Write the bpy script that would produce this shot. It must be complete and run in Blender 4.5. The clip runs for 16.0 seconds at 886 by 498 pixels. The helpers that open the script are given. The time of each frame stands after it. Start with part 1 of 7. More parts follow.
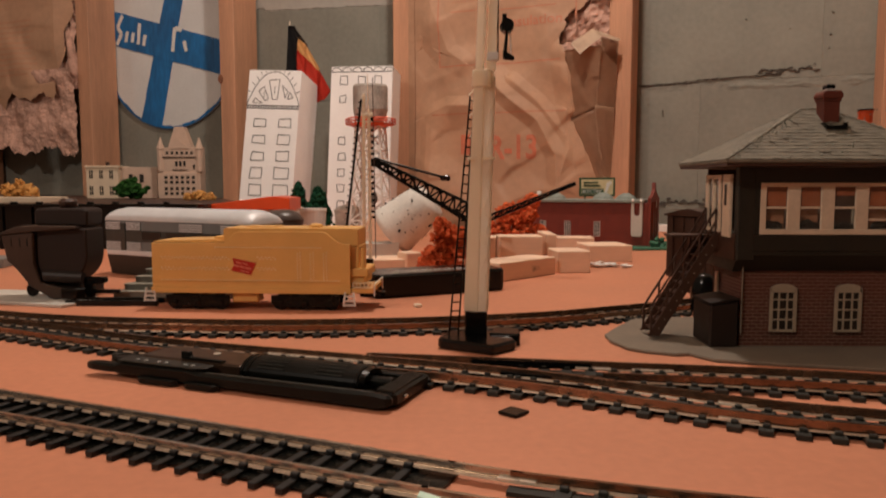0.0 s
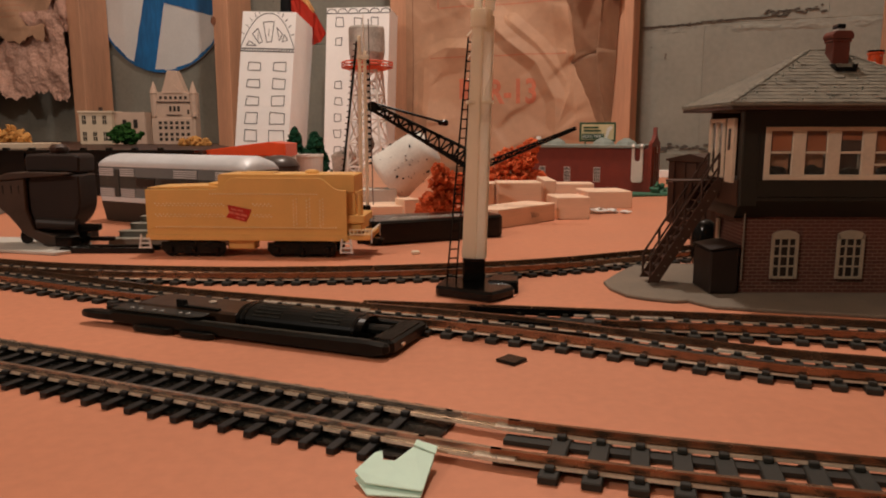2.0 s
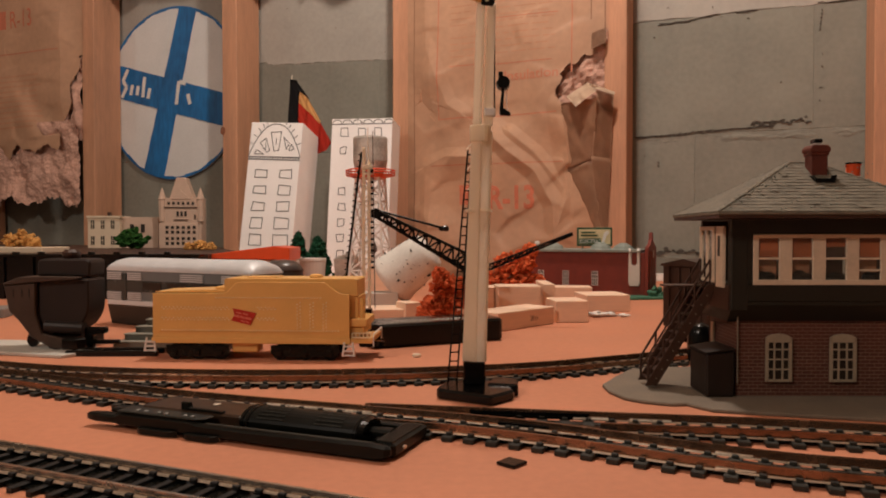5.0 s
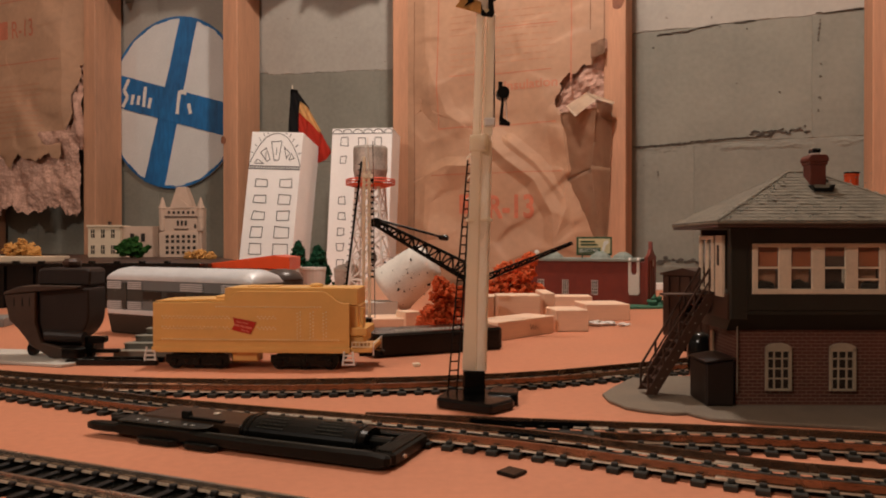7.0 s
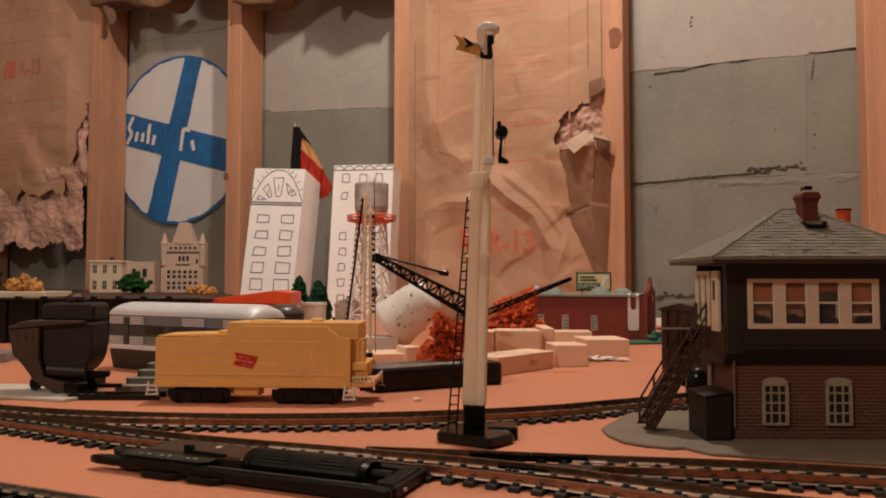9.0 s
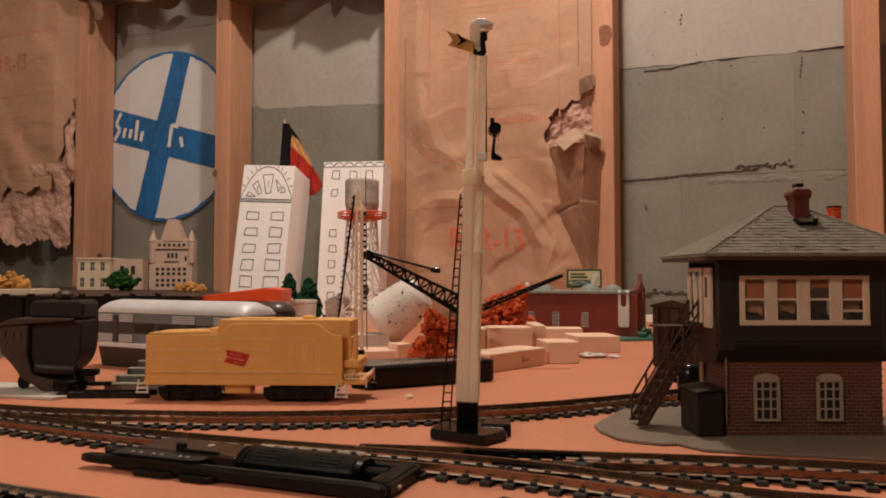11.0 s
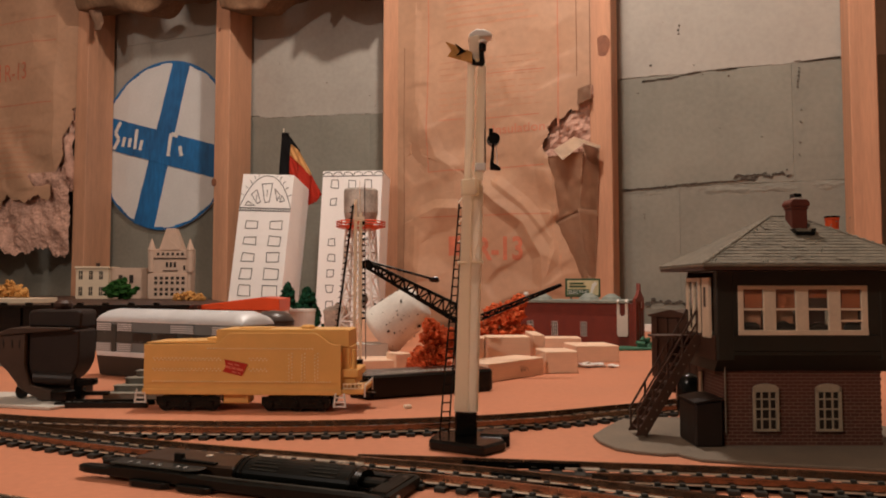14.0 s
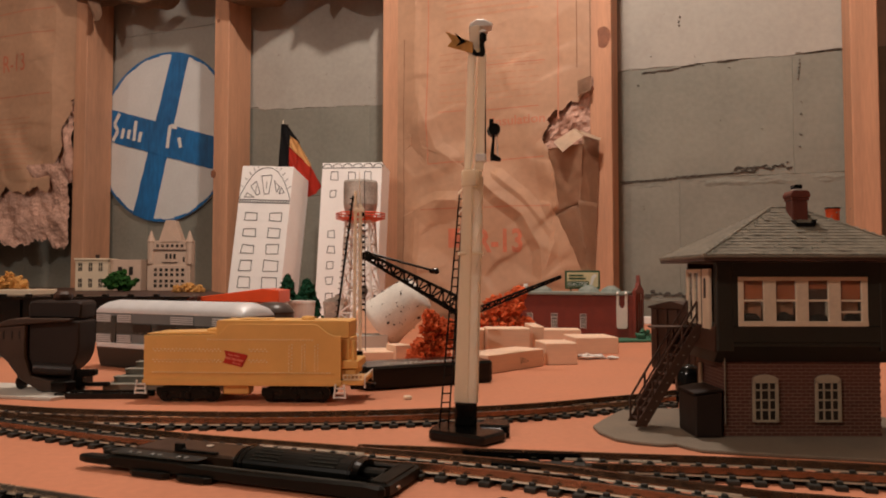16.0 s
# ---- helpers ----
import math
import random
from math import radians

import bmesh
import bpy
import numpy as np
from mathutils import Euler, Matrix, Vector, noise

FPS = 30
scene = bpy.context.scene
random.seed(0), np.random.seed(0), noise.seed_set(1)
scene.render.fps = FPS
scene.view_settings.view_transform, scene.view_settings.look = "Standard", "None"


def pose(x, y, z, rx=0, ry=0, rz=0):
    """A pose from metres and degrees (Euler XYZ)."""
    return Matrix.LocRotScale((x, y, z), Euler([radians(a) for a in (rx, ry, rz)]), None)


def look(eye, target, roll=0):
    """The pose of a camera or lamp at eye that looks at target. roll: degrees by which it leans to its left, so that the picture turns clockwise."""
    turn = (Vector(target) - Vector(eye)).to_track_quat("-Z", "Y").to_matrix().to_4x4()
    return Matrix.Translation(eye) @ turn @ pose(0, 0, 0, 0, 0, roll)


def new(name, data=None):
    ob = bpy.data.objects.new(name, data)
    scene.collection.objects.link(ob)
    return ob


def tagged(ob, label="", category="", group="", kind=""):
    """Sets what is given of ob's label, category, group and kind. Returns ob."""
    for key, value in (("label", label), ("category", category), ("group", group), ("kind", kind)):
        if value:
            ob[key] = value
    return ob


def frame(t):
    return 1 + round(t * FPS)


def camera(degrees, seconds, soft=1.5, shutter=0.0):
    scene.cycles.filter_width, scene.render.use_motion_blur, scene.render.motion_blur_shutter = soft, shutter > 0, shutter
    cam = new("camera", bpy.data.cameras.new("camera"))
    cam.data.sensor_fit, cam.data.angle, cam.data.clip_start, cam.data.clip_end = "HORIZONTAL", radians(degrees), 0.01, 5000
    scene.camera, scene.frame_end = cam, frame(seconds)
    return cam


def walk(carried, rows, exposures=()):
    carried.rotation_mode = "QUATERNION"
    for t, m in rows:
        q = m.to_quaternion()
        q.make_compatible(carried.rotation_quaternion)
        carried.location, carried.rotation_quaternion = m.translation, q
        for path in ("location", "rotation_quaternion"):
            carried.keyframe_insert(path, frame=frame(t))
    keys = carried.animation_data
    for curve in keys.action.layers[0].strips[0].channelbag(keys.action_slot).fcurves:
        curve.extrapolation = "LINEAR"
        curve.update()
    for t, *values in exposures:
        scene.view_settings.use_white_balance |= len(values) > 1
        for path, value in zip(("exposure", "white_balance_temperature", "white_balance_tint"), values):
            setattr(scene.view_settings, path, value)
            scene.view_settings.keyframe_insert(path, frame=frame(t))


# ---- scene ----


def look_pose(x, y, z, yaw, pitch, roll):
    """A camera pose: yaw to the left, pitch up, roll, in degrees."""
    return pose(x, y, z, 90 + pitch, 0, yaw) @ pose(0, 0, 0, 0, 0, roll)


cam = camera(63.0, 16.0, soft=1.9, shutter=0.3)
PATH = [
    (0, look_pose(0.0006, 0.0058, 0.0750, 0.06, -5.00, 0.02)),
    (0.5, look_pose(0.0009, 0.0107, 0.0751, 0.09, -8.83, -0.08)),
    (1, look_pose(0.0011, 0.0098, 0.0749, 0.13, -9.13, -0.07)),
    (1.5, look_pose(0.0013, 0.0114, 0.0748, 0.17, -10.24, -0.11)),
    (2, look_pose(0.0011, 0.0106, 0.0746, -0.04, -9.25, -0.05)),
    (2.5, look_pose(0.0010, 0.0099, 0.0751, -0.03, -8.71, -0.05)),
    (3, look_pose(0.0010, 0.0068, 0.0761, -0.01, -6.08, -0.06)),
    (3.5, look_pose(0.0008, 0.0035, 0.0761, -0.02, -3.13, -0.04)),
    (4, look_pose(0.0009, 0.0016, 0.0761, -0.01, -1.79, -0.03)),
    (6.5, look_pose(0.0008, 0.0001, 0.0763, -0.03, -0.76, -0.01)),
    (7, look_pose(0.0008, -0.0003, 0.0762, -0.03, -0.40, -0.02)),
    (7.5, look_pose(0.0009, -0.0004, 0.0763, -0.02, -0.15, -0.03)),
    (8, look_pose(0.0009, -0.0013, 0.0766, -0.02, 0.17, -0.02)),
    (8.5, look_pose(0.0010, -0.0057, 0.0762, -0.00, 2.30, 0.00)),
    (9, look_pose(0.0009, -0.0064, 0.0761, -0.00, 2.41, 0.00)),
    (11.5, look_pose(-0.0011, -0.0051, 0.0760, -0.96, 1.97, -0.02)),
    (12, look_pose(-0.0011, -0.0046, 0.0760, -0.96, 1.43, 0.00)),
    (12.5, look_pose(-0.0011, -0.0046, 0.0760, -0.96, 1.43, 0.00)),
    (13, look_pose(-0.0012, -0.0047, 0.0757, -0.96, 1.64, -0.00)),
    (13.5, look_pose(-0.0011, -0.0051, 0.0765, -0.97, 1.91, -0.02)),
    (14, look_pose(-0.0010, -0.0061, 0.0764, -0.95, 2.89, 0.00)),
    (14.5, look_pose(-0.0011, -0.0061, 0.0762, -0.96, 2.77, 0.01)),
    (15, look_pose(-0.0011, -0.0066, 0.0761, -0.96, 2.98, -0.01)),
    (15.5, look_pose(-0.0013, -0.0062, 0.0760, -0.98, 2.69, 0.04)),
    (16, look_pose(-0.0013, -0.0057, 0.0757, -0.99, 2.29, 0.05)),
]
EXPOSURE = [(0, -0.13), (2.4, -0.10), (6.0, -0.06), (16, -0.06)]
walk(cam, PATH, EXPOSURE)

# ---- light: warm bulbs over and left of the layout, an added fill, a closed basement room around it ----
world = bpy.data.worlds.new("basement_dark")
world.use_nodes = True
world.node_tree.nodes["Background"].inputs[0].default_value = (1.0, 0.75, 0.55, 1)
world.node_tree.nodes["Background"].inputs[1].default_value = 0.01
scene.world = world
WARM = (1.0, 0.858, 0.755)
# the third lamp is an added fill for faces turned to the camera
for lamp_name, lamp_watts, lamp_at in (("ceiling_bulb_light", 28.8, (0.04, 0.71, 1.09)), ("left_bulb_light", 5.5, (-1.90, 0.85, 1.02)), ("room_bulb_light", 34.0, (-1.10, -0.75, 1.15))):
    bulb = bpy.data.lights.new(lamp_name, "POINT")
    bulb.shadow_soft_size, bulb.energy, bulb.color = 0.035, lamp_watts, WARM
    new(lamp_name, bulb).location = lamp_at


# ---- materials ----
def mat(name, rgb, rough=0.6, metal=0.0, var=0.25, scale=60.0, fine=600.0, bump=0.15, dist=0.001, spec=0.4, stretch=None, dark=None, piece=0.0, island=False):
    """A procedural surface: base colour varied at two scales, roughness variation and fine relief. scale and fine: features per metre."""
    m = bpy.data.materials.new(name)
    m.use_nodes = True
    nt = m.node_tree
    b = nt.nodes["Principled BSDF"]
    b.inputs["Metallic"].default_value = metal
    b.inputs["Specular IOR Level"].default_value = spec
    co = nt.nodes.new("ShaderNodeTexCoord")
    mp = nt.nodes.new("ShaderNodeMapping")
    mp.inputs["Scale"].default_value = stretch or (1, 1, 1)
    nt.links.new(co.outputs["Object"], mp.inputs["Vector"])
    big = nt.nodes.new("ShaderNodeTexNoise")
    big.inputs["Scale"].default_value, big.inputs["Detail"].default_value = scale, 5.0
    small = nt.nodes.new("ShaderNodeTexNoise")
    small.inputs["Scale"].default_value, small.inputs["Detail"].default_value = fine, 3.0
    for node in (big, small):
        nt.links.new(mp.outputs[0], node.inputs["Vector"])
    mix = nt.nodes.new("ShaderNodeMath")
    mix.operation = "MULTIPLY_ADD"
    mix.inputs[1].default_value = 0.35
    nt.links.new(small.outputs["Fac"], mix.inputs[0])
    half = nt.nodes.new("ShaderNodeMath")
    half.operation = "MULTIPLY"
    half.inputs[1].default_value = 0.65
    nt.links.new(big.outputs["Fac"], half.inputs[0])
    nt.links.new(half.outputs[0], mix.inputs[2])
    value = mix.outputs[0]
    if piece:
        info = nt.nodes.new("ShaderNodeNewGeometry" if island else "ShaderNodeObjectInfo")
        add = nt.nodes.new("ShaderNodeMath")
        add.operation, add.inputs[1].default_value = "MULTIPLY_ADD", piece
        nt.links.new(info.outputs["Random Per Island" if island else "Random"], add.inputs[0])
        nt.links.new(value, add.inputs[2])
        value = add.outputs[0]
    ramp = nt.nodes.new("ShaderNodeValToRGB")
    low = dark or tuple(c * (1 - var) for c in rgb)
    ramp.color_ramp.elements[0].position, ramp.color_ramp.elements[0].color = 0.30, (*low, 1)
    ramp.color_ramp.elements[1].position, ramp.color_ramp.elements[1].color = 0.68, (*(min(1, c * (1 + var * 0.4)) for c in rgb), 1)
    nt.links.new(value, ramp.inputs[0])
    nt.links.new(ramp.outputs[0], b.inputs["Base Color"])
    rr = nt.nodes.new("ShaderNodeMapRange")
    rr.inputs["To Min"].default_value, rr.inputs["To Max"].default_value = max(0.02, rough - 0.12), min(1, rough + 0.12)
    nt.links.new(big.outputs["Fac"], rr.inputs["Value"])
    nt.links.new(rr.outputs[0], b.inputs["Roughness"])
    if bump:
        bp = nt.nodes.new("ShaderNodeBump")
        bp.inputs["Strength"].default_value, bp.inputs["Distance"].default_value = bump, dist
        nt.links.new(value, bp.inputs["Height"])
        nt.links.new(bp.outputs[0], b.inputs["Normal"])
    return m


TABLE = mat("salmon_painted_board", (0.62, 0.252, 0.140), 0.55, 0, 0.16, 9, 260, 0.06, 0.0006)
STUD = mat("pine_stud", (0.585, 0.30, 0.175), 0.7, 0, 0.28, 14, 120, 0.2, 0.001, stretch=(3, 3, 0.25))
KNOT = mat("pine_knot", (0.27, 0.105, 0.055), 0.7, 0, 0.3, 80, 300)
BLOCK = mat("grey_painted_block", (0.255, 0.246, 0.203), 0.85, 0, 0.22, 9, 110, 0.32, 0.004, piece=0.02)
BLOCK_WHITE = mat("white_painted_block", (0.41, 0.38, 0.332), 0.85, 0, 0.16, 8, 110, 0.32, 0.004, piece=0.02)
MORTAR = mat("mortar", (0.26, 0.245, 0.21), 0.95, 0, 0.25, 30, 200, 0.5, 0.002)
CRACK = mat("chipped_mortar", (0.10, 0.085, 0.07), 0.95, 0, 0.3, 60, 300)
KRAFT = mat("kraft_paper", (0.485, 0.28, 0.17), 0.62, 0, 0.20, 7, 90, 0.25, 0.001)
KRAFT_DARK = mat("darker_kraft_paper", (0.40, 0.235, 0.148), 0.75, 0, 0.3, 12, 120, 0.25, 0.001)
# pale flap paper, raised further to carry the light on the curl
KRAFT_PALE = mat("torn_paper_flap", (0.74, 0.58, 0.43), 0.7, 0, 0.15, 12, 120, 0.2, 0.001)
RED_PRINT = mat("faded_red_print", (0.58, 0.18, 0.10), 0.7, 0, 0.3, 50, 300, 0)
LINE_PRINT = mat("faded_red_rule", (0.52, 0.205, 0.118), 0.7, 0, 0.2, 50, 300, 0)
PALE_PRINT = mat("pale_red_print", (0.50, 0.25, 0.145), 0.7, 0, 0.2, 50, 300, 0)
SEAM = mat("paper_seam", (0.27, 0.135, 0.08), 0.8, 0, 0.3, 50, 300, 0)
FIBRE = mat("pink_fibreglass", (0.64, 0.385, 0.295), 0.95, 0, 0.42, 20, 220, 0.5, 0.003, spec=0.1)
FIBRE_BROWN = mat("brown_fibreglass", (0.25, 0.145, 0.085), 0.95, 0, 0.55, 12, 160, 0.6, 0.002, spec=0.1)
WHITE_CARD = mat("white_foam_card", (0.93, 0.915, 0.89), 0.6, 0, 0.06, 20, 200, 0.04, 0.0005)
SIGN_CARD = mat("white_painted_card", (0.72, 0.71, 0.69), 0.6, 0, 0.10, 14, 160, 0.06, 0.0005)
INK = mat("black_marker", (0.016, 0.016, 0.018), 0.5, 0, 0.3, 100, 900, 0)
BLUE = mat("blue_poster_paint", (0.012, 0.15, 0.40), 0.5, 0, 0.6, 18, 150, 0.1, 0.0006, stretch=(1, 1, 0.25))
BLACK_PL = mat("black_plastic", (0.005, 0.005, 0.0045), 0.20, 0, 0.4, 120, 1200, 0.1, 0.0003, spec=0.26)
BLACK_MATT = mat("matt_black_plastic", (0.0035, 0.004, 0.003), 0.26, 0, 0.4, 120, 1200, 0.15, 0.0003, spec=0.22)
TANK_BROWN = mat("dark_brown_tank", (0.085, 0.066, 0.058), 0.32, 0, 0.3, 80, 900, 0.1, 0.0003)
TIE_PL = mat("dark_tie_plastic", (0.021, 0.020, 0.015), 0.6, 0, 0.4, 150, 1500, 0.2, 0.0003, piece=0.1)
RAIL_PALE = mat("worn_nickel_rail", (0.55, 0.45, 0.355), 0.24, 0.8, 0.35, 90, 700, 0.08, 0.0002)
TIE_BLACK = mat("black_tie_plastic", (0.009, 0.0085, 0.008), 0.5, 0, 0.4, 150, 1500, 0.2, 0.0003, piece=0.1)
RAIL = mat("tarnished_brass_rail", (0.29, 0.165, 0.100), 0.24, 0.8, 0.45, 90, 700, 0.08, 0.0002)
# pale colour stands in for glints along the rail's flange
RAIL_FOOT = mat("glint_rail_foot", (0.64, 0.52, 0.39), 0.34, 0.25, 0.35, 120, 900, 0.05, 0.0002)
JOINER = mat("bright_rail_joiner", (0.85, 0.77, 0.65), 0.3, 0.55, 0.2, 300, 1500, 0.05, 0.0002)
YELLOW = mat("armour_yellow_plastic", (0.80, 0.455, 0.14), 0.42, 0, 0.10, 60, 900, 0.06, 0.0003)
YELLOW_PALE = mat("pale_yellow_plastic", (0.95, 0.78, 0.50), 0.3, 0, 0.10, 60, 900, 0.04, 0.0003)
RED_MARK = mat("red_mark", (0.52, 0.025, 0.012), 0.45, 0, 0.15, 200, 1500, 0)
BADGE_PALE = mat("faded_badge_print", (0.72, 0.20, 0.13), 0.45, 0, 0.15, 200, 1500, 0)
CREAM = mat("cream_plastic", (0.82, 0.72, 0.56), 0.42, 0, 0.14, 60, 700, 0.08, 0.0003)
WHITE_PL = mat("white_plastic", (0.78, 0.75, 0.70), 0.4, 0, 0.08, 60, 700, 0.05, 0.0003)
MAST_CREAM = mat("bright_cream_plastic", (0.96, 0.88, 0.74), 0.2, 0, 0.10, 60, 700, 0.06, 0.0003)
SASH_CREAM = mat("dull_cream_frame", (0.70, 0.57, 0.42), 0.5, 0, 0.16, 80, 700, 0.08, 0.0003)
# lower window frames: shade under the overhang put into the cream
SASH_DIM = mat("shaded_cream_frame", (0.37, 0.30, 0.215), 0.55, 0, 0.2, 80, 700, 0.08, 0.0003)
CAB_DARK = mat("dark_cab_plastic", (0.017, 0.0088, 0.0058), 0.55, 0, 0.4, 60, 800, 0.1, 0.0003)
UNDER_BLACK = mat("greenish_black_plastic", (0.0060, 0.0066, 0.0052), 0.36, 0, 0.4, 120, 1200, 0.1, 0.0003, spec=0.17)
# sheen on the black frame's tops, put into a paler greenish colour
UNDER_SHEEN = mat("sheen_black_plastic", (0.022, 0.023, 0.018), 0.38, 0, 0.5, 160, 1200, 0.15, 0.0003, spec=0.35)
CAB_BROWN = mat("dark_brown_casting", (0.040, 0.022, 0.013), 0.34, 0, 0.35, 90, 900, 0.1, 0.0003)
CLEAR_PL = mat("milky_plastic", (0.94, 0.89, 0.80), 0.15, 0, 0.12, 90, 700, 0.05, 0.0003)
SHEET_BROWN = mat("dark_brown_sheet", (0.062, 0.037, 0.025), 0.5, 0, 0.35, 70, 800, 0.1, 0.0003)
# thin plastic that lets light seep through
for thin, tint in ((MAST_CREAM, (0.99, 0.92, 0.80, 1)), (CLEAR_PL, (0.99, 0.94, 0.85, 1))):
    tree = thin.node_tree
    glow = tree.nodes.new("ShaderNodeBsdfTranslucent")
    glow.inputs["Color"].default_value = tint
    blend = tree.nodes.new("ShaderNodeMixShader")
    blend.inputs["Fac"].default_value = 0.66
    tree.links.new(tree.nodes["Principled BSDF"].outputs[0], blend.inputs[1])
    tree.links.new(glow.outputs[0], blend.inputs[2])
    tree.links.new(blend.outputs[0], tree.nodes["Material Output"].inputs["Surface"])
CAR_UNDER = mat("olive_brown_underbody", (0.030, 0.025, 0.019), 0.5, 0, 0.3, 60, 900, 0.1, 0.0003)
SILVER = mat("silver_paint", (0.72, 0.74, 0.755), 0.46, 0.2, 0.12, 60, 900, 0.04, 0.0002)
# car side in a darker grey than the roof and fluting
CAR_SIDE = mat("grey_car_side", (0.175, 0.195, 0.20), 0.40, 0.08, 0.15, 60, 900, 0.04, 0.0002)
CAR_DARK = mat("car_window_band", (0.050, 0.058, 0.054), 0.25, 0, 0.3, 60, 900, 0.02, 0.0002)
GREY_PL = mat("grey_plastic", (0.23, 0.22, 0.205), 0.5, 0, 0.2, 80, 900, 0.1, 0.0003)
TREAD_GREY = mat("pale_grey_plastic", (0.30, 0.29, 0.24), 0.45, 0, 0.2, 80, 900, 0.1, 0.0003)
STEP_GREY = mat("grey_green_plastic", (0.15, 0.148, 0.122), 0.5, 0, 0.25, 80, 900, 0.1, 0.0003)
BROWN_PL = mat("brown_plastic", (0.055, 0.025, 0.015), 0.45, 0, 0.3, 80, 900, 0.1, 0.0003)
RUST_PL = mat("rust_brown_plastic", (0.075, 0.038, 0.025), 0.5, 0, 0.3, 60, 800, 0.1, 0.0003)
DARK_GREEN = mat("dark_green_paint", (0.018, 0.0165, 0.011), 0.5, 0, 0.3, 80, 900, 0.1, 0.0003)
BRICK_RED = mat("moulded_brick", (0.100, 0.032, 0.021), 0.6, 0, 0.3, 120, 900, 0.15, 0.0003, piece=0.25)
BRICK_JOINT = mat("brick_mortar_line", (0.20, 0.125, 0.085), 0.8, 0, 0.25, 200, 1500, 0.1, 0.0003)
SLATE = mat("grey_slate_roof", (0.190, 0.168, 0.126), 0.62, 0, 0.45, 130, 1400, 0.6, 0.0006, piece=0.10, island=True)
CHIM_RED = mat("chimney_brick", (0.13, 0.032, 0.02), 0.55, 0, 0.25, 120, 900, 0.1, 0.0003)
ORANGE_RED = mat("orange_red_plastic", (0.72, 0.085, 0.018), 0.4, 0, 0.12, 60, 900, 0.05, 0.0003)
STATION_RED = mat("station_brick_red", (0.175, 0.027, 0.014), 0.55, 0, 0.25, 90, 900, 0.15, 0.0003, piece=0.1)
SLAB = mat("grey_base_plate", (0.195, 0.157, 0.116), 0.75, 0, 0.25, 60, 700, 0.2, 0.0004)
GREEN_MAT = mat("green_ground_mat", (0.055, 0.16, 0.095), 0.9, 0, 0.35, 100, 700, 0.5, 0.001)
WOOD = mat("raw_pine_block", (0.85, 0.61, 0.44), 0.7, 0, 0.14, 30, 260, 0.12, 0.0005, stretch=(0.3, 3, 3), piece=0.12)
SPECKLE = mat("white_speckled_plaster", (0.72, 0.70, 0.64), 0.7, 0, 0.18, 40, 400, 0.3, 0.0008)
LICHEN = mat("rust_red_lichen", (0.66, 0.135, 0.048), 0.95, 0, 0.40, 160, 900, 0.8, 0.001, spec=0.1)
LICHEN_YELLOW = mat("orange_yellow_lichen", (0.62, 0.32, 0.10), 0.95, 0, 0.4, 160, 900, 0.8, 0.001, spec=0.1)
LEAF_GREEN = mat("green_flock", (0.025, 0.085, 0.018), 0.95, 0, 0.55, 160, 900, 0.8, 0.001, spec=0.1)
CONE_GREEN = mat("dark_green_flock", (0.012, 0.060, 0.030), 0.95, 0, 0.5, 160, 900, 0.8, 0.001, spec=0.1)
STONE_PINK = mat("pinkish_cast_stone", (0.58, 0.42, 0.32), 0.7, 0, 0.12, 60, 800, 0.1, 0.0004)
STONE_CREAM = mat("cream_cast_stone", (0.68, 0.55, 0.40), 0.7, 0, 0.10, 60, 800, 0.1, 0.0004)
HOLE = mat("dark_window_hole", (0.02, 0.014, 0.010), 0.4, 0, 0.3, 200, 900, 0)
TANK_GREY = mat("mottled_grey_tank", (0.60, 0.56, 0.50), 0.5, 0.1, 0.55, 55, 500, 0.2, 0.0006)
PAPER_GREEN = mat("pale_green_paper", (0.64, 0.87, 0.73), 0.65, 0, 0.08, 40, 300, 0.1, 0.0004)
PAPER_GREY = mat("grey_white_sheet", (0.58, 0.55, 0.49), 0.65, 0, 0.12, 30, 300, 0.1, 0.0004)
FLAG_RED = mat("red_cloth", (0.70, 0.05, 0.025), 0.8, 0, 0.12, 60, 900, 0.1, 0.0003)
FLAG_GOLD = mat("gold_cloth", (0.92, 0.55, 0.22), 0.8, 0, 0.12, 60, 900, 0.1, 0.0003)
FLAG_BLACK = mat("black_cloth", (0.010, 0.009, 0.010), 0.85, 0, 0.2, 60, 900, 0.1, 0.0003)
BLIND = mat("rust_window_blind", (0.36, 0.10, 0.036), 0.7, 0, 0.25, 80, 500, 0)
LIT_BROWN = mat("brown_room_screen", (0.42, 0.20, 0.11), 0.7, 0, 0.55, 260, 900, 0)
PLASTER = mat("room_plaster", (0.46, 0.41, 0.35), 0.9, 0, 0.15, 3, 40, 0.2, 0.002)
FLOOR_C = mat("concrete_floor", (0.28, 0.25, 0.22), 0.85, 0, 0.2, 4, 60, 0.2, 0.002)
JOIST = mat("ceiling_wood", (0.42, 0.31, 0.22), 0.8, 0, 0.2, 4, 60, 0.2, 0.002)
LAMP_GLASS = mat("lamp_shade_glass", (0.8, 0.76, 0.7), 0.3, 0, 0.03, 10, 100, 0)
SIGN_CREAM = mat("cream_sign_face", (0.68, 0.58, 0.34), 0.6, 0, 0.1, 100, 900, 0)
SIGN_GREEN = mat("green_sign_frame", (0.035, 0.085, 0.04), 0.5, 0, 0.2, 100, 900, 0)
GREEN_ROOF = mat("grey_green_roof", (0.24, 0.27, 0.235), 0.6, 0, 0.2, 80, 800, 0.1, 0.0004)

GLASS = bpy.data.materials.new("dim_model_glazing")
GLASS.use_nodes = True
GLASS.node_tree.nodes["Principled BSDF"].inputs["Base Color"].default_value = (0.9, 0.88, 0.82, 1)
GLASS.node_tree.nodes["Principled BSDF"].inputs["Transmission Weight"].default_value = 1.0
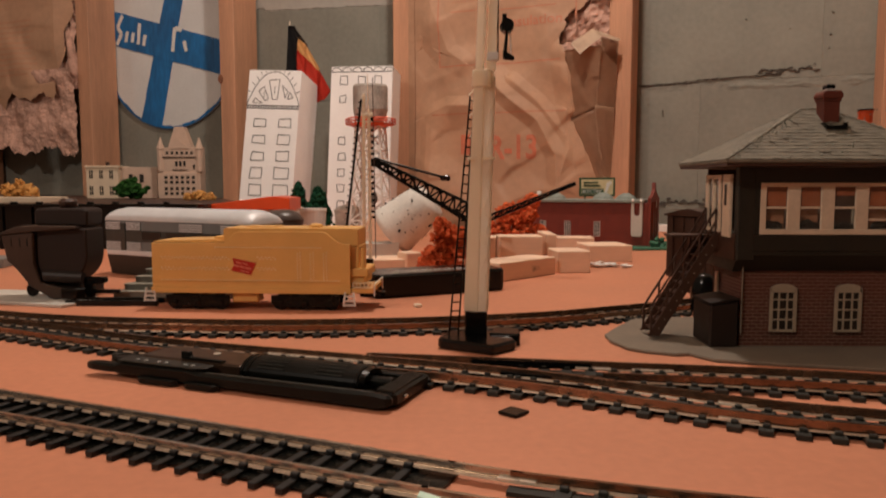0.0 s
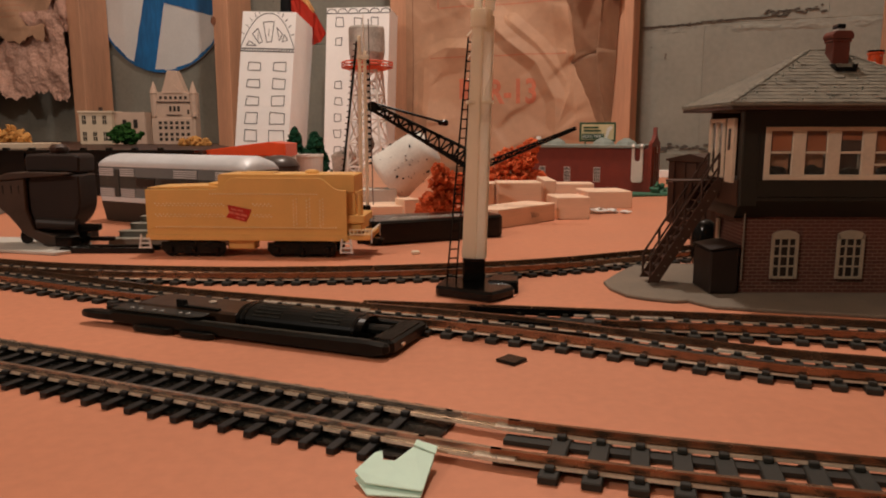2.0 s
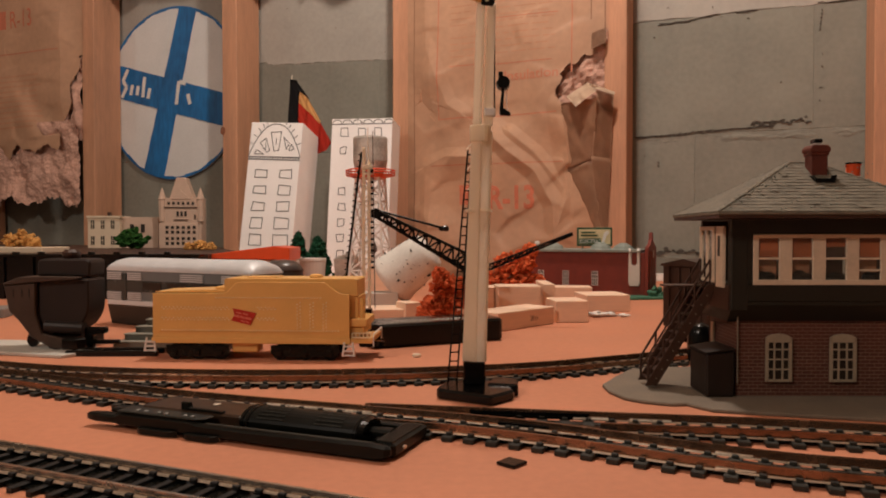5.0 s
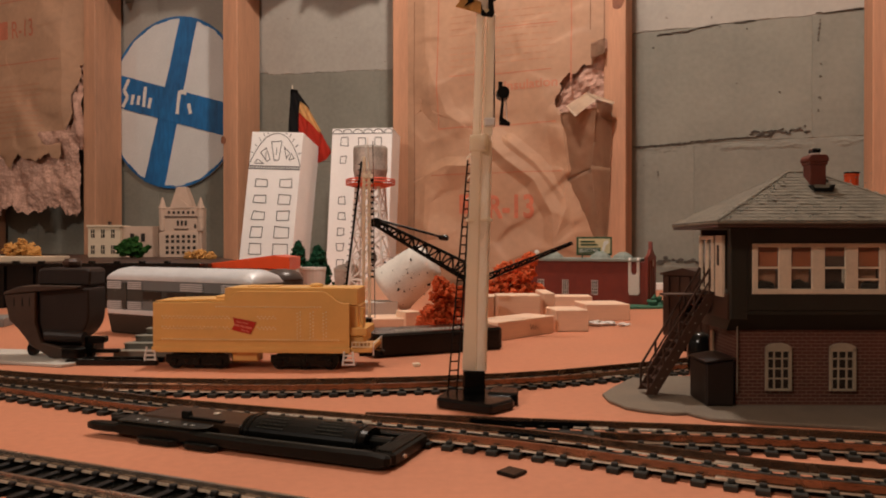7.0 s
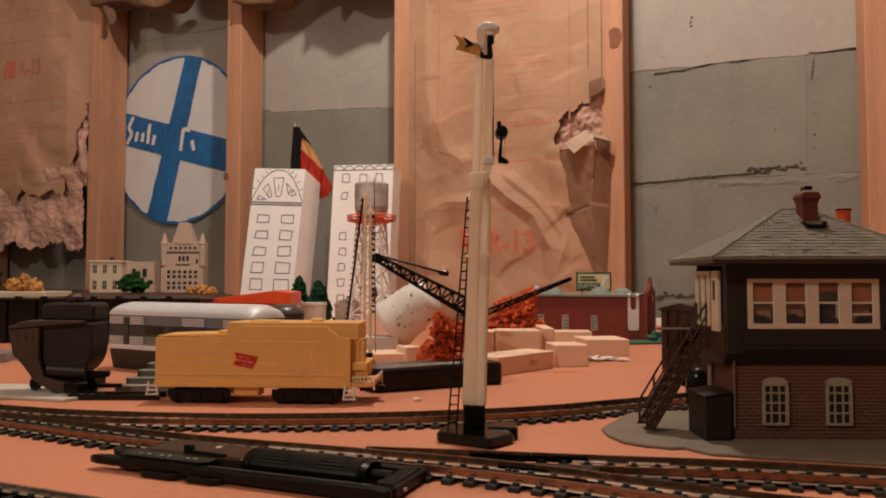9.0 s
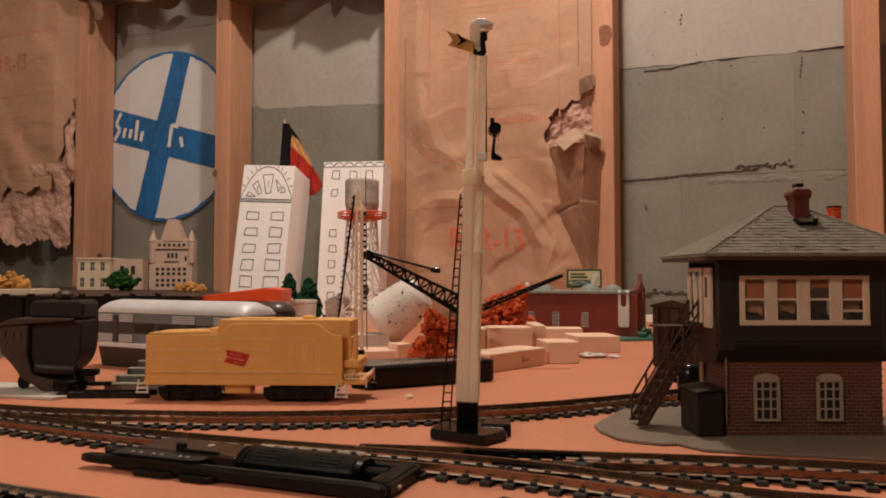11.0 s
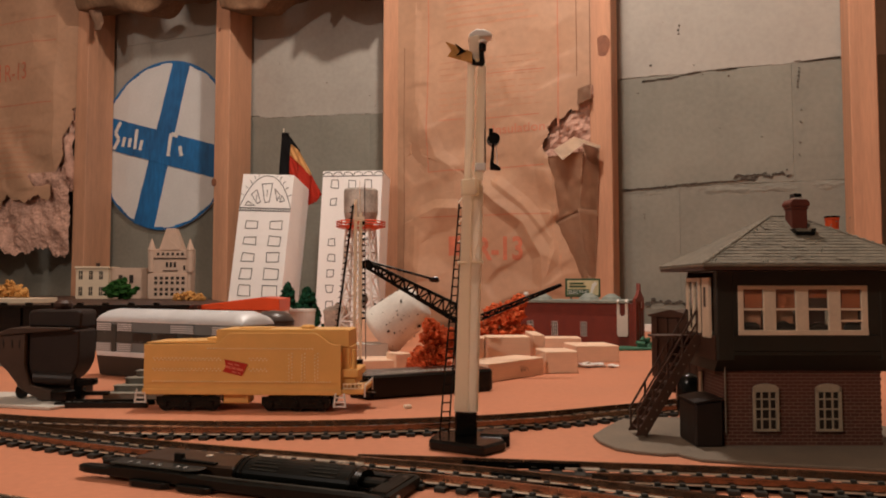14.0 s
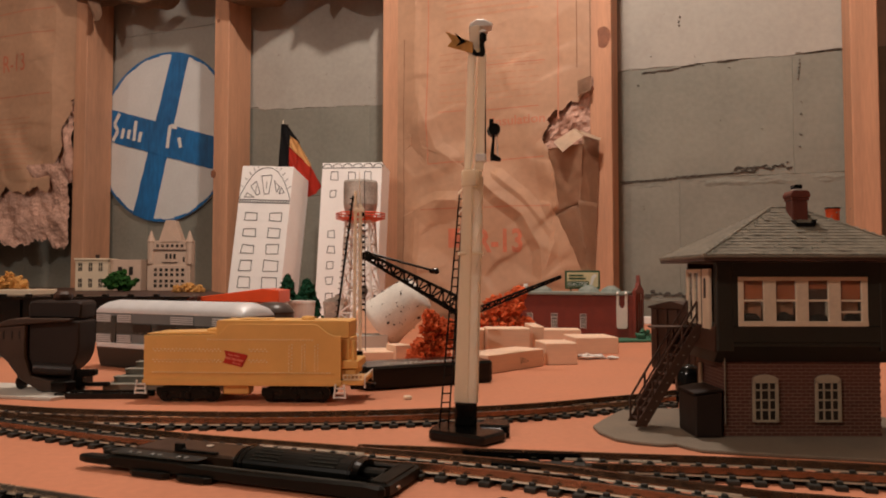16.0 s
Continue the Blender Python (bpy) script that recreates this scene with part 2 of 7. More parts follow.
GLASS.node_tree.nodes["Principled BSDF"].inputs["Roughness"].default_value = 0.08


# ---- mesh helpers ----
def link(name, bm, material, parent=None, label="", m=None, smooth=False):
    me = bpy.data.meshes.new(name)
    bmesh.ops.recalc_face_normals(bm, faces=bm.faces)
    for f in bm.faces:
        f.smooth = smooth
    bm.to_mesh(me)
    bm.free()
    me.materials.append(material)
    ob = new(name, me)
    if parent:
        ob.parent = parent
    if m is not None:
        ob.matrix_basis = m
    if label:
        tagged(ob, label)
    return ob


def part(name, bm, material, parent, label="", m=None, smooth=False):
    return link(name, bm, material, parent, label, m, smooth)


def thing(name, m, label, category, group="", kind=""):
    ob = new(name)
    ob.empty_display_size = 0.01
    ob.matrix_basis = m
    return tagged(ob, label, category, group, kind)


def solo(name, bm, material, m, label, category, group="", kind="", smooth=False):
    return tagged(link(name, bm, material, None, "", m, smooth), label, category, group, kind)


def box(x0, x1, y0, y1, z0, z1, bevel=0.0, bm=None):
    """A box, its edges rounded by bevel."""
    out = bm or bmesh.new()
    one = bmesh.new()
    bmesh.ops.create_cube(one, size=1.0)
    for v in one.verts:
        v.co = Vector(((x0 + x1) / 2 + v.co.x * (x1 - x0), (y0 + y1) / 2 + v.co.y * (y1 - y0), (z0 + z1) / 2 + v.co.z * (z1 - z0)))
    if bevel:
        bmesh.ops.bevel(one, geom=list(one.edges), offset=bevel, segments=1, affect="EDGES")
    merge(out, one)
    return out


def merge(out, one):
    """Adds the geometry of one to out."""
    table = {}
    for v in one.verts:
        table[v] = out.verts.new(v.co)
    for f in one.faces:
        try:
            out.faces.new([table[v] for v in f.verts])
        except ValueError:
            pass
    one.free()
    return out


def prism(pts, y0, y1, bm=None, axis="y", bevel=0.0):
    """A flat outline, given in x and z (axis y), x and y (axis z) or y and z (axis x), pushed from y0 to y1."""
    out = bm or bmesh.new()
    one = bmesh.new()
    place = {"y": lambda a, b, c: (a, c, b), "z": lambda a, b, c: (a, b, c), "x": lambda a, b, c: (c, a, b)}[axis]
    lo = [one.verts.new(place(a, b, y0)) for a, b in pts]
    hi = [one.verts.new(place(a, b, y1)) for a, b in pts]
    one.faces.new(lo)
    one.faces.new(hi[::-1])
    for i in range(len(pts)):
        j = (i + 1) % len(pts)
        one.faces.new((lo[i], lo[j], hi[j], hi[i]))
    if bevel:
        bmesh.ops.recalc_face_normals(one, faces=one.faces)
        bmesh.ops.bevel(one, geom=list(one.edges), offset=bevel, segments=1, affect="EDGES")
    return merge(out, one)


def rod(p0, p1, r0, r1=None, n=8, bm=None):
    """A round or n-sided bar from p0 to p1."""
    out = bm or bmesh.new()
    p0, p1 = Vector(p0), Vector(p1)
    r1 = r0 if r1 is None else r1
    q = (p1 - p0).to_track_quat("Z", "Y")
    rings = []
    for p, r in ((p0, r0), (p1, r1)):
        rings.append([out.verts.new(p + q @ Vector((r * math.cos(2 * math.pi * (i + 0.5) / n), r * math.sin(2 * math.pi * (i + 0.5) / n), 0))) for i in range(n)])
    for i in range(n):
        j = (i + 1) % n
        out.faces.new((rings[0][i], rings[0][j], rings[1][j], rings[1][i]))
    out.faces.new(rings[0][::-1])
    out.faces.new(rings[1])
    return out


def lathe(profile, n=24, bm=None):
    """A body turned about z from (radius, height) pairs."""
    out = bm or bmesh.new()
    rings = [[out.verts.new((r * math.cos(2 * math.pi * i / n), r * math.sin(2 * math.pi * i / n), z)) for i in range(n)] for r, z in profile]
    for a, b in zip(rings, rings[1:]):
        for i in range(n):
            j = (i + 1) % n
            out.faces.new((a[i], a[j], b[j], b[i]))
    out.faces.new(rings[0][::-1])
    out.faces.new(rings[-1])
    return out


def lump(center, size, seed, rough=0.3, detail=2, freq=2.0, bm=None):
    """A knobbly clump."""
    out = bm or bmesh.new()
    one = bmesh.new()
    bmesh.ops.create_icosphere(one, subdivisions=detail, radius=1.0)
    shift = Vector((seed * 7.3, seed * 3.1, seed * 5.7))
    for v in one.verts:
        k = 1 + rough * 2 * noise.noise(v.co * freq + shift) + rough * noise.noise(v.co * freq * 3 + shift)
        v.co = Vector((center[0] + v.co.x * size[0] * k, center[1] + v.co.y * size[1] * k, center[2] + v.co.z * size[2] * k))
    return merge(out, one)


def clumps(centers, size, seed, jitter=0.6, per=18, detail=1):
    """Many small clumps round some centres: one uneven, gappy tuft."""
    rng = random.Random(seed)
    out = bmesh.new()
    for cx, cy, cz, r in centers:
        for _ in range(per):
            d = Vector((rng.gauss(0, 1), rng.gauss(0, 1), rng.gauss(0, 1))).normalized() * r * rng.uniform(0.3, 1.0)
            s = size * rng.uniform(0.6, 1.3)
            z = max(cz + d.z, s * 0.8)
            lump((cx + d.x, cy + d.y, z), (s, s, s * rng.uniform(0.7, 1.1)), rng.random() * 50, jitter, detail, 2.4, out)
    return out


def spline(pts, step):
    """A smooth curve through points, cut into even steps."""
    P = [Vector((*p, 0)) for p in pts]
    P = [2 * P[0] - P[1]] + P + [2 * P[-1] - P[-2]]
    fine = []
    for a, b, c, d in zip(P, P[1:], P[2:], P[3:]):
        for i in range(40):
            t = i / 40
            fine.append(0.5 * ((2 * b) + (c - a) * t + (2 * a - 5 * b + 4 * c - d) * t * t + (3 * b - a - 3 * c + d) * t ** 3))
    fine.append(P[-2])
    out, left = [fine[0]], step
    for a, b in zip(fine, fine[1:]):
        while (b - a).length >= left:
            a = a + (b - a).normalized() * left
            out.append(a)
            left = step
        left -= (b - a).length
    return out


def sweep(pts, section, side=0.0, z=0.0, bm=None):
    """A section (across, up) swept along a curve on the table, shifted sideways."""
    out = bm or bmesh.new()
    rings = []
    for i, p in enumerate(pts):
        d = (pts[min(i + 1, len(pts) - 1)] - pts[max(i - 1, 0)]).normalized()
        s = Vector((-d.y, d.x, 0))
        rings.append([out.verts.new(p + s * (side + a) + Vector((0, 0, z + b))) for a, b in section])
    k = len(section)
    for a, b in zip(rings, rings[1:]):
        for i in range(k):
            j = (i + 1) % k
            out.faces.new((a[i], a[j], b[j], b[i]))
    out.faces.new(rings[0][::-1])
    out.faces.new(rings[-1])
    return out

# ---- the setting: table, stud wall, block wall, room ----
WALL = pose(-0.85, 1.7134, 0, 0, 0, -22)   # x along the stud faces, y into the wall
PITCH, STUD_W, STUD_D, BACK = 0.4064, 0.038, 0.080, 0.089
CEIL, FLOOR = 1.52, -0.92

table = thing("train_table", pose(0, 0, 0), "salmon-pink painted plywood train table against the stud wall", "table")
outline = [(-1.75, -0.02), (1.55, -0.02), (1.55, 0.70), (-1.75, 2.04)]
part("tabletop", prism(outline, -0.018, 0.0, axis="z"), TABLE, table)
part("apron", box(-1.72, 1.52, 0.0, 0.02, -0.10, -0.0185), STUD, table)
for x, y in ((-1.65, 0.03), (1.45, 0.03), (1.45, 0.62), (-1.65, 1.85)):
    part("leg", box(x - 0.04, x + 0.04, y, y + 0.08, FLOOR, -0.0185, 0.004), STUD, table)

solo("floor", box(-3.2, 3.2, -2.6, 2.9, FLOOR - 0.1, FLOOR), FLOOR_C, pose(0, 0, 0), "grey concrete basement floor", "floor", kind="structure")
solo("ceiling", box(-3.2, 3.2, -2.6, 2.9, CEIL, CEIL + 0.1), JOIST, pose(0, 0, 0), "brown wooden basement ceiling", "ceiling", kind="structure")
solo("wall_south", box(-3.2, 3.2, -2.7, -2.6, FLOOR, CEIL), PLASTER, pose(0, 0, 0), "plain basement wall behind the layout", "wall", kind="structure")
solo("wall_east", box(3.2, 3.3, -2.7, 2.9, FLOOR, CEIL), PLASTER, pose(0, 0, 0), "plain basement side wall", "wall", kind="structure")
solo("wall_west", box(-3.3, -3.2, -2.7, 2.9, FLOOR, CEIL), PLASTER, pose(0, 0, 0), "plain basement side wall", "wall", kind="structure")

# painted concrete blocks in running bond, joints recessed
wall = thing("wall_north", WALL, "painted concrete block basement wall, grey below and white above", "wall", kind="structure")
part("mortar_bed", box(-2.6, 4.6, BACK + 0.0025, BACK + 0.12, FLOOR, CEIL), MORTAR, wall, "recessed grey mortar")
one_block = box(0.0, 0.4063, 0, 0.01, 0.0004, 0.2042, 0.0005)
chip_rng = random.Random(4)
mesh_grey = bpy.data.meshes.new("concrete_block")
one_block.to_mesh(mesh_grey)
mesh_grey.materials.append(BLOCK)
mesh_white = mesh_grey.copy()
mesh_white.materials[0] = BLOCK_WHITE
one_block.free()
for row in range(-2, 7):
    z = 0.047 + row * 0.207
    shift = 0.1458 if row % 2 == 0 else 0.3328
    for col in range(-4, 9):
        x = shift + col * 0.4064 - 0.0013
        if x > 2.2 or x < -1.3:
            continue
        b = new("concrete_block", mesh_white if row >= 2 else mesh_grey)
        b.parent = wall
        b.matrix_basis = pose(x, BACK - 0.0003 * chip_rng.random(), z) @ Matrix.Diagonal((1, 1, 1.012, 1))


def cracks(name, runs, seed):
    """Ragged chips along joints and small pits, standing a hair proud."""
    rng = random.Random(seed)
    bm = bmesh.new()
    for x0, z0, x1, z1, thick, n in runs:
        for i in range(n):
            t = (i + rng.random()) / n
            cx, cz = x0 + (x1 - x0) * t, z0 + (z1 - z0) * t + rng.gauss(0, thick * 0.5)
            w, h = rng.uniform(0.4, 1.6) * (x1 - x0) / n + 0.0012, thick * rng.uniform(0.12, 0.62)
            k = rng.randint(5, 7)
            pts = [(cx + w * math.cos(2 * math.pi * a / k) * rng.uniform(0.5, 1), cz + h * math.sin(2 * math.pi * a / k) * rng.uniform(0.4, 1)) for a in range(k)]
            prism(pts, BACK - 0.0030, BACK + 0.004, bm)
    return part(name, bm, CRACK, wall, "dark chipped mortar")


cracks("chipped_joint", [(1.262, 0.252, 1.40, 0.259, 0.0022, 60), (1.40, 0.259, 1.49, 0.262, 0.0012, 30), (1.455, 0.268, 1.545, 0.269, 0.0042, 34),
                         (1.30, 0.453, 1.36, 0.456, 0.0020, 9), (1.37, 0.459, 1.40, 0.460, 0.0020, 4), (1.435, 0.460, 1.46, 0.462, 0.0022, 4), (1.56, 0.461, 1.63, 0.463, 0.0014, 6), (1.558, 0.41, 1.563, 0.455, 0.0026, 7), (1.560, 0.30, 1.564, 0.38, 0.0018, 4), (1.30, 0.048, 1.38, 0.048, 0.007, 14), (1.365, 0.53, 1.368, 0.55, 0.008, 3)], 1)
pit_rng = random.Random(8)
cracks("pitted_spots", [(x := 1.27 + 0.36 * pit_rng.random(), z := 0.06 + 0.60 * pit_rng.random(), x + 0.0008, z - 0.001, 0.0008, 1) for _ in range(16)]
       + [(x := 0.45 + 0.32 * pit_rng.random(), z := 0.33 + 0.26 * pit_rng.random(), x + 0.0008, z - 0.001, 0.0007, 1) for _ in range(5)], 2)

for i in range(-2, 6):
    s = solo("wall_stud", box(i * PITCH, i * PITCH + STUD_W, 0, STUD_D, -0.02, CEIL, 0.0015), STUD, WALL, "pale pine two-by-four wall stud", "wall stud", "studs of the wall", "structure")
    if i in (1, 3):
        kz, kx, kw, kh = (0.635, 0.010, 0.0035, 0.005) if i == 1 else (0.500, 0.024, 0.011, 0.022)
        ring = [(math.cos(a) * (1 + 0.16 * math.sin(3 * a + 1)), math.sin(a) * (1 + 0.14 * math.cos(2 * a))) for a in [k * math.pi / 14 for k in range(28)]]
        part("knot", prism([(i * PITCH + kx + kw * u, kz + kh * v) for u, v in ring], -0.0005, 0.002), KNOT, s, "dark brown knot")
    if i == 1:
        part("knot", prism([(i * PITCH + 0.002 + 0.006 * math.cos(a), 0.30 + 0.009 * math.sin(a)) for a in [k * math.pi / 4 for k in range(8)]], -0.002, 0.002), KNOT, s, "dark brown knot")
solo("bottom_plate", box(-1.0, 2.2, 0.002, STUD_D, -0.06, -0.0205), STUD, WALL, "pine bottom plate of the stud wall", "wall plate", kind="structure")


# ---- kraft-faced insulation between the studs ----
def facets(x, z, seed):
    """Flat crumpled facets that meet in creases."""
    p = Vector((x, z, seed))
    dist, cells = noise.voronoi(p)
    top, low = 0.0, 0.0
    for d, c in zip(dist, cells):
        w = math.exp(-16 * (d - dist[0]))
        g = Vector((noise.noise(c * 7.1), noise.noise(c * 7.1 + Vector((5, 3, 1))), 0)) * 2.6
        top += w * (g.dot(p - c) + 0.25 * noise.noise(c * 3.3))
        low += w
    return top / low


def paper_y(x, z, x0, x1, seed, bulge, crumple):
    """How far the paper stands out of the stud faces: a soft pillow with crumpled facets."""
    u = (x - x0) / (x1 - x0)
    pillow = bulge * math.sin(math.pi * min(max(u, 0), 1)) ** 0.6
    a, b = x * 0.94 + z * 0.34, z * 0.94 - x * 0.34
    h = facets(a * 6.5, b * 4.0, seed) + 0.30 * facets(b * 19, a * 13, seed + 4)
    crumple *= 0.48 + 0.52 * min(1, max(0, (0.48 - z) / 0.22))
    edge = min(1.0, 7 * min(u, 1 - u) + 0.05)
    return -0.0008 - max(0.0, pillow + crumple * (h + 0.45)) * edge


def sheet(x0, x1, z0, z1, nx, nz, f, skip=None):
    bm = bmesh.new()
    grid = [[bm.verts.new((x0 + (x1 - x0) * i / nx, f(x0 + (x1 - x0) * i / nx, z0 + (z1 - z0) * j / nz), z0 + (z1 - z0) * j / nz)) for i in range(nx + 1)] for j in range(nz + 1)]
    for j in range(nz):
        for i in range(nx):
            cx, cz = x0 + (x1 - x0) * (i + 0.5) / nx, z0 + (z1 - z0) * (j + 0.5) / nz
            if skip and skip(cx, cz):
                continue
            bm.faces.new((grid[j][i], grid[j][i + 1], grid[j + 1][i + 1], grid[j + 1][i]))
    for v in [v for v in bm.verts if not v.link_faces]:
        bm.verts.remove(v)
    return bm


def print_bar(x0, x1, z0, z1, f, bm):
    """A printed bar lying on the paper."""
    nx, nz = max(1, int((x1 - x0) / 0.003)), max(1, int((z1 - z0) / 0.003))
    grid = [[bm.verts.new((x0 + (x1 - x0) * i / nx, f(x0 + (x1 - x0) * i / nx, z0 + (z1 - z0) * j / nz) - 0.0003, z0 + (z1 - z0) * j / nz)) for i in range(nx + 1)] for j in range(nz + 1)]
    for j in range(nz):
        for i in range(nx):
            bm.faces.new((grid[j][i], grid[j][i + 1], grid[j + 1][i + 1], grid[j + 1][i]))


def words(text, x, z, size, f, name, material, parent, stretch=1.0, out=0.0014, bold=0.0):
    """Printed words laid on a surface y = f(x, z)."""
    cu = bpy.data.curves.new(name, "FONT")
    cu.body, cu.size, cu.resolution_u, cu.offset = text, size, 3, bold
    tmp = bpy.data.objects.new(name, cu)
    me = bpy.data.meshes.new_from_object(tmp)
    bpy.data.objects.remove(tmp)
    bm = bmesh.new()
    bm.from_mesh(me)
    bmesh.ops.subdivide_edges(bm, edges=[e for e in bm.edges if e.calc_length() > size * 0.12], cuts=3)
    for v in bm.verts:
        px, pz = x + v.co.x * stretch, z + v.co.y
        v.co = Vector((px, f(px, pz) - out, pz))
    return part(name, bm, material, parent)


def ridge(x, z, points, up, down, height):
    """A folded crease along a line of points: how far it lifts the paper, fading over up and down its two sides."""
    best = 0.0
    for (ax, az), (bx, bz) in zip(points, points[1:]):
        dx, dz = bx - ax, bz - az
        n = math.hypot(dx, dz)
        t = ((x - ax) * dx + (z - az) * dz) / (n * n)
        k = min(max(t, 0.0), 1.0)
        off = math.hypot(x - ax - k * dx, z - az - k * dz)
        side = (x - ax) * dz - (z - az) * dx
        best = max(best, 1 - off / (up if side < 0 else down))
    return height * best ** 1.15 if best > 0 else 0.0


MIDDLE_FOLDS = (
    (((1.006, 0.268), (1.050, 0.228), (1.100, 0.190), (1.134, 0.128), (1.138, 0.055)), 0.036, 0.020, 0.011),
    (((1.052, 0.262), (1.100, 0.222), (1.160, 0.150)), 0.016, 0.028, 0.008),
    (((0.886, 0.205), (0.930, 0.222), (0.972, 0.220)), 0.018, 0.045, 0.011),
    (((0.884, 0.02), (0.886, 0.200)), 0.014, 0.030, 0.008),
    (((1.134, 0.066), (1.158, 0.140), (1.150, 0.205)), 0.022, 0.018, 0.009),
    (((1.150, 0.30), (1.166, 0.170), (1.215, 0.070)), 0.014, 0.030, 0.012),
    (((1.205, 0.235), (1.190, 0.190), (1.222, 0.060)), 0.018, 0.014, 0.014),
    (((0.886, 0.600), (0.884, 0.520), (0.888, 0.430)), 0.012, 0.030, 0.006),
    (((0.888, 0.430), (0.930, 0.320), (0.960, 0.300)), 0.020, 0.030, 0.006),
)


def middle_paper(x, z):
    return paper_y(x, z, 0.846, 1.222, 3.7, 0.006, 0.017) - min(1.0, 9 * (x - 0.846), 12 * (1.226 - x)) * max(ridge(x, z, *fold) for fold in MIDDLE_FOLDS)


def torn(x, z):
    """The torn-out corner of the middle paper."""
    lo, hi = 0.30 + 0.006 * math.sin(x * 160), 0.361 + (x - 1.139) * 0.52 + 0.004 * math.sin(x * 240)
    return 1.142 + 0.006 * math.sin(z * 130) < x and lo < z < hi


batt = thing("insulation_batt", WALL, "crumpled brown kraft-faced insulation between pine studs, torn at one side", "insulation", "insulation batts")
part("paper_facing", sheet(0.846, 1.222, 0.0, 0.95, 190, 480, middle_paper, torn), KRAFT, batt, "wrinkled brown kraft paper")


def printed_line(x0, x1, z0, z1, f, parent, material=PALE_PRINT):
    """One faded printed line on the paper."""
    bm = bmesh.new()
    print_bar(x0, x1, z0, z1, f, bm)
    return part("printed_line", bm, material, parent)


red = bmesh.new()
for x0, x1, z0, z1 in ((0.912, 0.9145, 0.292, 0.70), (1.163, 1.1655, 0.36, 0.70), (0.912, 1.14, 0.291, 0.2935), (0.99, 1.13, 0.385, 0.387), (0.935, 0.985, 0.388, 0.390),
                       (1.02, 1.14, 0.468, 0.470), (0.90, 1.15, 0.204, 0.206)):
    printed_line(x0, x1, z0, z1, middle_paper, batt, LINE_PRINT)
line_rng = random.Random(11)
for r in range(9):
    z = 0.405 + r * 0.0115
    x = 0.937
    while x < 1.125:
        w = line_rng.uniform(0.012, 0.045)
        if not (r in (4,) and x < 1.0):
            printed_line(x, min(x + w, 1.135), z, z + 0.0022, middle_paper, batt)
        x += w + 0.006
for r in range(6):
    printed_line(0.95, 1.10 + 0.03 * line_rng.random(), 0.565 + r * 0.012, 0.569 + r * 0.012, middle_paper, batt)
print_bar(0.956, 0.980, 0.132, 0.168, middle_paper, red)
part("printed_square", red, RED_PRINT, batt, "faded red printed square")
words("R-13", 1.012, 0.124, 0.058, middle_paper, "printed_lettering", RED_PRINT, batt, 0.80, 0.0007, 0.0016)
words("Insulation", 1.040, 0.355, 0.024, middle_paper, "printed_lettering", LINE_PRINT, batt, 1.1, 0.0006, 0.0005)
# the lines at 1.2195 paint in the shaded gap beside the stud
for x, z0, z1 in ((0.8605, 0.0, 0.54), (1.196, 0.45, 0.62), (1.2195, 0.40, 0.66), (1.2195, 0.02, 0.20)):
    seam = bmesh.new()
    print_bar(x, x + 0.0016, z0, z1, middle_paper, seam)
    part("paper_crease", seam, SEAM, batt, "dark line down the paper")
part("exposed_fibre", sheet(1.13, 1.226, 0.25, 0.43, 26, 44, lambda x, z: 0.004 - 0.012 * noise.noise(Vector((x * 34, z * 34, 2))) - 0.005 * noise.noise(Vector((x * 120, z * 120, 5)))), FIBRE, batt, "pink fibreglass in the tear")
def patch(name, corners, bulge, material, label="", n=10, seed=1.0):
    """A bent sheet of paper between four corners (x, z, y), pushed out by bulge in its middle."""
    c = [Vector((x, middle_paper(min(x, 1.221), z) - 0.0002 if y is None else y, z)) for x, z, y in corners]
    bm = bmesh.new()
    rows = []
    for j in range(n + 1):
        v = j / n
        row = []
        for i in range(n + 1):
            u = i / n
            p = c[0].lerp(c[1], u).lerp(c[3].lerp(c[2], u), v)
            p.y -= bulge * math.sin(math.pi * u) * (0.6 + 0.4 * math.sin(math.pi * v)) - 0.0030 * noise.noise(p * 55 + Vector((seed, 0, 0))) - 0.0012 * noise.noise(p * 160 + Vector((seed, 0, 0)))
            row.append(bm.verts.new(p))
        rows.append(row)
    for p, q in zip(rows, rows[1:]):
        for i in range(n):
            bm.faces.new((p[i], p[i + 1], q[i + 1], q[i]))
    bmesh.ops.solidify(bm, geom=list(bm.faces), thickness=0.0005)
    return part(name, bm, material, batt, label, smooth=True)


patch("torn_fold", ((1.148, 0.304, None), (1.216, 0.306, -0.046), (1.206, 0.205, -0.024), (1.158, 0.190, None)), 0.003, KRAFT, "shadowed folded paper below the tear", 18, 2.0)
patch("torn_fold", ((1.158, 0.190, None), (1.206, 0.205, -0.024), (1.218, 0.060, None), (1.206, 0.070, None)), 0.004, KRAFT, "", 18, 6.0)
patch("torn_fold", ((1.212, 0.304, -0.042), (1.236, 0.296, -0.008), (1.231, 0.200, -0.006), (1.204, 0.206, -0.027)), 0.003, KRAFT, "", 14, 3.0)
patch("torn_fold", ((1.202, 0.210, -0.030), (1.232, 0.206, -0.008), (1.226, 0.080, None), (1.212, 0.090, None)), 0.003, KRAFT, "", 14, 5.0)
patch("torn_fold", ((1.199, 0.424, -0.010), (1.224, 0.430, -0.012), (1.224, 0.404, -0.016), (1.199, 0.396, -0.014)), 0.003, KRAFT_DARK, "", 8, 8.0)
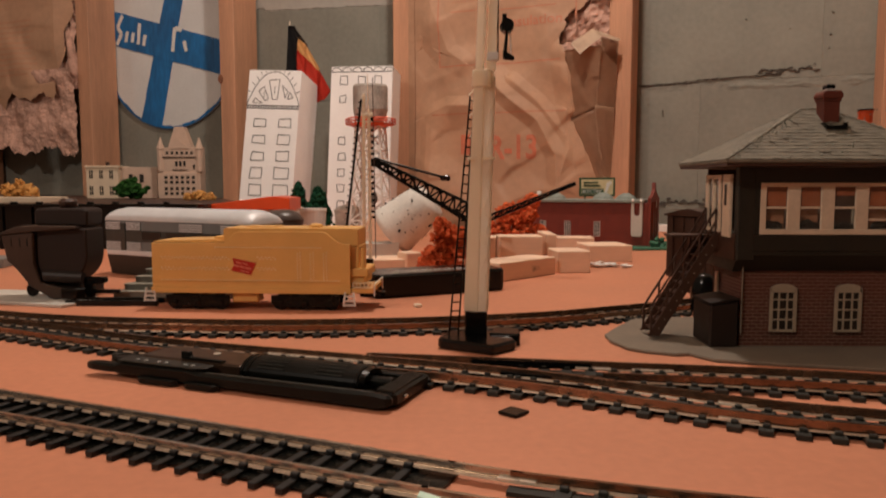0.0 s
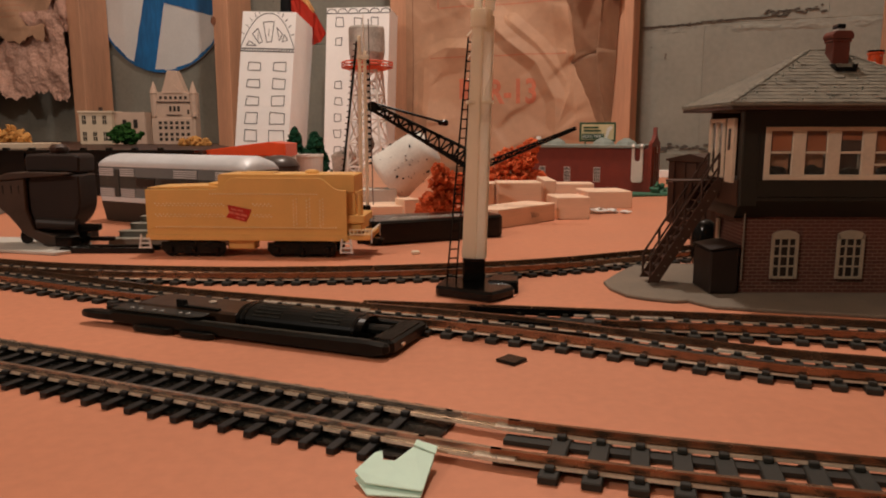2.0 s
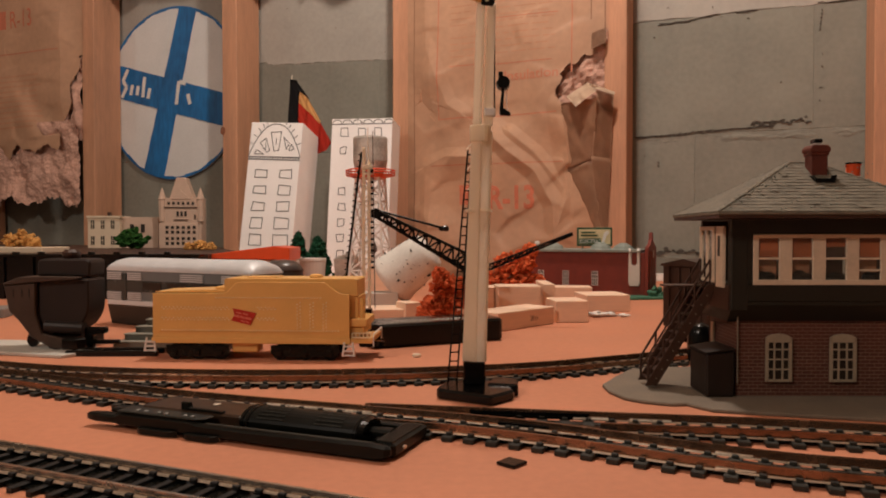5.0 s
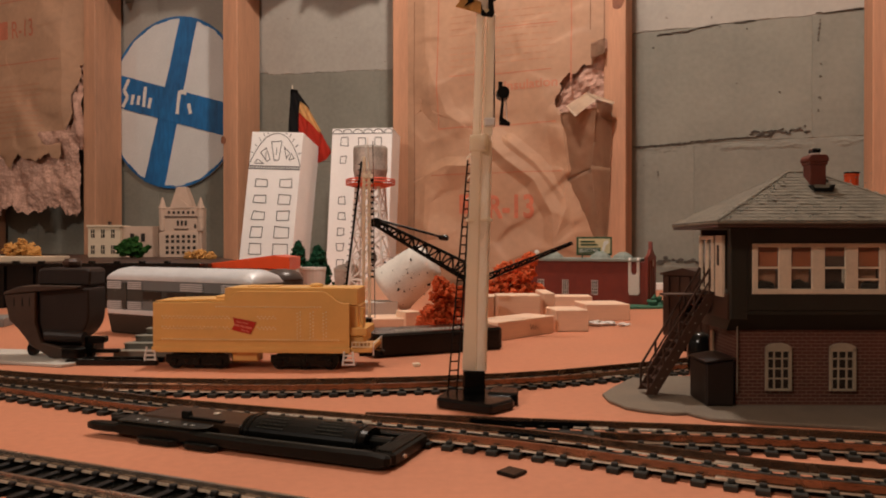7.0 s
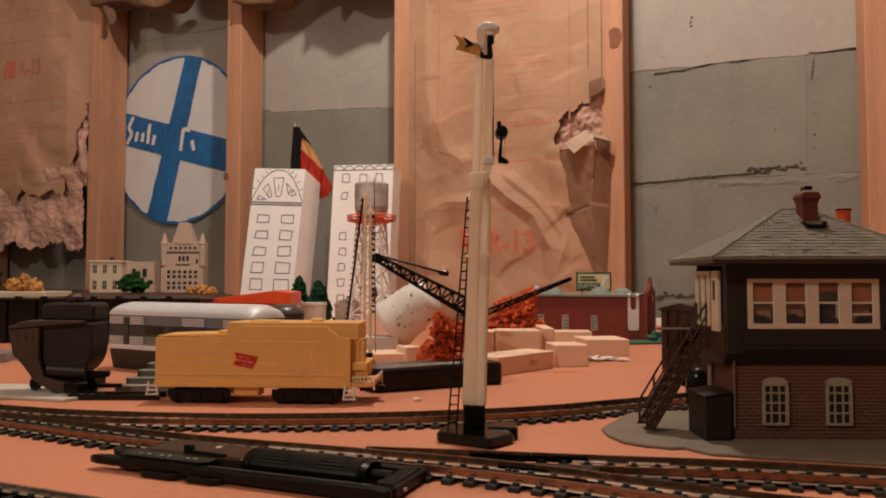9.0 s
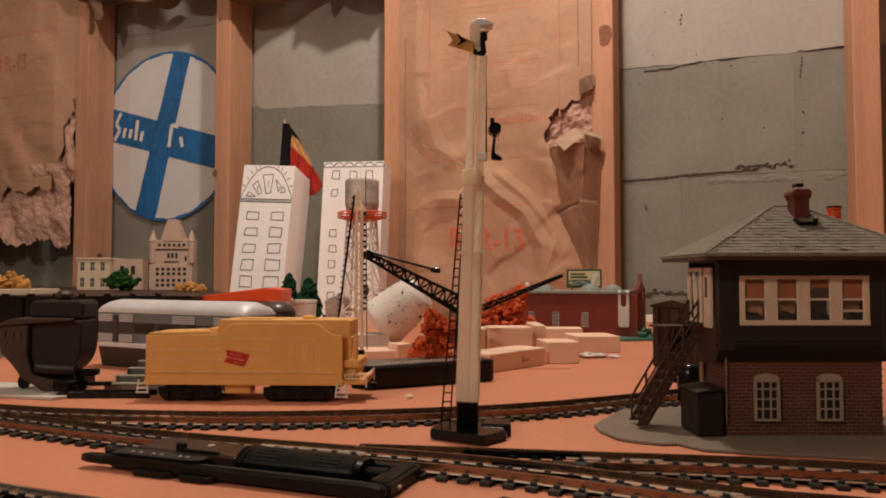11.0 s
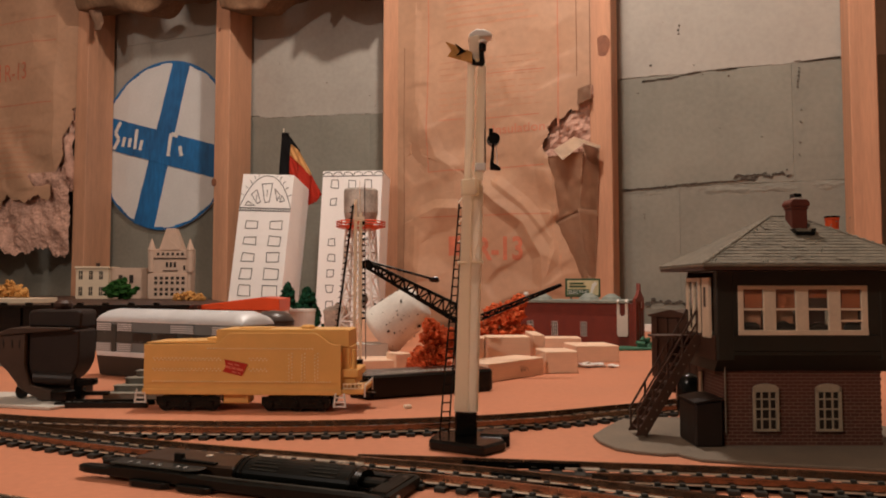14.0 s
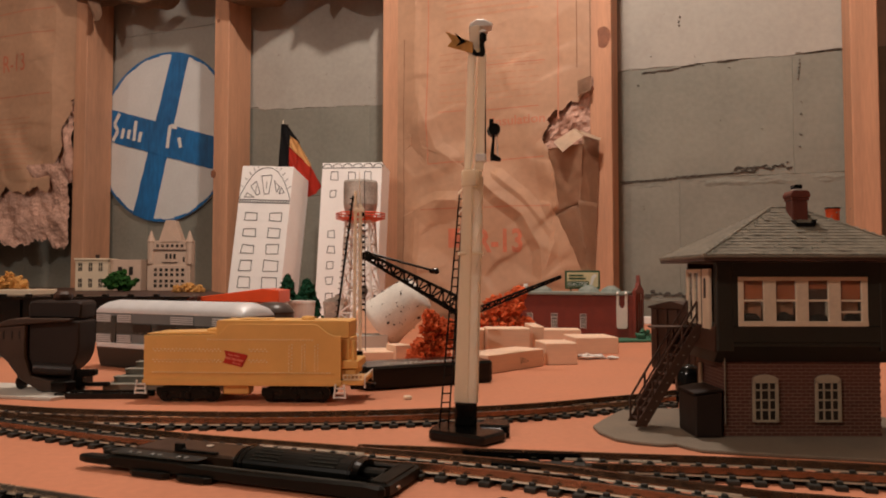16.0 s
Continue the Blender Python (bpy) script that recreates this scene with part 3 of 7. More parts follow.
patch("curled_flap", ((1.162, 0.312, -0.040), (1.195, 0.337, -0.024), (1.215, 0.319, -0.044), (1.182, 0.290, -0.060)), 0.004, KRAFT_PALE, "pale curled paper flap", 12, 1.0)
patch("curled_flap", ((1.194, 0.337, -0.024), (1.241, 0.318, -0.018), (1.240, 0.311, -0.030), (1.214, 0.320, -0.046)), 0.004, KRAFT_PALE, "pale curled paper flap", 10, 1.5)
# shade under the curl is put into the darker paper colour
patch("flap_underside", ((1.212, 0.319, -0.044), (1.240, 0.312, -0.030), (1.235, 0.284, -0.012), (1.216, 0.290, -0.032)), 0.004, KRAFT_DARK, "shaded underside of the flap", 8, 9.0)


# rough mortar smeared along the joints of the bare bay
def smear(x0, x1, z0, half, seed, material):
    def f(x, z):
        e = max(0.0, 1 - ((z - z0) / half) ** 2)
        p = Vector((x * 26, z * 60, seed))
        return BACK + 0.002 - e * (0.0026 + 0.0022 * noise.noise(p) + 0.0012 * noise.noise(p * 3.2) + 0.0006 * noise.noise(p * 9))
    part("mortar_smear", sheet(x0, x1, z0 - half, z0 + half, 200, 24, f), material, wall, "rough painted mortar")


smear(1.258, 1.66, 0.246, 0.014, 2.0, BLOCK)
smear(1.258, 1.66, 0.040, 0.016, 4.0, BLOCK)


def paint_coat(x0, x1, edge, z1, seed, label):
    """A coat of white paint over the blocks with a brushed, ragged lower edge."""
    nx = int((x1 - x0) / 0.0022)
    bm = bmesh.new()
    cols = []
    for i in range(nx + 1):
        x = x0 + (x1 - x0) * i / nx
        lo = edge(x) + 0.0035 * noise.noise(Vector((x * 38, seed, 0))) + 0.0022 * noise.noise(Vector((x * 150, seed, 3)))
        cols.append([bm.verts.new((x, BACK - 0.0009 - 0.0012 * noise.noise(Vector((x * 30, z * 30, seed))) ** 2, z)) for z in [lo + (z1 - lo) * j / 12 for j in range(13)]] + [bm.verts.new((x, BACK + 0.001, lo - 0.0006))])
    for a, b in zip(cols, cols[1:]):
        for j in range(12):
            bm.faces.new((a[j], b[j], b[j + 1], a[j + 1]))
        bm.faces.new((a[13], b[13], b[0], a[0]))
    part("white_paint", bm, BLOCK_WHITE, wall, label)


paint_coat(0.440, 0.812, lambda x: 0.4565 - 0.0485 * (x - 0.44) + 0.030 * max(0, 1 - (x - 0.44) / 0.022), 0.90, 2, "brushed white paint over grey blocks")
paint_coat(1.256, 1.70, lambda x: 0.4615 + 0.002 * math.sin(x * 40), 0.95, 6, "brushed white paint over grey blocks")


def left_paper(x, z):
    return paper_y(x, z, -0.368, 0.0, 9.1, 0.016, 0.020)


left_batt = thing("insulation_batt", WALL, "brown kraft-faced insulation with pink fibreglass hanging from its torn edge", "insulation", "insulation batts")
part("paper_facing", sheet(-0.40, 0.004, 0.25, 1.0, 150, 280, left_paper, lambda x, z: z < 0.280 + 0.006 * math.sin(x * 60) + 0.03 * noise.noise(Vector((x * 25, 0, 7))) + 0.01 * noise.noise(Vector((x * 90, 0, 7))) or (z < 0.50 and x > -0.004 - 0.25 * (0.50 - z) + 0.006 * math.sin(z * 70))), KRAFT, left_batt, "wrinkled brown kraft paper")
for z in (0.515, 0.668, 0.725):
    printed_line(-0.33, -0.055, z + 0.0, z + 0.003, left_paper, left_batt, LINE_PRINT)
for r in range(11):
    printed_line(-0.335, -0.13 + 0.02 * line_rng.random(), 0.335 + r * 0.0125, 0.339 + r * 0.0125, left_paper, left_batt)
sq = bmesh.new()
print_bar(-0.264, -0.224, 0.578, 0.622, left_paper, sq)
part("printed_square", sq, RED_PRINT, left_batt, "faded red printed square")
words("R-13", -0.212, 0.578, 0.060, left_paper, "printed_lettering", RED_PRINT, left_batt, 0.72, 0.0008)
def fibre_y(x, z):
    """Soft billows of loose fibreglass."""
    p = Vector((x, z, 0.4))
    return -0.012 - 0.030 * noise.noise(p * 10) - 0.009 * noise.noise(p * 24 + Vector((3, 1, 2))) - 0.004 * noise.noise(p * 60) - 0.002 * noise.noise(p * 170)


part("hanging_fibre", sheet(-0.40, 0.002, 0.125, 0.345, 230, 130, fibre_y,
     lambda x, z: z < 0.158 + 0.024 * noise.noise(Vector((x * 16, 1, 3))) + 0.012 * noise.noise(Vector((x * 50, 1, 3))) + 0.008 * noise.noise(Vector((x * 170, 1, 3)))), FIBRE, left_batt, "pink torn fibreglass", smooth=True)
part("bared_fibre", sheet(-0.130, 0.0, 0.30, 0.53, 70, 120, lambda x, z: 0.002 - 0.014 * noise.noise(Vector((x * 30, z * 16, 6))) - 0.006 * noise.noise(Vector((x * 90, z * 60, 6)))), FIBRE, left_batt, "pink fibreglass bared beside the stud", smooth=True)


def hanging_roll(x0, x1, z0, seed, label, out=0.0):
    """Loose insulation sagging from the top of a bay."""
    bm = bmesh.new()
    nx, nz = 60, 70
    rows = []
    for k in range(nz + 1):
        t = k / nz
        row = []
        for i in range(nx + 1):
            u = i / nx
            x = x0 + (x1 - x0) * u
            sag = z0 + 0.050 * noise.noise(Vector((x * 7, seed, 0))) + 0.010 * noise.noise(Vector((x * 20, seed, 4)))
            z = sag + (CEIL - 0.01 - sag) * max(0, t - 0.12) ** 1.6 / 0.82
            if t < 0.12:
                y = 0.046 - (0.072 + out) * math.sin(t / 0.12 * math.pi / 2) - (0.07 if out else 0.0) * (1 - t / 0.12)
                z = sag + 0.012 * (1 - math.sin(t / 0.12 * math.pi / 2))
            else:
                y = -0.026 - out - 0.030 * min(1, (t - 0.12) * 5)
            p = Vector((x * 12, z * 12, seed))
            y += 0.022 * noise.noise(p) + 0.006 * noise.noise(p * 3) + 0.0015 * noise.noise(p * 9)
            row.append(bm.verts.new((x, y, z)))
        rows.append(row)
    for a, b in zip(rows, rows[1:]):
        for i in range(nx):
            bm.faces.new((a[i], a[i + 1], b[i + 1], b[i]))
    roll = thing("insulation_roll", WALL, label, "insulation", "insulation rolls")
    part("fibre_mat", bm, FIBRE_BROWN, roll, smooth=True)
    return roll


def hanging_flap(roll, pts, y0, material, label, seed):
    """A drooping tongue of torn facing under a roll: pts give (x, z, half width) downwards."""
    bm = bmesh.new()
    rows = []
    for x, z, w in pts:
        rows.append([bm.verts.new((x + w * u, y0 - 0.014 * (1 - u * u) + 0.008 * noise.noise(Vector((x * 40 + u, z * 40, seed))), z + 0.004 * u * u)) for u in (-1, -0.6, -0.2, 0.2, 0.6, 1)])
    for a, b in zip(rows, rows[1:]):
        for i in range(5):
            bm.faces.new((a[i], a[i + 1], b[i + 1], b[i]))
    bmesh.ops.solidify(bm, geom=list(bm.faces), thickness=0.003)
    part("torn_flap", bm, material, roll, label, smooth=True)


sign_roll = hanging_roll(0.040, 0.404, 0.712, 3, "brown fibreglass insulation sagging over the round sign")
hanging_flap(sign_roll, [(0.052, 0.80, 0.030), (0.062, 0.75, 0.026), (0.072, 0.715, 0.020), (0.082, 0.685, 0.012), (0.086, 0.668, 0.004)], -0.012, KRAFT_DARK, "torn brown facing hanging in a point", 3)
bare_roll = hanging_roll(0.446, 0.810, 0.665, 5, "brown fibreglass insulation sagging over the bare block wall")
hanging_flap(bare_roll, [(0.660, 0.74, 0.030), (0.664, 0.705, 0.026), (0.664, 0.685, 0.020), (0.656, 0.670, 0.012), (0.654, 0.662, 0.004)], -0.010, FIBRE_BROWN, "drooping brown tuft", 5)

# roll added just above the view so its shadow darkens the paper's top
hanging_roll(0.850, 1.216, 0.752, 9, "unseen brown fibreglass roll added to shade the kraft paper", 0.075)

# round hand-painted sign on the block wall
sign = thing("round_sign", WALL @ pose(0.198, 0.0815, 0.411), "round white card sign with a hand-painted blue cross, between two studs", "sign")
R = 0.203
disc = [(R * math.cos(a), R * math.sin(a)) for a in [2 * math.pi * k / 72 for k in range(72)]]
part("card_disc", prism(disc, 0, 0.004), SIGN_CARD, sign)
rim = bmesh.new()
for k in range(72):
    a, b = 2 * math.pi * k / 72, 2 * math.pi * (k + 1) / 72
    w = 0.006 + 0.0015 * math.sin(k * 1.7)
    prism([(R * math.cos(a), R * math.sin(a)), (R * math.cos(b), R * math.sin(b)), ((R - w) * math.cos(b), (R - w) * math.sin(b)), ((R - w) * math.cos(a), (R - w) * math.sin(a))], -0.0006, 0, rim)
part("painted_rim", rim, BLUE, sign, "blue painted rim")


def stroke(p0, p1, w0, w1, y, bm, seed):
    """A brushed band with uneven edges."""
    rng = random.Random(seed)
    p0, p1 = Vector(p0), Vector(p1)
    d = (p1 - p0).normalized()
    s = Vector((-d.y, d.x))
    n = 28
    lo = [p0 + (p1 - p0) * i / n + s * (w0 + (w1 - w0) * i / n + rng.gauss(0, 0.0009)) / 2 for i in range(n + 1)]
    hi = [p0 + (p1 - p0) * i / n - s * (w0 + (w1 - w0) * i / n + rng.gauss(0, 0.0009)) / 2 for i in range(n + 1)]
    prism([tuple(p) for p in lo] + [tuple(p) for p in hi[::-1]], y, y + 0.0006, bm)


cross = bmesh.new()
stroke((0.046, 0.195), (-0.060, -0.192), 0.050, 0.064, -0.0010, cross, 1)
part("painted_upright", cross, BLUE, sign, "blue painted upright band")
cross = bmesh.new()
stroke((-0.192, 0.046), (0.196, -0.062), 0.078, 0.074, -0.0018, cross, 2)
part("painted_crossband", cross, BLUE, sign, "blue painted cross band")


def brush(points, w=0.0075):
    for a, b in zip(points, points[1:]):
        stroke((a[0], a[1] - 0.026), (b[0], b[1] - 0.026), w, w, -0.0030, marks, 3)


# plain white brush dabs on both sides of the upright
for pts in ([(-0.136, 0.092), (-0.152, 0.066), (-0.140, 0.050), (-0.156, 0.026)], [(-0.122, 0.054), (-0.128, 0.030)], [(-0.104, 0.050), (-0.108, 0.028)], [(-0.084, 0.070), (-0.090, 0.022)], [(-0.068, 0.042), (-0.074, 0.018)],
            [(0.020, 0.052), (0.012, -0.002)], [(0.022, 0.050), (0.040, 0.045)], [(0.046, 0.020), (0.052, -0.004)]):
    marks = bmesh.new()
    brush(pts, 0.0095)
    part("brush_mark", marks, WHITE_PL, sign, "loose white brush mark")


# ---- railway track ----
RAIL_SECTION = [(-0.0012, 0), (0.0012, 0), (0.0012, 0.0005), (0.0004, 0.0007), (0.0004, 0.0018), (0.0006, 0.0019), (0.0006, 0.0025), (-0.0006, 0.0025), (-0.0006, 0.0019), (-0.0004, 0.0018), (-0.0004, 0.0007), (-0.0012, 0.0005)]
FOOT = [(-0.0018, 0.00005), (0.0018, 0.00005), (0.0016, 0.0006), (-0.0016, 0.0006)]
GAUGE = 0.01705


def mesh_of(name, bm, material):
    me = bpy.data.meshes.new(name)
    bmesh.ops.recalc_face_normals(bm, faces=bm.faces)
    bm.to_mesh(me)
    bm.free()
    me.materials.append(material)
    return me


plank = box(-0.0012, 0.0012, -0.0176, 0.0160, 0, 0.0018, 0.0002)
for s in (-1, 1):
    for o in (-0.0019, 0.0019):
        box(-0.0012, 0.0012, s * GAUGE / 2 + o - 0.0008, s * GAUGE / 2 + o + 0.0008, 0.0019, 0.0031, 0.0002, plank)
SLEEPER = mesh_of("tie", plank, TIE_BLACK)
blocky = box(-0.0022, 0.0022, -0.0138, 0.0138, 0, 0.0019, 0.0003)
for s in (-1, 1):
    for o in (-0.0021, 0.0021):
        box(-0.0011, 0.0011, s * GAUGE / 2 + o - 0.0008, s * GAUGE / 2 + o + 0.0008, 0.0019, 0.0031, 0.0002, blocky)
BLOCK_TIE = mesh_of("tie", blocky, TIE_PL)
STRIP = [(-0.0020, 0.0002), (0.0020, 0.0002), (0.0020, 0.0013), (-0.0020, 0.0013)]


def track(label, pts, tie, pitch, first=0.0, rails=((-1, 0, 1), (1, 0, 1)), web=False, ties=True, skip=(), metal=RAIL, web_from=0.0, tall=1.0):
    """A length of track: two rails (side, from, to as shares of the length; tall scales their height) on ties laid at a pitch."""
    line = spline(pts, 0.004)
    t = thing("railway_track", pose(0, 0, 0), label, "railway track", "tracks on the table")
    for side, a, b in rails:
        piece = line[int(a * (len(line) - 1)):int(b * (len(line) - 1)) + 1]
        part("rail", sweep(piece, [(y, z * tall) for y, z in RAIL_SECTION], side * GAUGE / 2, 0.0020), metal, t, "tarnished brown brass rail" if metal is RAIL else "worn pale rail")
        part("rail_foot", sweep(piece, FOOT, side * GAUGE / 2, 0.0020), RAIL_FOOT, t.children[-1], "pale rail foot, its glint put into the colour")
    if web:
        for side in (-0.62, 0.62):
            part("tie_strip", sweep(line[int(web_from * len(line)):], STRIP, side * GAUGE / 2, 0.0), TIE_PL, t)
    marks = spline(pts, pitch) if ties else []
    rng = random.Random(len(pts) + int(pitch * 1e5))
    for i, p in enumerate(marks[:-1]):
        d = (marks[i + 1] - p).normalized()
        if any(a < i < b for a, b in skip):
            continue
        o = new("tie", tie)
        o.parent = t
        o.matrix_basis = Matrix.Translation(p + d * first) @ Euler((0, 0, math.atan2(d.y, d.x) + rng.gauss(0, 0.012))).to_matrix().to_4x4()
    return t


def joiner(t, p, yaw, length=0.011, side=0):
    bm = box(-length / 2, length / 2, -0.0016, 0.0016, 0.0021, 0.0031, 0.0003)
    return part("rail_joiner", bm, JOINER, t, "bright metal rail joiner", pose(p[0], p[1], 0.0, 0, 0, yaw))


NEAR_A = [(-0.36, 0.332), (-0.25, 0.283), (-0.1435, 0.238), (-0.059, 0.203), (0.0030, 0.1765)]
NEAR_B = [(0.0035, 0.1763), (0.017, 0.171), (0.052, 0.1605), (0.092, 0.1505), (0.16, 0.134), (0.26, 0.112)]
near_a = track("black-tied flexible track with tarnished brown rails", NEAR_A, SLEEPER, 0.0079, first=0.0004, web=False, metal=RAIL_PALE)
part("tie_bed", sweep(spline(NEAR_A, 0.004), [(-0.0142, 0.0001), (0.0105, 0.0001), (0.0105, 0.0009), (-0.0142, 0.0009)], 0.0, 0.0), BLACK_MATT, near_a, "black strip filling the gaps between the ties")
near_b = track("sectional track with chunky black ties and brown rails", NEAR_B, BLOCK_TIE, 0.0092, first=0.0072, rails=((-1, 0.050, 1), (1, 0.050, 1)), web=True, skip=((-1, 2),), web_from=0.056)
for side in (-1, 1):
    bare = sweep(spline([(-0.0014, 0.1784), (0.0100, 0.1737), (0.0176, 0.1708)], 0.002), RAIL_SECTION, side * GAUGE / 2, 0.0020)
    part("bare_rail", bare, RAIL_PALE, near_a, "bare pale rail end past the last tie")
    part("rail_foot", sweep(spline([(-0.0014, 0.1784), (0.0100, 0.1737), (0.0176, 0.1708)], 0.002), FOOT, side * GAUGE / 2, 0.0020), RAIL_FOOT, near_a.children[-1], "pale rail foot, its glint put into the colour")
    joiner(near_b, (0.0160 + side * 0.0030, 0.1714 + side * GAUGE / 2 * 0.93), -19, 0.010)

MAIN = [(-0.42, 0.480), (-0.33, 0.425), (-0.225, 0.371), (-0.13, 0.3255), (-0.033, 0.2915), (0.028, 0.2690), (0.099, 0.2315), (0.135, 0.2185), (0.22, 0.190), (0.34, 0.155)]
main = track("main line track with chunky black ties and rusty brown rails", MAIN, BLOCK_TIE, 0.0090, first=0.0058, web=True, tall=1.3)
BRANCH = [(-0.033, 0.2960), (0.015, 0.2885), (0.065, 0.2800), (0.113, 0.2720), (0.16, 0.2615), (0.24, 0.240), (0.36, 0.205)]
branch = track("diverging track of the turnout with brown rails", BRANCH, BLOCK_TIE, 0.0092, rails=((-1, 0.24, 1), (1, 0, 1)), web=True, skip=((-1, 7),), tall=1.3)
BACK_LINE = [(-0.40, 0.462), (-0.30, 0.418), (-0.225, 0.388), (-0.17, 0.376), (-0.107, 0.370), (-0.05, 0.372), (0.006, 0.380), (0.055, 0.393), (0.096, 0.4105), (0.17, 0.449), (0.27, 0.520), (0.36, 0.60)]
back_line = track("curved back track with brown rails on black ties", BACK_LINE, BLOCK_TIE, 0.00835, first=0.0032, web=True, tall=1.4)
# black strips added over board that only shade darkens between these ties
for line_pts, line_track, cut in ((MAIN, main, 0), (BRANCH, branch, 14), (BACK_LINE, back_line, 0)):
    part("tie_bed", sweep(spline(line_pts, 0.004)[cut:], [(-0.0080, 0.0001), (0.0080, 0.0001), (0.0080, 0.0008), (-0.0080, 0.0008)], 0.0, 0.0), BLACK_MATT, line_track, "black strip filling the gaps between the ties")
joiner(main, (0.0985, 0.2415), -22, 0.012)
joiner(main, (0.0925, 0.2255), -22, 0.012)
joiner(branch, (0.083, 0.2855), -9, 0.016)
joiner(branch, (0.060, 0.2885), -8, 0.014)
joiner(back_line, (0.086, 0.4160), 24, 0.014)
joiner(back_line, (0.094, 0.3995), 24, 0.012)
joiner(main, (-0.052, 0.3065), -18, 0.05)

# guard rails and frog of the turnout, moulded in black
frog = thing("turnout_frog", pose(0, 0, 0), "black moulded plastic frog and guard rails of the turnout", "track switch")
part("frog_body", prism([(0.022, 0.2790), (0.060, 0.2645), (0.066, 0.2695), (0.030, 0.2825)], 0.0022, 0.0040, axis="z", bevel=0.0003), BLACK_PL, frog)
part("guard_rail", sweep(spline([(0.012, 0.2960), (0.03, 0.2925), (0.062, 0.2880)], 0.004), RAIL_SECTION, 0, 0.0022), BLACK_PL, frog)
part("guard_rail", sweep(spline([(0.018, 0.2660), (0.036, 0.2590), (0.052, 0.2530)], 0.004), RAIL_SECTION, 0.0022, 0.0022), BLACK_PL, frog)


# ---- yellow tender, off the rails on the table ----
tender = thing("locomotive_tender", pose(-0.1768, 0.4425, 0, 0, 0, -3.4) @ Matrix.Diagonal((0.992, 1, 0.950, 1)), "yellow plastic model steam locomotive tender standing on the table", "model train")
side = [(0, 0.0112), (0.1226, 0.0112), (0.1226, 0.0425), (0.1190, 0.0425)]
side += [(0.1178 - 0.0120 * t, 0.0428 + 0.0072 * (3 * t * t - 2 * t ** 3)) for t in [k / 8 for k in range(9)]]
side += [(0.0545 - 0.0015 * k, z) for k, z in ((0, 0.0500), (1, 0.0497), (2, 0.0488), (4, 0.0452), (5, 0.0438))] + [(0.0440, 0.0428), (0, 0.0426)]
part("side_sheet", prism(side, 0.0, 0.0014, bevel=0.0002), YELLOW, tender)
part("side_sheet", prism(side, 0.0330, 0.0344, bevel=0.0002), YELLOW, tender)
part("water_tank", box(0.0003, 0.1195, 0.0015, 0.0329, 0.0114, 0.0408, 0.0004), YELLOW, tender)
part("front_deck", box(0.0003, 0.0450, 0.0015, 0.0329, 0.0409, 0.0424, 0.0002), YELLOW, tender)
part("coal_bunker", prism([(0.0440, 0.0410), (0.1270, 0.0410), (0.1270, 0.0516), (0.1255, 0.0522), (0.0455, 0.0522), (0.0440, 0.0512)], 0.0030, 0.0314, bevel=0.0003), YELLOW, tender)
part("front_sheet", prism([(0.0005, 0.0430), (0.0440, 0.0430), (0.0440, 0.0440), (0.0380, 0.0448), (0.0120, 0.0440), (0.0005, 0.0436)], 0.0028, 0.0316), YELLOW, tender)
part("hatch", box(0.0370, 0.0440, 0.0060, 0.0200, 0.0430, 0.0466, 0.0006), YELLOW, tender)
part("filler_lid", lathe([(0.0042, 0), (0.0045, 0.0008), (0.0040, 0.0018), (0.0020, 0.0024)], 14), YELLOW, tender, m=pose(0.0990, 0.014, 0.0522))
part("roof_vent", box(0.0560, 0.0760, 0.010, 0.022, 0.0522, 0.0530, 0.0003), YELLOW, tender)
part("rear_bulkhead", box(0.1200, 0.1275, 0.0040, 0.0300, 0.0150, 0.0410, 0.0005), YELLOW, tender)
part("handrail_post", rod((0.1300, 0.0045, 0.026), (0.1300, 0.0045, 0.0395), 0.0016, 0.0014, 10), YELLOW, tender)
part("tool_box", box(0.1205, 0.1330, 0.0020, 0.0320, 0.0215, 0.0268, 0.0006), YELLOW, tender)
part("tool_box", box(0.1205, 0.1310, 0.0035, 0.0310, 0.0165, 0.0212, 0.0006), YELLOW, tender)
part("rear_deck", box(0.1170, 0.1365, 0.0002, 0.0342, 0.0112, 0.0142, 0.0004), YELLOW, tender)
part("lower_sill", box(-0.0006, 0.1232, -0.0008, 0.0352, 0.0106, 0.0142, 0.0003), YELLOW, tender)
part("beading", box(0.0, 0.1200, -0.0004, 0.0, 0.0180, 0.0184), YELLOW, tender)
part("rear_beam", box(0.1335, 0.1368, -0.0005, 0.0349, 0.0118, 0.0150, 0.0004), YELLOW, tender)
part("water_scoop", box(0.0490, 0.0655, 0.002, 0.012, 0.0046, 0.0112, 0.0008), YELLOW, tender)
rivets = bmesh.new()
for x0, x1, z, step in ((0.0400, 0.1080, 0.0400, 0.0018), (0.0060, 0.0800, 0.0338, 0.0024), (0.0072, 0.0800, 0.0326, 0.0024), (0.0060, 0.0800, 0.0270, 0.0024), (0.0072, 0.0800, 0.0258, 0.0024), (0.0060, 0.1180, 0.0190, 0.0018)):
    for i in range(int((x1 - x0) / step)):
        if 0.0488 < x0 + i * step < 0.0660 and 0.022 < z < 0.034:
            continue
        lump((x0 + i * step, -0.0001, z), (0.00054, 0.00044, 0.00054), 1, 0, 1, 1, rivets)
for x in (0.0905, 0.0985, 0.1065):
    for r in range(8):
        for dx, dz in ((0.0, 0.0), (0.0018, 0.0010)):
            lump((x + dx, -0.0001, 0.0205 + r * 0.0022 + dz), (0.00054, 0.00044, 0.00054), 1, 0, 1, 1, rivets)
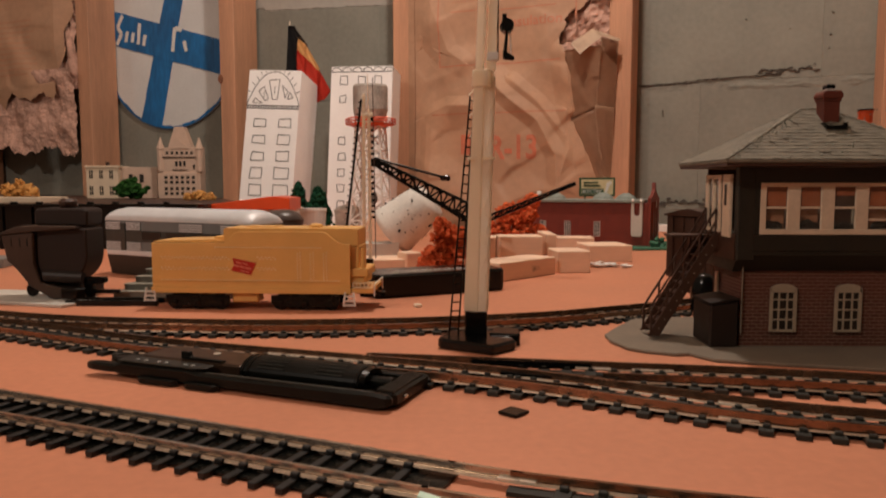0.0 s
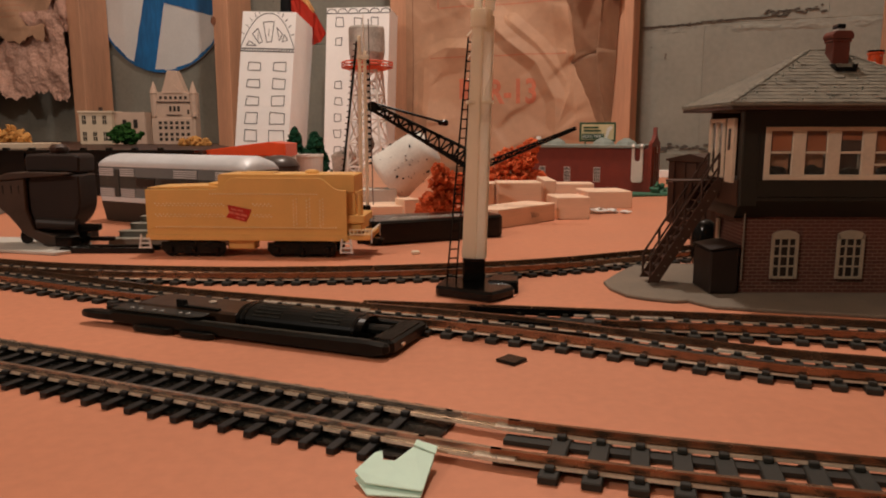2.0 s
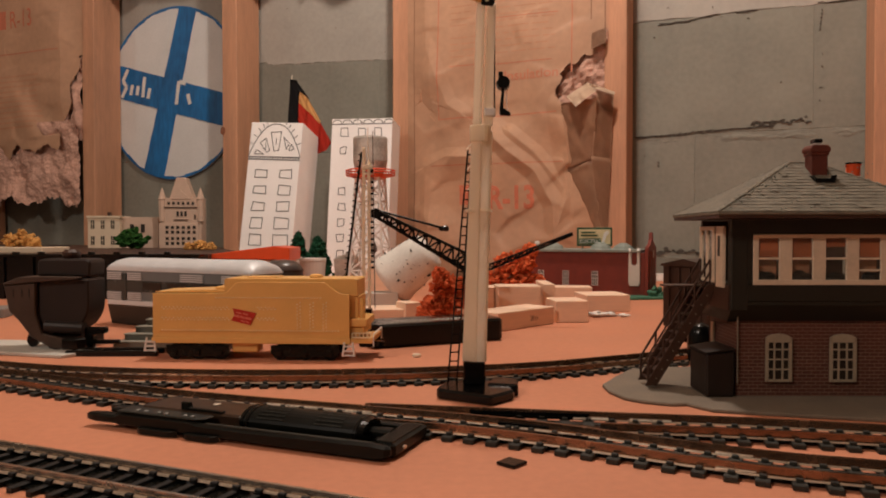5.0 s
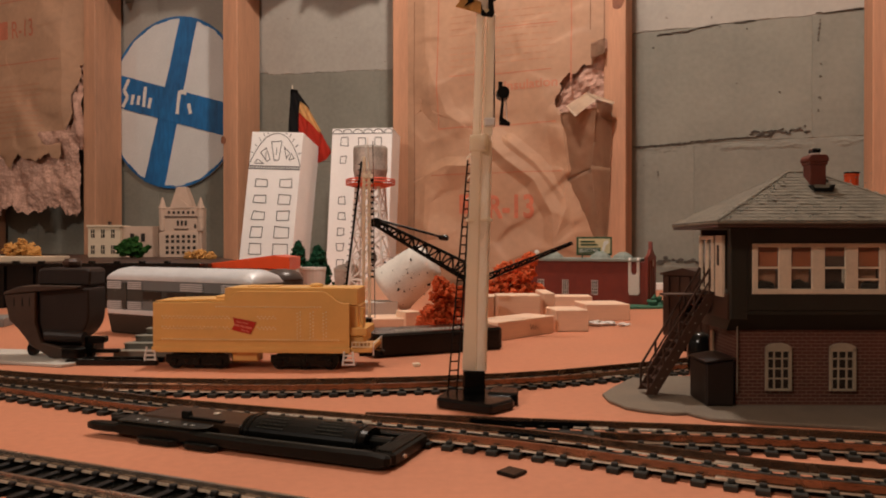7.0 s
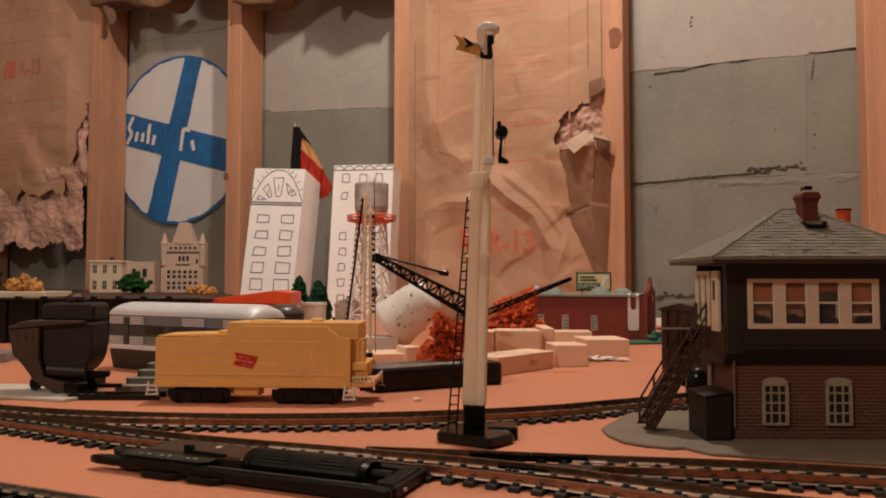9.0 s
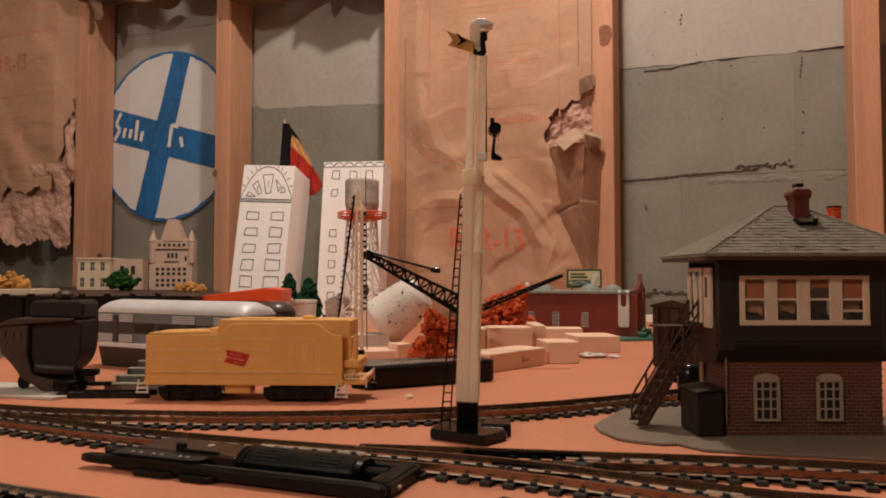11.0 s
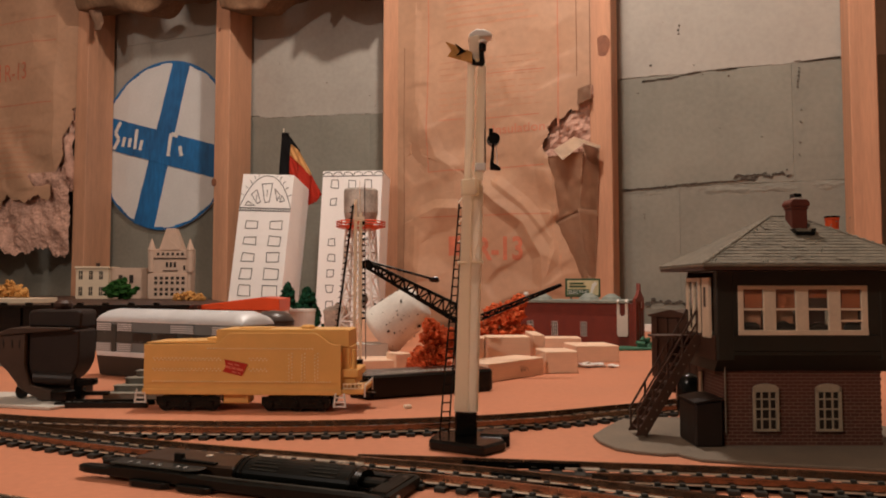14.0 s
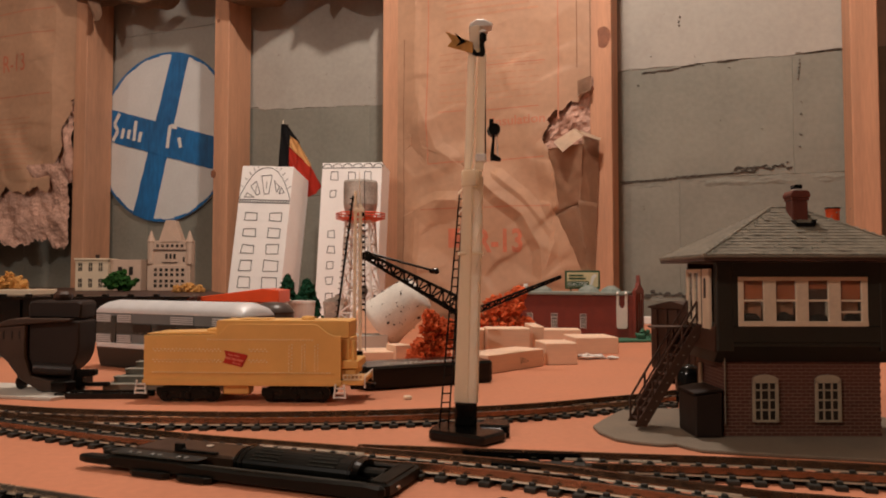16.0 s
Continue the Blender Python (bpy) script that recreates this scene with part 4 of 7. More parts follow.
# paler yellow holds both the rivets' wear and the light they catch
tagged(part("rivets", rivets, YELLOW_PALE, tender), "rows of tiny moulded rivets", kind="stuff")
badge = part("red_badge", prism([(0.0506, 0.0332), (0.0650, 0.0302), (0.0634, 0.0266), (0.0614, 0.0226), (0.0496, 0.0254), (0.0516, 0.0288)], -0.0006, 0.0), RED_MARK, tender, "tilted red emblem")
for x0, x1, z, h in ((0.0528, 0.0560, 0.0303, 0.0009), (0.0568, 0.0600, 0.0296, 0.0009), (0.0514, 0.0548, 0.0281, 0.0013), (0.0553, 0.0580, 0.0273, 0.0013), (0.0585, 0.0624, 0.0265, 0.0013), (0.0556, 0.0584, 0.0251, 0.0008), (0.0590, 0.0608, 0.0244, 0.0008)):
    part("badge_bar", prism([(x0, z + h), (x1, z + h - 0.0009), (x1, z - 0.0009), (x0, z)], -0.0009, -0.0006), BADGE_PALE, badge)


def truck(x0, x1, parent):
    """A six-wheeled tender truck."""
    t = part("truck_frame", prism([(x0, 0.0095), (x1, 0.0095), (x1, 0.0045), (x1 - 0.003, 0.0022), (x0 + 0.003, 0.0022), (x0, 0.0045)], -0.0008, 0.0010, bevel=0.0003), BLACK_MATT, parent)
    part("bolster", box(x0 + 0.004, x1 - 0.004, 0.0012, 0.0300, 0.0050, 0.0105), BLACK_MATT, t)
    for k in range(3):
        cx = x0 + 0.0055 + (x1 - x0 - 0.011) * k / 2
        for y in (0.0014, 0.0300):
            part("wheel", rod((cx, y, 0.0051), (cx, y + 0.0026, 0.0051), 0.0052, 0.0048, 18), BLACK_MATT, t)
        part("journal_box", box(cx - 0.0018, cx + 0.0018, -0.0022, -0.0007, 0.0028, 0.0066, 0.0004), BLACK_MATT, t)
    return t


truck(0.0085, 0.0480, tender)
truck(0.0740, 0.1160, tender)
for x, y, dz in ((-0.0040, 0.0, 0.0), (0.1200, -0.0030, -0.0016)):
    step = bmesh.new()
    for dx0, dx1 in ((0.0, -0.0008), (0.0050, 0.0062)):
        rod((x + dx0, y, 0.0140 + dz), (x + dx1, y - 0.0010, 0.0052 + dz), 0.00065, n=6, bm=step)
    for z in (0.0054, 0.0082, 0.0110):
        box(x - 0.0006, x + 0.0058, y - 0.0012, y + 0.0004, z + dz, z + dz + 0.0008, 0, step)
    part("step_ladder", step, WHITE_PL, tender, "white step ladder")
rail = bmesh.new()
for p, q in (((0.1372, 0.0005, 0.0095), (0.1372, 0.0005, 0.0172)), ((0.1372, 0.0340, 0.0095), (0.1372, 0.0340, 0.0172)), ((0.1372, 0.0005, 0.0172), (0.1372, 0.0340, 0.0172))):
    rod(p, q, 0.0005, n=6, bm=rail)
part("end_rail", rail, WHITE_PL, tender, "thin white end railing")
fence = bmesh.new()
box(0.1240, 0.1362, -0.0006, 0.0004, 0.0146, 0.0154, 0, fence)
box(0.1240, 0.1362, -0.0006, 0.0004, 0.0176, 0.0182, 0, fence)
for k in range(6):
    box(0.1240 + k * 0.0023, 0.1246 + k * 0.0023, -0.0006, 0.0004, 0.0146, 0.0180, 0, fence)
part("deck_fence", fence, YELLOW_PALE, tender, "low openwork fence at the rear deck")
part("coupler", prism([(0.1260, 0.014), (0.1385, 0.014), (0.1420, 0.012), (0.1420, 0.019), (0.1385, 0.021), (0.1260, 0.021)], 0.0065, 0.0105, axis="z", bevel=0.0006), BLACK_PL, tender, "black coupler")

# ---- silver locomotive, rolled aside on the near edge of the table ----
loco = thing("diesel_locomotive", pose(-0.2850, 0.0860, 0), "silver-grey model diesel locomotive with a red stripe and black headlight", "model train")
LL, LH = 0.165, 0.0500
hull = bmesh.new()
shape = [(0.0168 * math.copysign(abs(math.cos(a)) ** 0.45, math.cos(a)), 0.0330 + 0.0160 * math.sin(a) ** 0.8) for a in [math.pi * k / 16 for k in range(17)]]
shape = [(0.0168, 0.0110)] + shape + [(-0.0168, 0.0110)]
hoops = [[hull.verts.new((x, y * w, 0.0110 + (z - 0.0110) * h)) for y, z in shape] for x, w, h in ((0.0, 0.96, 0.97), (0.003, 1, 1), (LL - 0.022, 1, 1), (LL - 0.012, 0.97, 0.985), (LL - 0.004, 0.90, 0.94), (LL, 0.82, 0.86))]
for a, b in zip(hoops, hoops[1:]):
    for i in range(len(shape)):
        j = (i + 1) % len(shape)
        hull.faces.new((a[i], a[j], b[j], b[i]))
hull.faces.new(hoops[0])
hull.faces.new(hoops[-1])
part("hull", hull, SILVER, loco, "rounded silver-grey body", smooth=True)
for y0, y1 in ((-0.0174, -0.0169), (0.0169, 0.0174)):
    part("stripe", box(0.004, LL - 0.024, y0, y1, 0.0215, 0.0262), RED_MARK, loco, "red side stripe")
part("nose_stripe", prism([(0.0080, 0.0130), (0.0108, 0.0130), (0.0136, 0.0330), (0.0112, 0.0330)], LL - 0.0006, LL + 0.0008, axis="x"), RED_MARK, loco, "red slanting nose stripe")
lamp = part("headlight", rod((LL - 0.001, 0, 0.0330), (LL + 0.0022, 0, 0.0330), 0.0062, 0.0056, 20), WHITE_PL, loco, "pale headlight ring")
part("headlight_lens", rod((LL + 0.0022, 0, 0.0330), (LL + 0.0028, 0, 0.0330), 0.0044, n=20), BLACK_PL, lamp, "black headlight")
part("sill", box(0.001, LL - 0.003, -0.0172, 0.0172, 0.0095, 0.0112, 0.0003), WHITE_PL, loco, "white lower edge")
part("pilot", prism([(-0.0150, 0.0030), (0.0150, 0.0030), (0.0164, 0.0098), (-0.0164, 0.0098)], LL - 0.006, LL + 0.002, axis="x", bevel=0.0005), SILVER, loco)
for y in (-0.0140, 0.0140):
    hoop = bmesh.new()
    for p, q in (((LL + 0.0015, y, 0.0060), (LL + 0.0015, y, 0.0220)), ((LL + 0.0015, y, 0.0220), (LL + 0.0085, y, 0.0214)), ((LL + 0.0085, y, 0.0214), (LL + 0.0110, y, 0.0190)), ((LL + 0.0110, y, 0.0190), (LL + 0.0110, y, 0.0060)), ((LL + 0.0070, y, 0.0216), (LL + 0.0070, y, 0.0060)), ((LL + 0.0015, y, 0.0060), (LL + 0.0110, y, 0.0060))):
        rod(p, q, 0.0005, n=6, bm=hoop)
    part("handrail", hoop, BROWN_PL, loco, "thin brown front handrail")
for x0 in (0.016, LL - 0.060):
    bogie = part("truck", box(x0, x0 + 0.044, -0.0120, 0.0120, 0.0040, 0.0095, 0.0008), BLACK_MATT, loco)
    for cx in (x0 + 0.008, x0 + 0.036):
        for y in (-0.0112, 0.0086):
            part("wheel", rod((cx, y, 0.0052), (cx, y + 0.0026, 0.0052), 0.0052, n=18), BLACK_MATT, bogie)

# ---- signal mast ----
def signal_mast(m, label, foot=(-0.0105, -0.0005, 0.0049), head=(-0.0026, 0.0015, 0.1165), stile=0.00045):
    """A cream lattice signal mast with ladder, black base and lamps; origin at the foot of the base."""
    TURN = pose(0, 0, 0, 0, 0, -30)
    s = thing("signal_mast", m, label, "railway signal", "signal masts")
    part("base_plate", prism([(-0.0178, -0.0120), (0.0063, -0.0270), (0.0182, -0.0140), (0.0150, 0.0080), (-0.0130, 0.0080), (-0.0176, -0.0060)], 0.0, 0.0049, axis="z", bevel=0.0012), BLACK_PL, s, "black plastic base")
    part("base_step", prism([(0.0062, -0.0040), (0.0205, -0.0070), (0.0218, 0.0070), (0.0100, 0.0120)], 0.0, 0.0060, axis="z", bevel=0.0008), BLACK_PL, s)
    part("mast_foot", box(-0.0052, 0.0052, -0.0035, 0.0075, 0.0049, 0.0158, 0.0005), BLACK_PL, s)
    part("mast_channel", prism([(-0.0050, 0.0158), (0.0022, 0.0158), (0.0042, 0.1275), (-0.0006, 0.1275)], -0.0030, -0.0012, bevel=0.0002), MAST_CREAM, s, m=TURN)
    part("mast_flange", prism([(-0.0050, 0.0158), (-0.0038, 0.0158), (0.0006, 0.1275), (-0.0006, 0.1275)], -0.0011, 0.0060), MAST_CREAM, s, m=TURN)
    part("lattice_panel", prism([(0.0010, 0.0158), (0.0048, 0.0158), (0.0068, 0.1275), (0.0030, 0.1275)], -0.0032, -0.0024), CLEAR_PL, s, "milky side panel with raised lattice")
    for k in range(15):
        za, zb = 0.0162 + 0.0069 * k, 0.0231 + 0.0069 * k
        xa, xb = 0.0022 + 0.0020 * k / 15, 0.0048 + 0.0020 * k / 15
        a, b = ((xa, -0.0032, za), (xb, -0.0032, zb)) if k % 2 else ((xb, -0.0032, za), (xa, -0.0032, zb))
        part("lattice_bar", rod(a, b, 0.00028, n=5), CLEAR_PL, s)
    lattice = bmesh.new()
    n = 17
    for i in range(n):
        a, b = i / n, (i + 1) / n
        za, zb = 0.0158 + 0.109 * a, 0.0158 + 0.109 * b
        xa, xb = 0.0051 + 0.0021 * a, 0.0051 + 0.0021 * b
        fa, fb = -0.0020, 0.0060
        p, q = ((xa, fa, za), (xb, fb, zb)) if i % 2 else ((xa, fb, za), (xb, fa, zb))
        rod(p, q, 0.00045, n=5, bm=lattice)
    for y in (-0.0020, 0.0060):
        rod((0.0051, y, 0.0158), (0.0072, y, 0.1250), 0.0007, n=6, bm=lattice)
    part("lattice_side", lattice, CLEAR_PL, s, "milky lattice bracing")
    back = bmesh.new()
    for i in range(11):
        za, zb = 0.0158 + 0.112 * i / 11, 0.0158 + 0.112 * (i + 1) / 11
        rod((-0.004, 0.0060, za), (0.0046, 0.0060, zb), 0.0004, n=5, bm=back)
    part("lattice_back", back, CLEAR_PL, s)
    part("collar", box(-0.0016, 0.0066, -0.0036, 0.0040, 0.1200, 0.1282, 0.0006), MAST_CREAM, s, m=TURN)
    part("ladder_bracket", box(-0.0045, 0.0080, -0.0034, 0.0010, 0.0868, 0.0884, 0.0003), MAST_CREAM, s)
    part("upper_mast", prism([(-0.0001, 0.1282), (0.0036, 0.1282), (0.0052, 0.1860), (0.0016, 0.1860)], -0.0030, -0.0008, bevel=0.0002), MAST_CREAM, s, m=TURN)
    part("upper_mast_side", prism([(0.0036, 0.1282), (0.0080, 0.1282), (0.0092, 0.1860), (0.0052, 0.1860)], -0.0005, 0.0012, bevel=0.0002), MAST_CREAM, s)
    part("mast_head", box(0.0022, 0.0074, -0.0034, 0.0022, 0.1860, 0.1985, 0.0007), MAST_CREAM, s, m=TURN)
    part("finial_cap", prism([(0.0004, 0.1975), (0.0120, 0.1985), (0.0116, 0.2002), (0.0080, 0.2018), (0.0040, 0.2020), (0.0006, 0.1996)], -0.0045, 0.0035, bevel=0.0005), WHITE_PL, s)
    arm = part("semaphore_arm", prism([(0.0022, 0.1848), (0.0022, 0.1900), (-0.0110, 0.1952), (-0.0080, 0.1908), (-0.0100, 0.1880)], -0.0052, -0.0044), LICHEN_YELLOW, s, "short yellow-orange signal arm")
    part("arm_chevron", prism([(-0.0066, 0.1944), (-0.0048, 0.1914), (-0.0010, 0.1904), (-0.0060, 0.1880), (-0.0040, 0.1904)], -0.0056, -0.0052), BLACK_PL, arm, "black chevron")
    part("spectacle", prism([(0.0020, 0.1838), (0.0074, 0.1832), (0.0084, 0.1850), (0.0078, 0.1900), (0.0082, 0.1935), (0.0056, 0.1935), (0.0048, 0.1890), (0.0020, 0.1890)], -0.0054, -0.0036, bevel=0.0003), BLACK_PL, s)
    part("spectacle_lens", rod((0.0046, -0.0058, 0.1862), (0.0046, -0.0054, 0.1862), 0.0011, n=10), SIGN_CREAM, s)
    part("head_lamp", lathe([(0.0012, 0), (0.0020, 0.0006), (0.0020, 0.0034), (0.0012, 0.0042)], 12), BLACK_PL, s, m=pose(0.0070, -0.0045, 0.1905))
    part("lamp_cap", lathe([(0.0024, 0), (0.0024, 0.0006), (0.0010, 0.0016)], 12), WHITE_PL, s, m=pose(0.0072, -0.0045, 0.1948))
    part("lamp_bracket", box(0.0040, 0.0092, -0.0030, 0.0006, 0.1322, 0.1362, 0.0005), WHITE_PL, s)
    lamp = part("signal_lamp", rod((0.0128, -0.0052, 0.1478), (0.0128, 0.0002, 0.1478), 0.0029, 0.0033, 18), BLACK_PL, s, "round black signal lamp")
    part("lamp_chimney", rod((0.0116, -0.002, 0.150), (0.0116, -0.002, 0.1532), 0.0011, n=10), BLACK_PL, lamp)
    part("lamp_arm", prism([(0.0112, 0.1330), (0.0112, 0.1360), (0.0122, 0.1450), (0.0134, 0.1450), (0.0130, 0.1362), (0.0164, 0.1342), (0.0164, 0.1326)], -0.0022, 0.0002, bevel=0.0003), BLACK_PL, lamp)
    part("lamp_wire", rod((0.0150, -0.001, 0.1345), (0.0142, -0.001, 0.1455), 0.00025, n=5), WHITE_PL, lamp)
    part("guy_rod", rod((0.0090, 0.0005, 0.1330), (0.0086, 0.0005, 0.1850), 0.0004, n=5), BLACK_PL, s)
    ladder = bmesh.new()
    foot, head = Vector(foot), Vector(head)
    gap = Vector((0.0019, 0.0006, 0))
    for sgn in (-1, 1):
        rod(foot + gap * sgn * 1.15, head + gap * sgn * 0.55, stile, n=5, bm=ladder)
    for i in range(26):
        p = foot + (head - foot) * (i + 0.5) / 26
        w = 1.15 - 0.6 * (i + 0.5) / 26
        rod(p - gap * w, p + gap * w, 0.00035, n=5, bm=ladder)
    part("ladder", ladder, BLACK_PL, s, "thin black ladder")
    return s


signal_mast(pose(0.0158, 0.3460, 0.0, 0, 0.34, 0), "tall cream plastic signal mast with black base, ladder and lamp")


def slim_mast(m, label):
    """A slimmer mast of two milky posts with a toothed black ladder and a thin guy rod."""
    s = thing("signal_mast", m, label, "railway signal", "signal masts")
    part("base_plate", prism([(-0.014, -0.008), (0.010, -0.010), (0.013, 0.008), (-0.012, 0.010)], 0.0, 0.0076, axis="z", bevel=0.001), BLACK_PL, s, "black plastic base")
    part("mast_foot", box(-0.0042, 0.0042, -0.003, 0.003, 0.0076, 0.0190, 0.0005), BLACK_PL, s)
    for x0, x1, lean, top in ((-0.0040, -0.0016, 0.0016, 0.1440), (0.0008, 0.0032, 0.0006, 0.1330)):
        part("post", prism([(x0, 0.0190), (x1, 0.0190), (x1 + lean, top), (x0 + lean, top)], -0.0016, 0.0010, bevel=0.0003), MAST_CREAM, s, "milky cream post")
    for k in range(15):
        z = 0.0245 + 0.0072 * k
        part("cross_piece", rod((-0.0022 + 0.0001 * k, 0, z), (0.0014, 0, z + 0.0034), 0.0004, n=5), CLEAR_PL, s)
    part("bracket", box(-0.0030, 0.0058, -0.0030, 0.0012, 0.1270, 0.1302, 0.0004), CLEAR_PL, s, "bright milky bracket")
    part("bracket", box(-0.0012, 0.0050, -0.0026, 0.0012, 0.1225, 0.1238, 0.0003), CLEAR_PL, s)
    part("lamp_box", box(0.0040, 0.0060, -0.0034, -0.0006, 0.1236, 0.1266, 0.0003), BLACK_PL, s)
    part("tip_rod", rod((0.0022, 0, 0.1330), (0.0018, 0, 0.1590), 0.0005, 0.0003, n=6), CLEAR_PL, s)
    guy = part("guy_rod", rod((0.0062, 0.0004, 0.0190), (0.0056, 0.0004, 0.1560), 0.00035, n=5), RUST_PL, s, "thin brown guy rod")
    for k in range(16):
        part("bead", box(0.0032, 0.0058, -0.0002, 0.0010, 0.050 + 0.0044 * k, 0.0516 + 0.0044 * k), BLACK_PL, guy)
    ladder = bmesh.new()
    foot, head = Vector((-0.0205, -0.001, 0.0078)), Vector((-0.0030, -0.001, 0.1400))
    rod(foot, head, 0.00085, n=6, bm=ladder)
    for i in range(30):
        p = foot + (head - foot) * (i + 0.5) / 30
        box(p.x - 0.0022, p.x + 0.0002, -0.0016, -0.0004, p.z - 0.0004, p.z + 0.0004, 0, ladder)
    part("ladder", ladder, BLACK_PL, s, "thin toothed black ladder")
    return s


slim_mast(pose(-0.0578, 0.560, 0.0, 0, -0.4, 0), "slim milky cream signal mast with black ladder behind the yellow tender")

# ---- signal tower ----
tower = thing("signal_tower", pose(0.1360, 0.3330, 0, 0, 0, -1.0), "two-storey model railway signal tower, dark brick below and dark green above", "model building")
W, D = 0.0740, 0.0350
part("brick_core", box(0.0003, W - 0.0003, 0.00034, D, 0.0, 0.0420), BRICK_JOINT, tower, "pale mortar between the bricks")


def arched(x0, x1, z0, z1, rise, y0, y1, bm=None):
    """An upright panel with an arched head."""
    pts = [(x0, z0), (x1, z0)] + [(x0 + (x1 - x0) * (1 - k / 8), z1 + rise * math.sin(math.pi * k / 8)) for k in range(9)]
    return prism(pts, y0, y1, bm)


BRICK_MESHES = {}


def brick_mesh(w):
    """One shared brick of a given width."""
    key = round(w, 4)
    if key not in BRICK_MESHES:
        BRICK_MESHES[key] = mesh_of("brick", box(0, w, 0, 0.0008, 0, 0.00126, 0.00010), BRICK_RED)
    return BRICK_MESHES[key]


brick_rng = random.Random(21)
side_bricks = bmesh.new()
upper_bricks = bmesh.new()
for row in range(22):
    z = 0.0004 + row * 0.00166
    x = 0.0 if row % 2 else -0.0020
    while x < W - 0.0003:
        a, b = max(x, 0.0), min(x + 0.0038, W)
        y = 0.00030 - 0.00014 * brick_rng.random()
        if b - a > 0.0004 and row < 14:
            o = new("brick", brick_mesh(b - a))
            o.parent = tower
            o.location = (a, y, z)
        elif b - a > 0.0004:
            box(a, b, y, y + 0.0008, z, z + 0.00126, 0, upper_bricks)
        x += 0.0041
    y = 0.0006 - 0.0020 * (row % 2)
    while y < D:
        a, b = max(y, 0.0010), min(y + 0.0038, D)
        if b - a > 0.0008:
            box(0.0001, 0.0008, a, b, z, z + 0.00126, 0, side_bricks)
        y += 0.0041
tagged(part("upper_bricks", upper_bricks, BRICK_RED, tower), "upper courses of small dark red-brown bricks", kind="stuff")
tagged(part("side_bricks", side_bricks, BRICK_RED, tower), "courses of small dark red-brown bricks", kind="stuff")
for x0 in (0.0136, 0.0429):
    x1 = x0 + 0.0112
    w = part("window", arched(x0, x1, 0.0073, 0.0270, 0.0018, -0.0004, 0.0002), HOLE, tower, "arched many-paned window")
    frame_bm = bmesh.new()
    for a, b, c, d in ((x0 - 0.0004, x0 + 0.0009, 0.0069, 0.0272), (x1 - 0.0009, x1 + 0.0004, 0.0069, 0.0272), (x0, x1, 0.0069, 0.0079)):
        box(a, b, -0.0014, -0.0004, c, d, 0, frame_bm)
    for k in range(8):
        a, b = math.pi * k / 8, math.pi * (k + 1) / 8
        mx, hx = (x0 + x1) / 2, (x1 - x0) / 2 + 0.0004
        prism([(mx + hx * math.cos(a), 0.0264 + 0.0026 * math.sin(a)), (mx + hx * math.cos(b), 0.0264 + 0.0026 * math.sin(b)), (mx + hx * math.cos(b), 0.0250), (mx + hx * math.cos(a), 0.0250)], -0.0014, -0.0004, frame_bm)
    part("window_frame", frame_bm, SASH_DIM, w, "cream window frame")
    for k in (1, 2):
        cx = x0 + (x1 - x0) * k / 3
        part("glazing_bar", box(cx - 0.00035, cx + 0.00035, -0.0011, -0.0004, 0.0079, 0.0262), SASH_DIM, w)
    for k in (1, 2, 3):
        cz = 0.0079 + 0.0184 * k / 4
        part("glazing_bar", box(x0 + 0.0009, x1 - 0.0009, -0.00112, -0.0004, cz - 0.00035, cz + 0.00035), SASH_DIM, w)
part("storey_band", prism([(-0.0005, 0.0345), (0.0005, 0.0345), (-0.0060, 0.0425), (-0.0060, 0.0440), (D + 0.006, 0.0440), (D, 0.0345)], -0.0040, W + 0.004, axis="x"), DARK_GREEN, tower)
part("upper_panel", box(-0.0045, W + 0.0045, -0.0060, D + 0.004, 0.0440, 0.0520, 0.0004), DARK_GREEN, tower)
for x in (0.0, W + 0.0014):
    part("corner_post", box(x - 0.0046, x + 0.0030, -0.0062, -0.0012, 0.0400, 0.0815, 0.0004), DARK_GREEN, tower)
part("back_wall", box(-0.0040, W + 0.0040, D, D + 0.0015, 0.0520, 0.0545), RUST_PL, tower)
part("back_lintel", box(-0.0040, W + 0.0040, D, D + 0.0015, 0.0740, 0.0815), RUST_PL, tower)
for x in (-0.0040, 0.0160, 0.0350, 0.0530, 0.0690):
    part("back_mullion", box(x, x + 0.0030, D, D + 0.0015, 0.0545, 0.0740), RUST_PL, tower)
part("far_wall", box(W + 0.0030, W + 0.0044, -0.0030, D, 0.0520, 0.0815), RUST_PL, tower)
part("lintel", box(-0.0045, W + 0.0045, -0.0060, -0.0040, 0.0750, 0.0815), DARK_GREEN, tower)
for x0, x1 in ((0.0028, 0.0052), (0.0650, W - 0.0030)):
    part("wall_panel", box(x0, x1, -0.0059, -0.0042, 0.0520, 0.0750), DARK_GREEN, tower)
part("upper_floor", box(-0.0038, W + 0.0028, -0.0035, D, 0.0500, 0.0519), BROWN_PL, tower)
band = part("window_band", box(0.0051, 0.0651, -0.0066, -0.0050, 0.0517, 0.0541, 0.0002), SASH_CREAM, tower, "row of four cream sash windows")
part("head_rail", box(0.0051, 0.0651, -0.0064, -0.0050, 0.0729, 0.0747, 0.0002), SASH_CREAM, band)
for x0, x1 in ((0.0051, 0.0077), (0.0169, 0.0227), (0.0319, 0.0377), (0.0469, 0.0526), (0.0622, 0.0651)):
    part("mullion", box(x0, x1, -0.0063, -0.0050, 0.0538, 0.0732, 0.0002), SASH_CREAM, band)
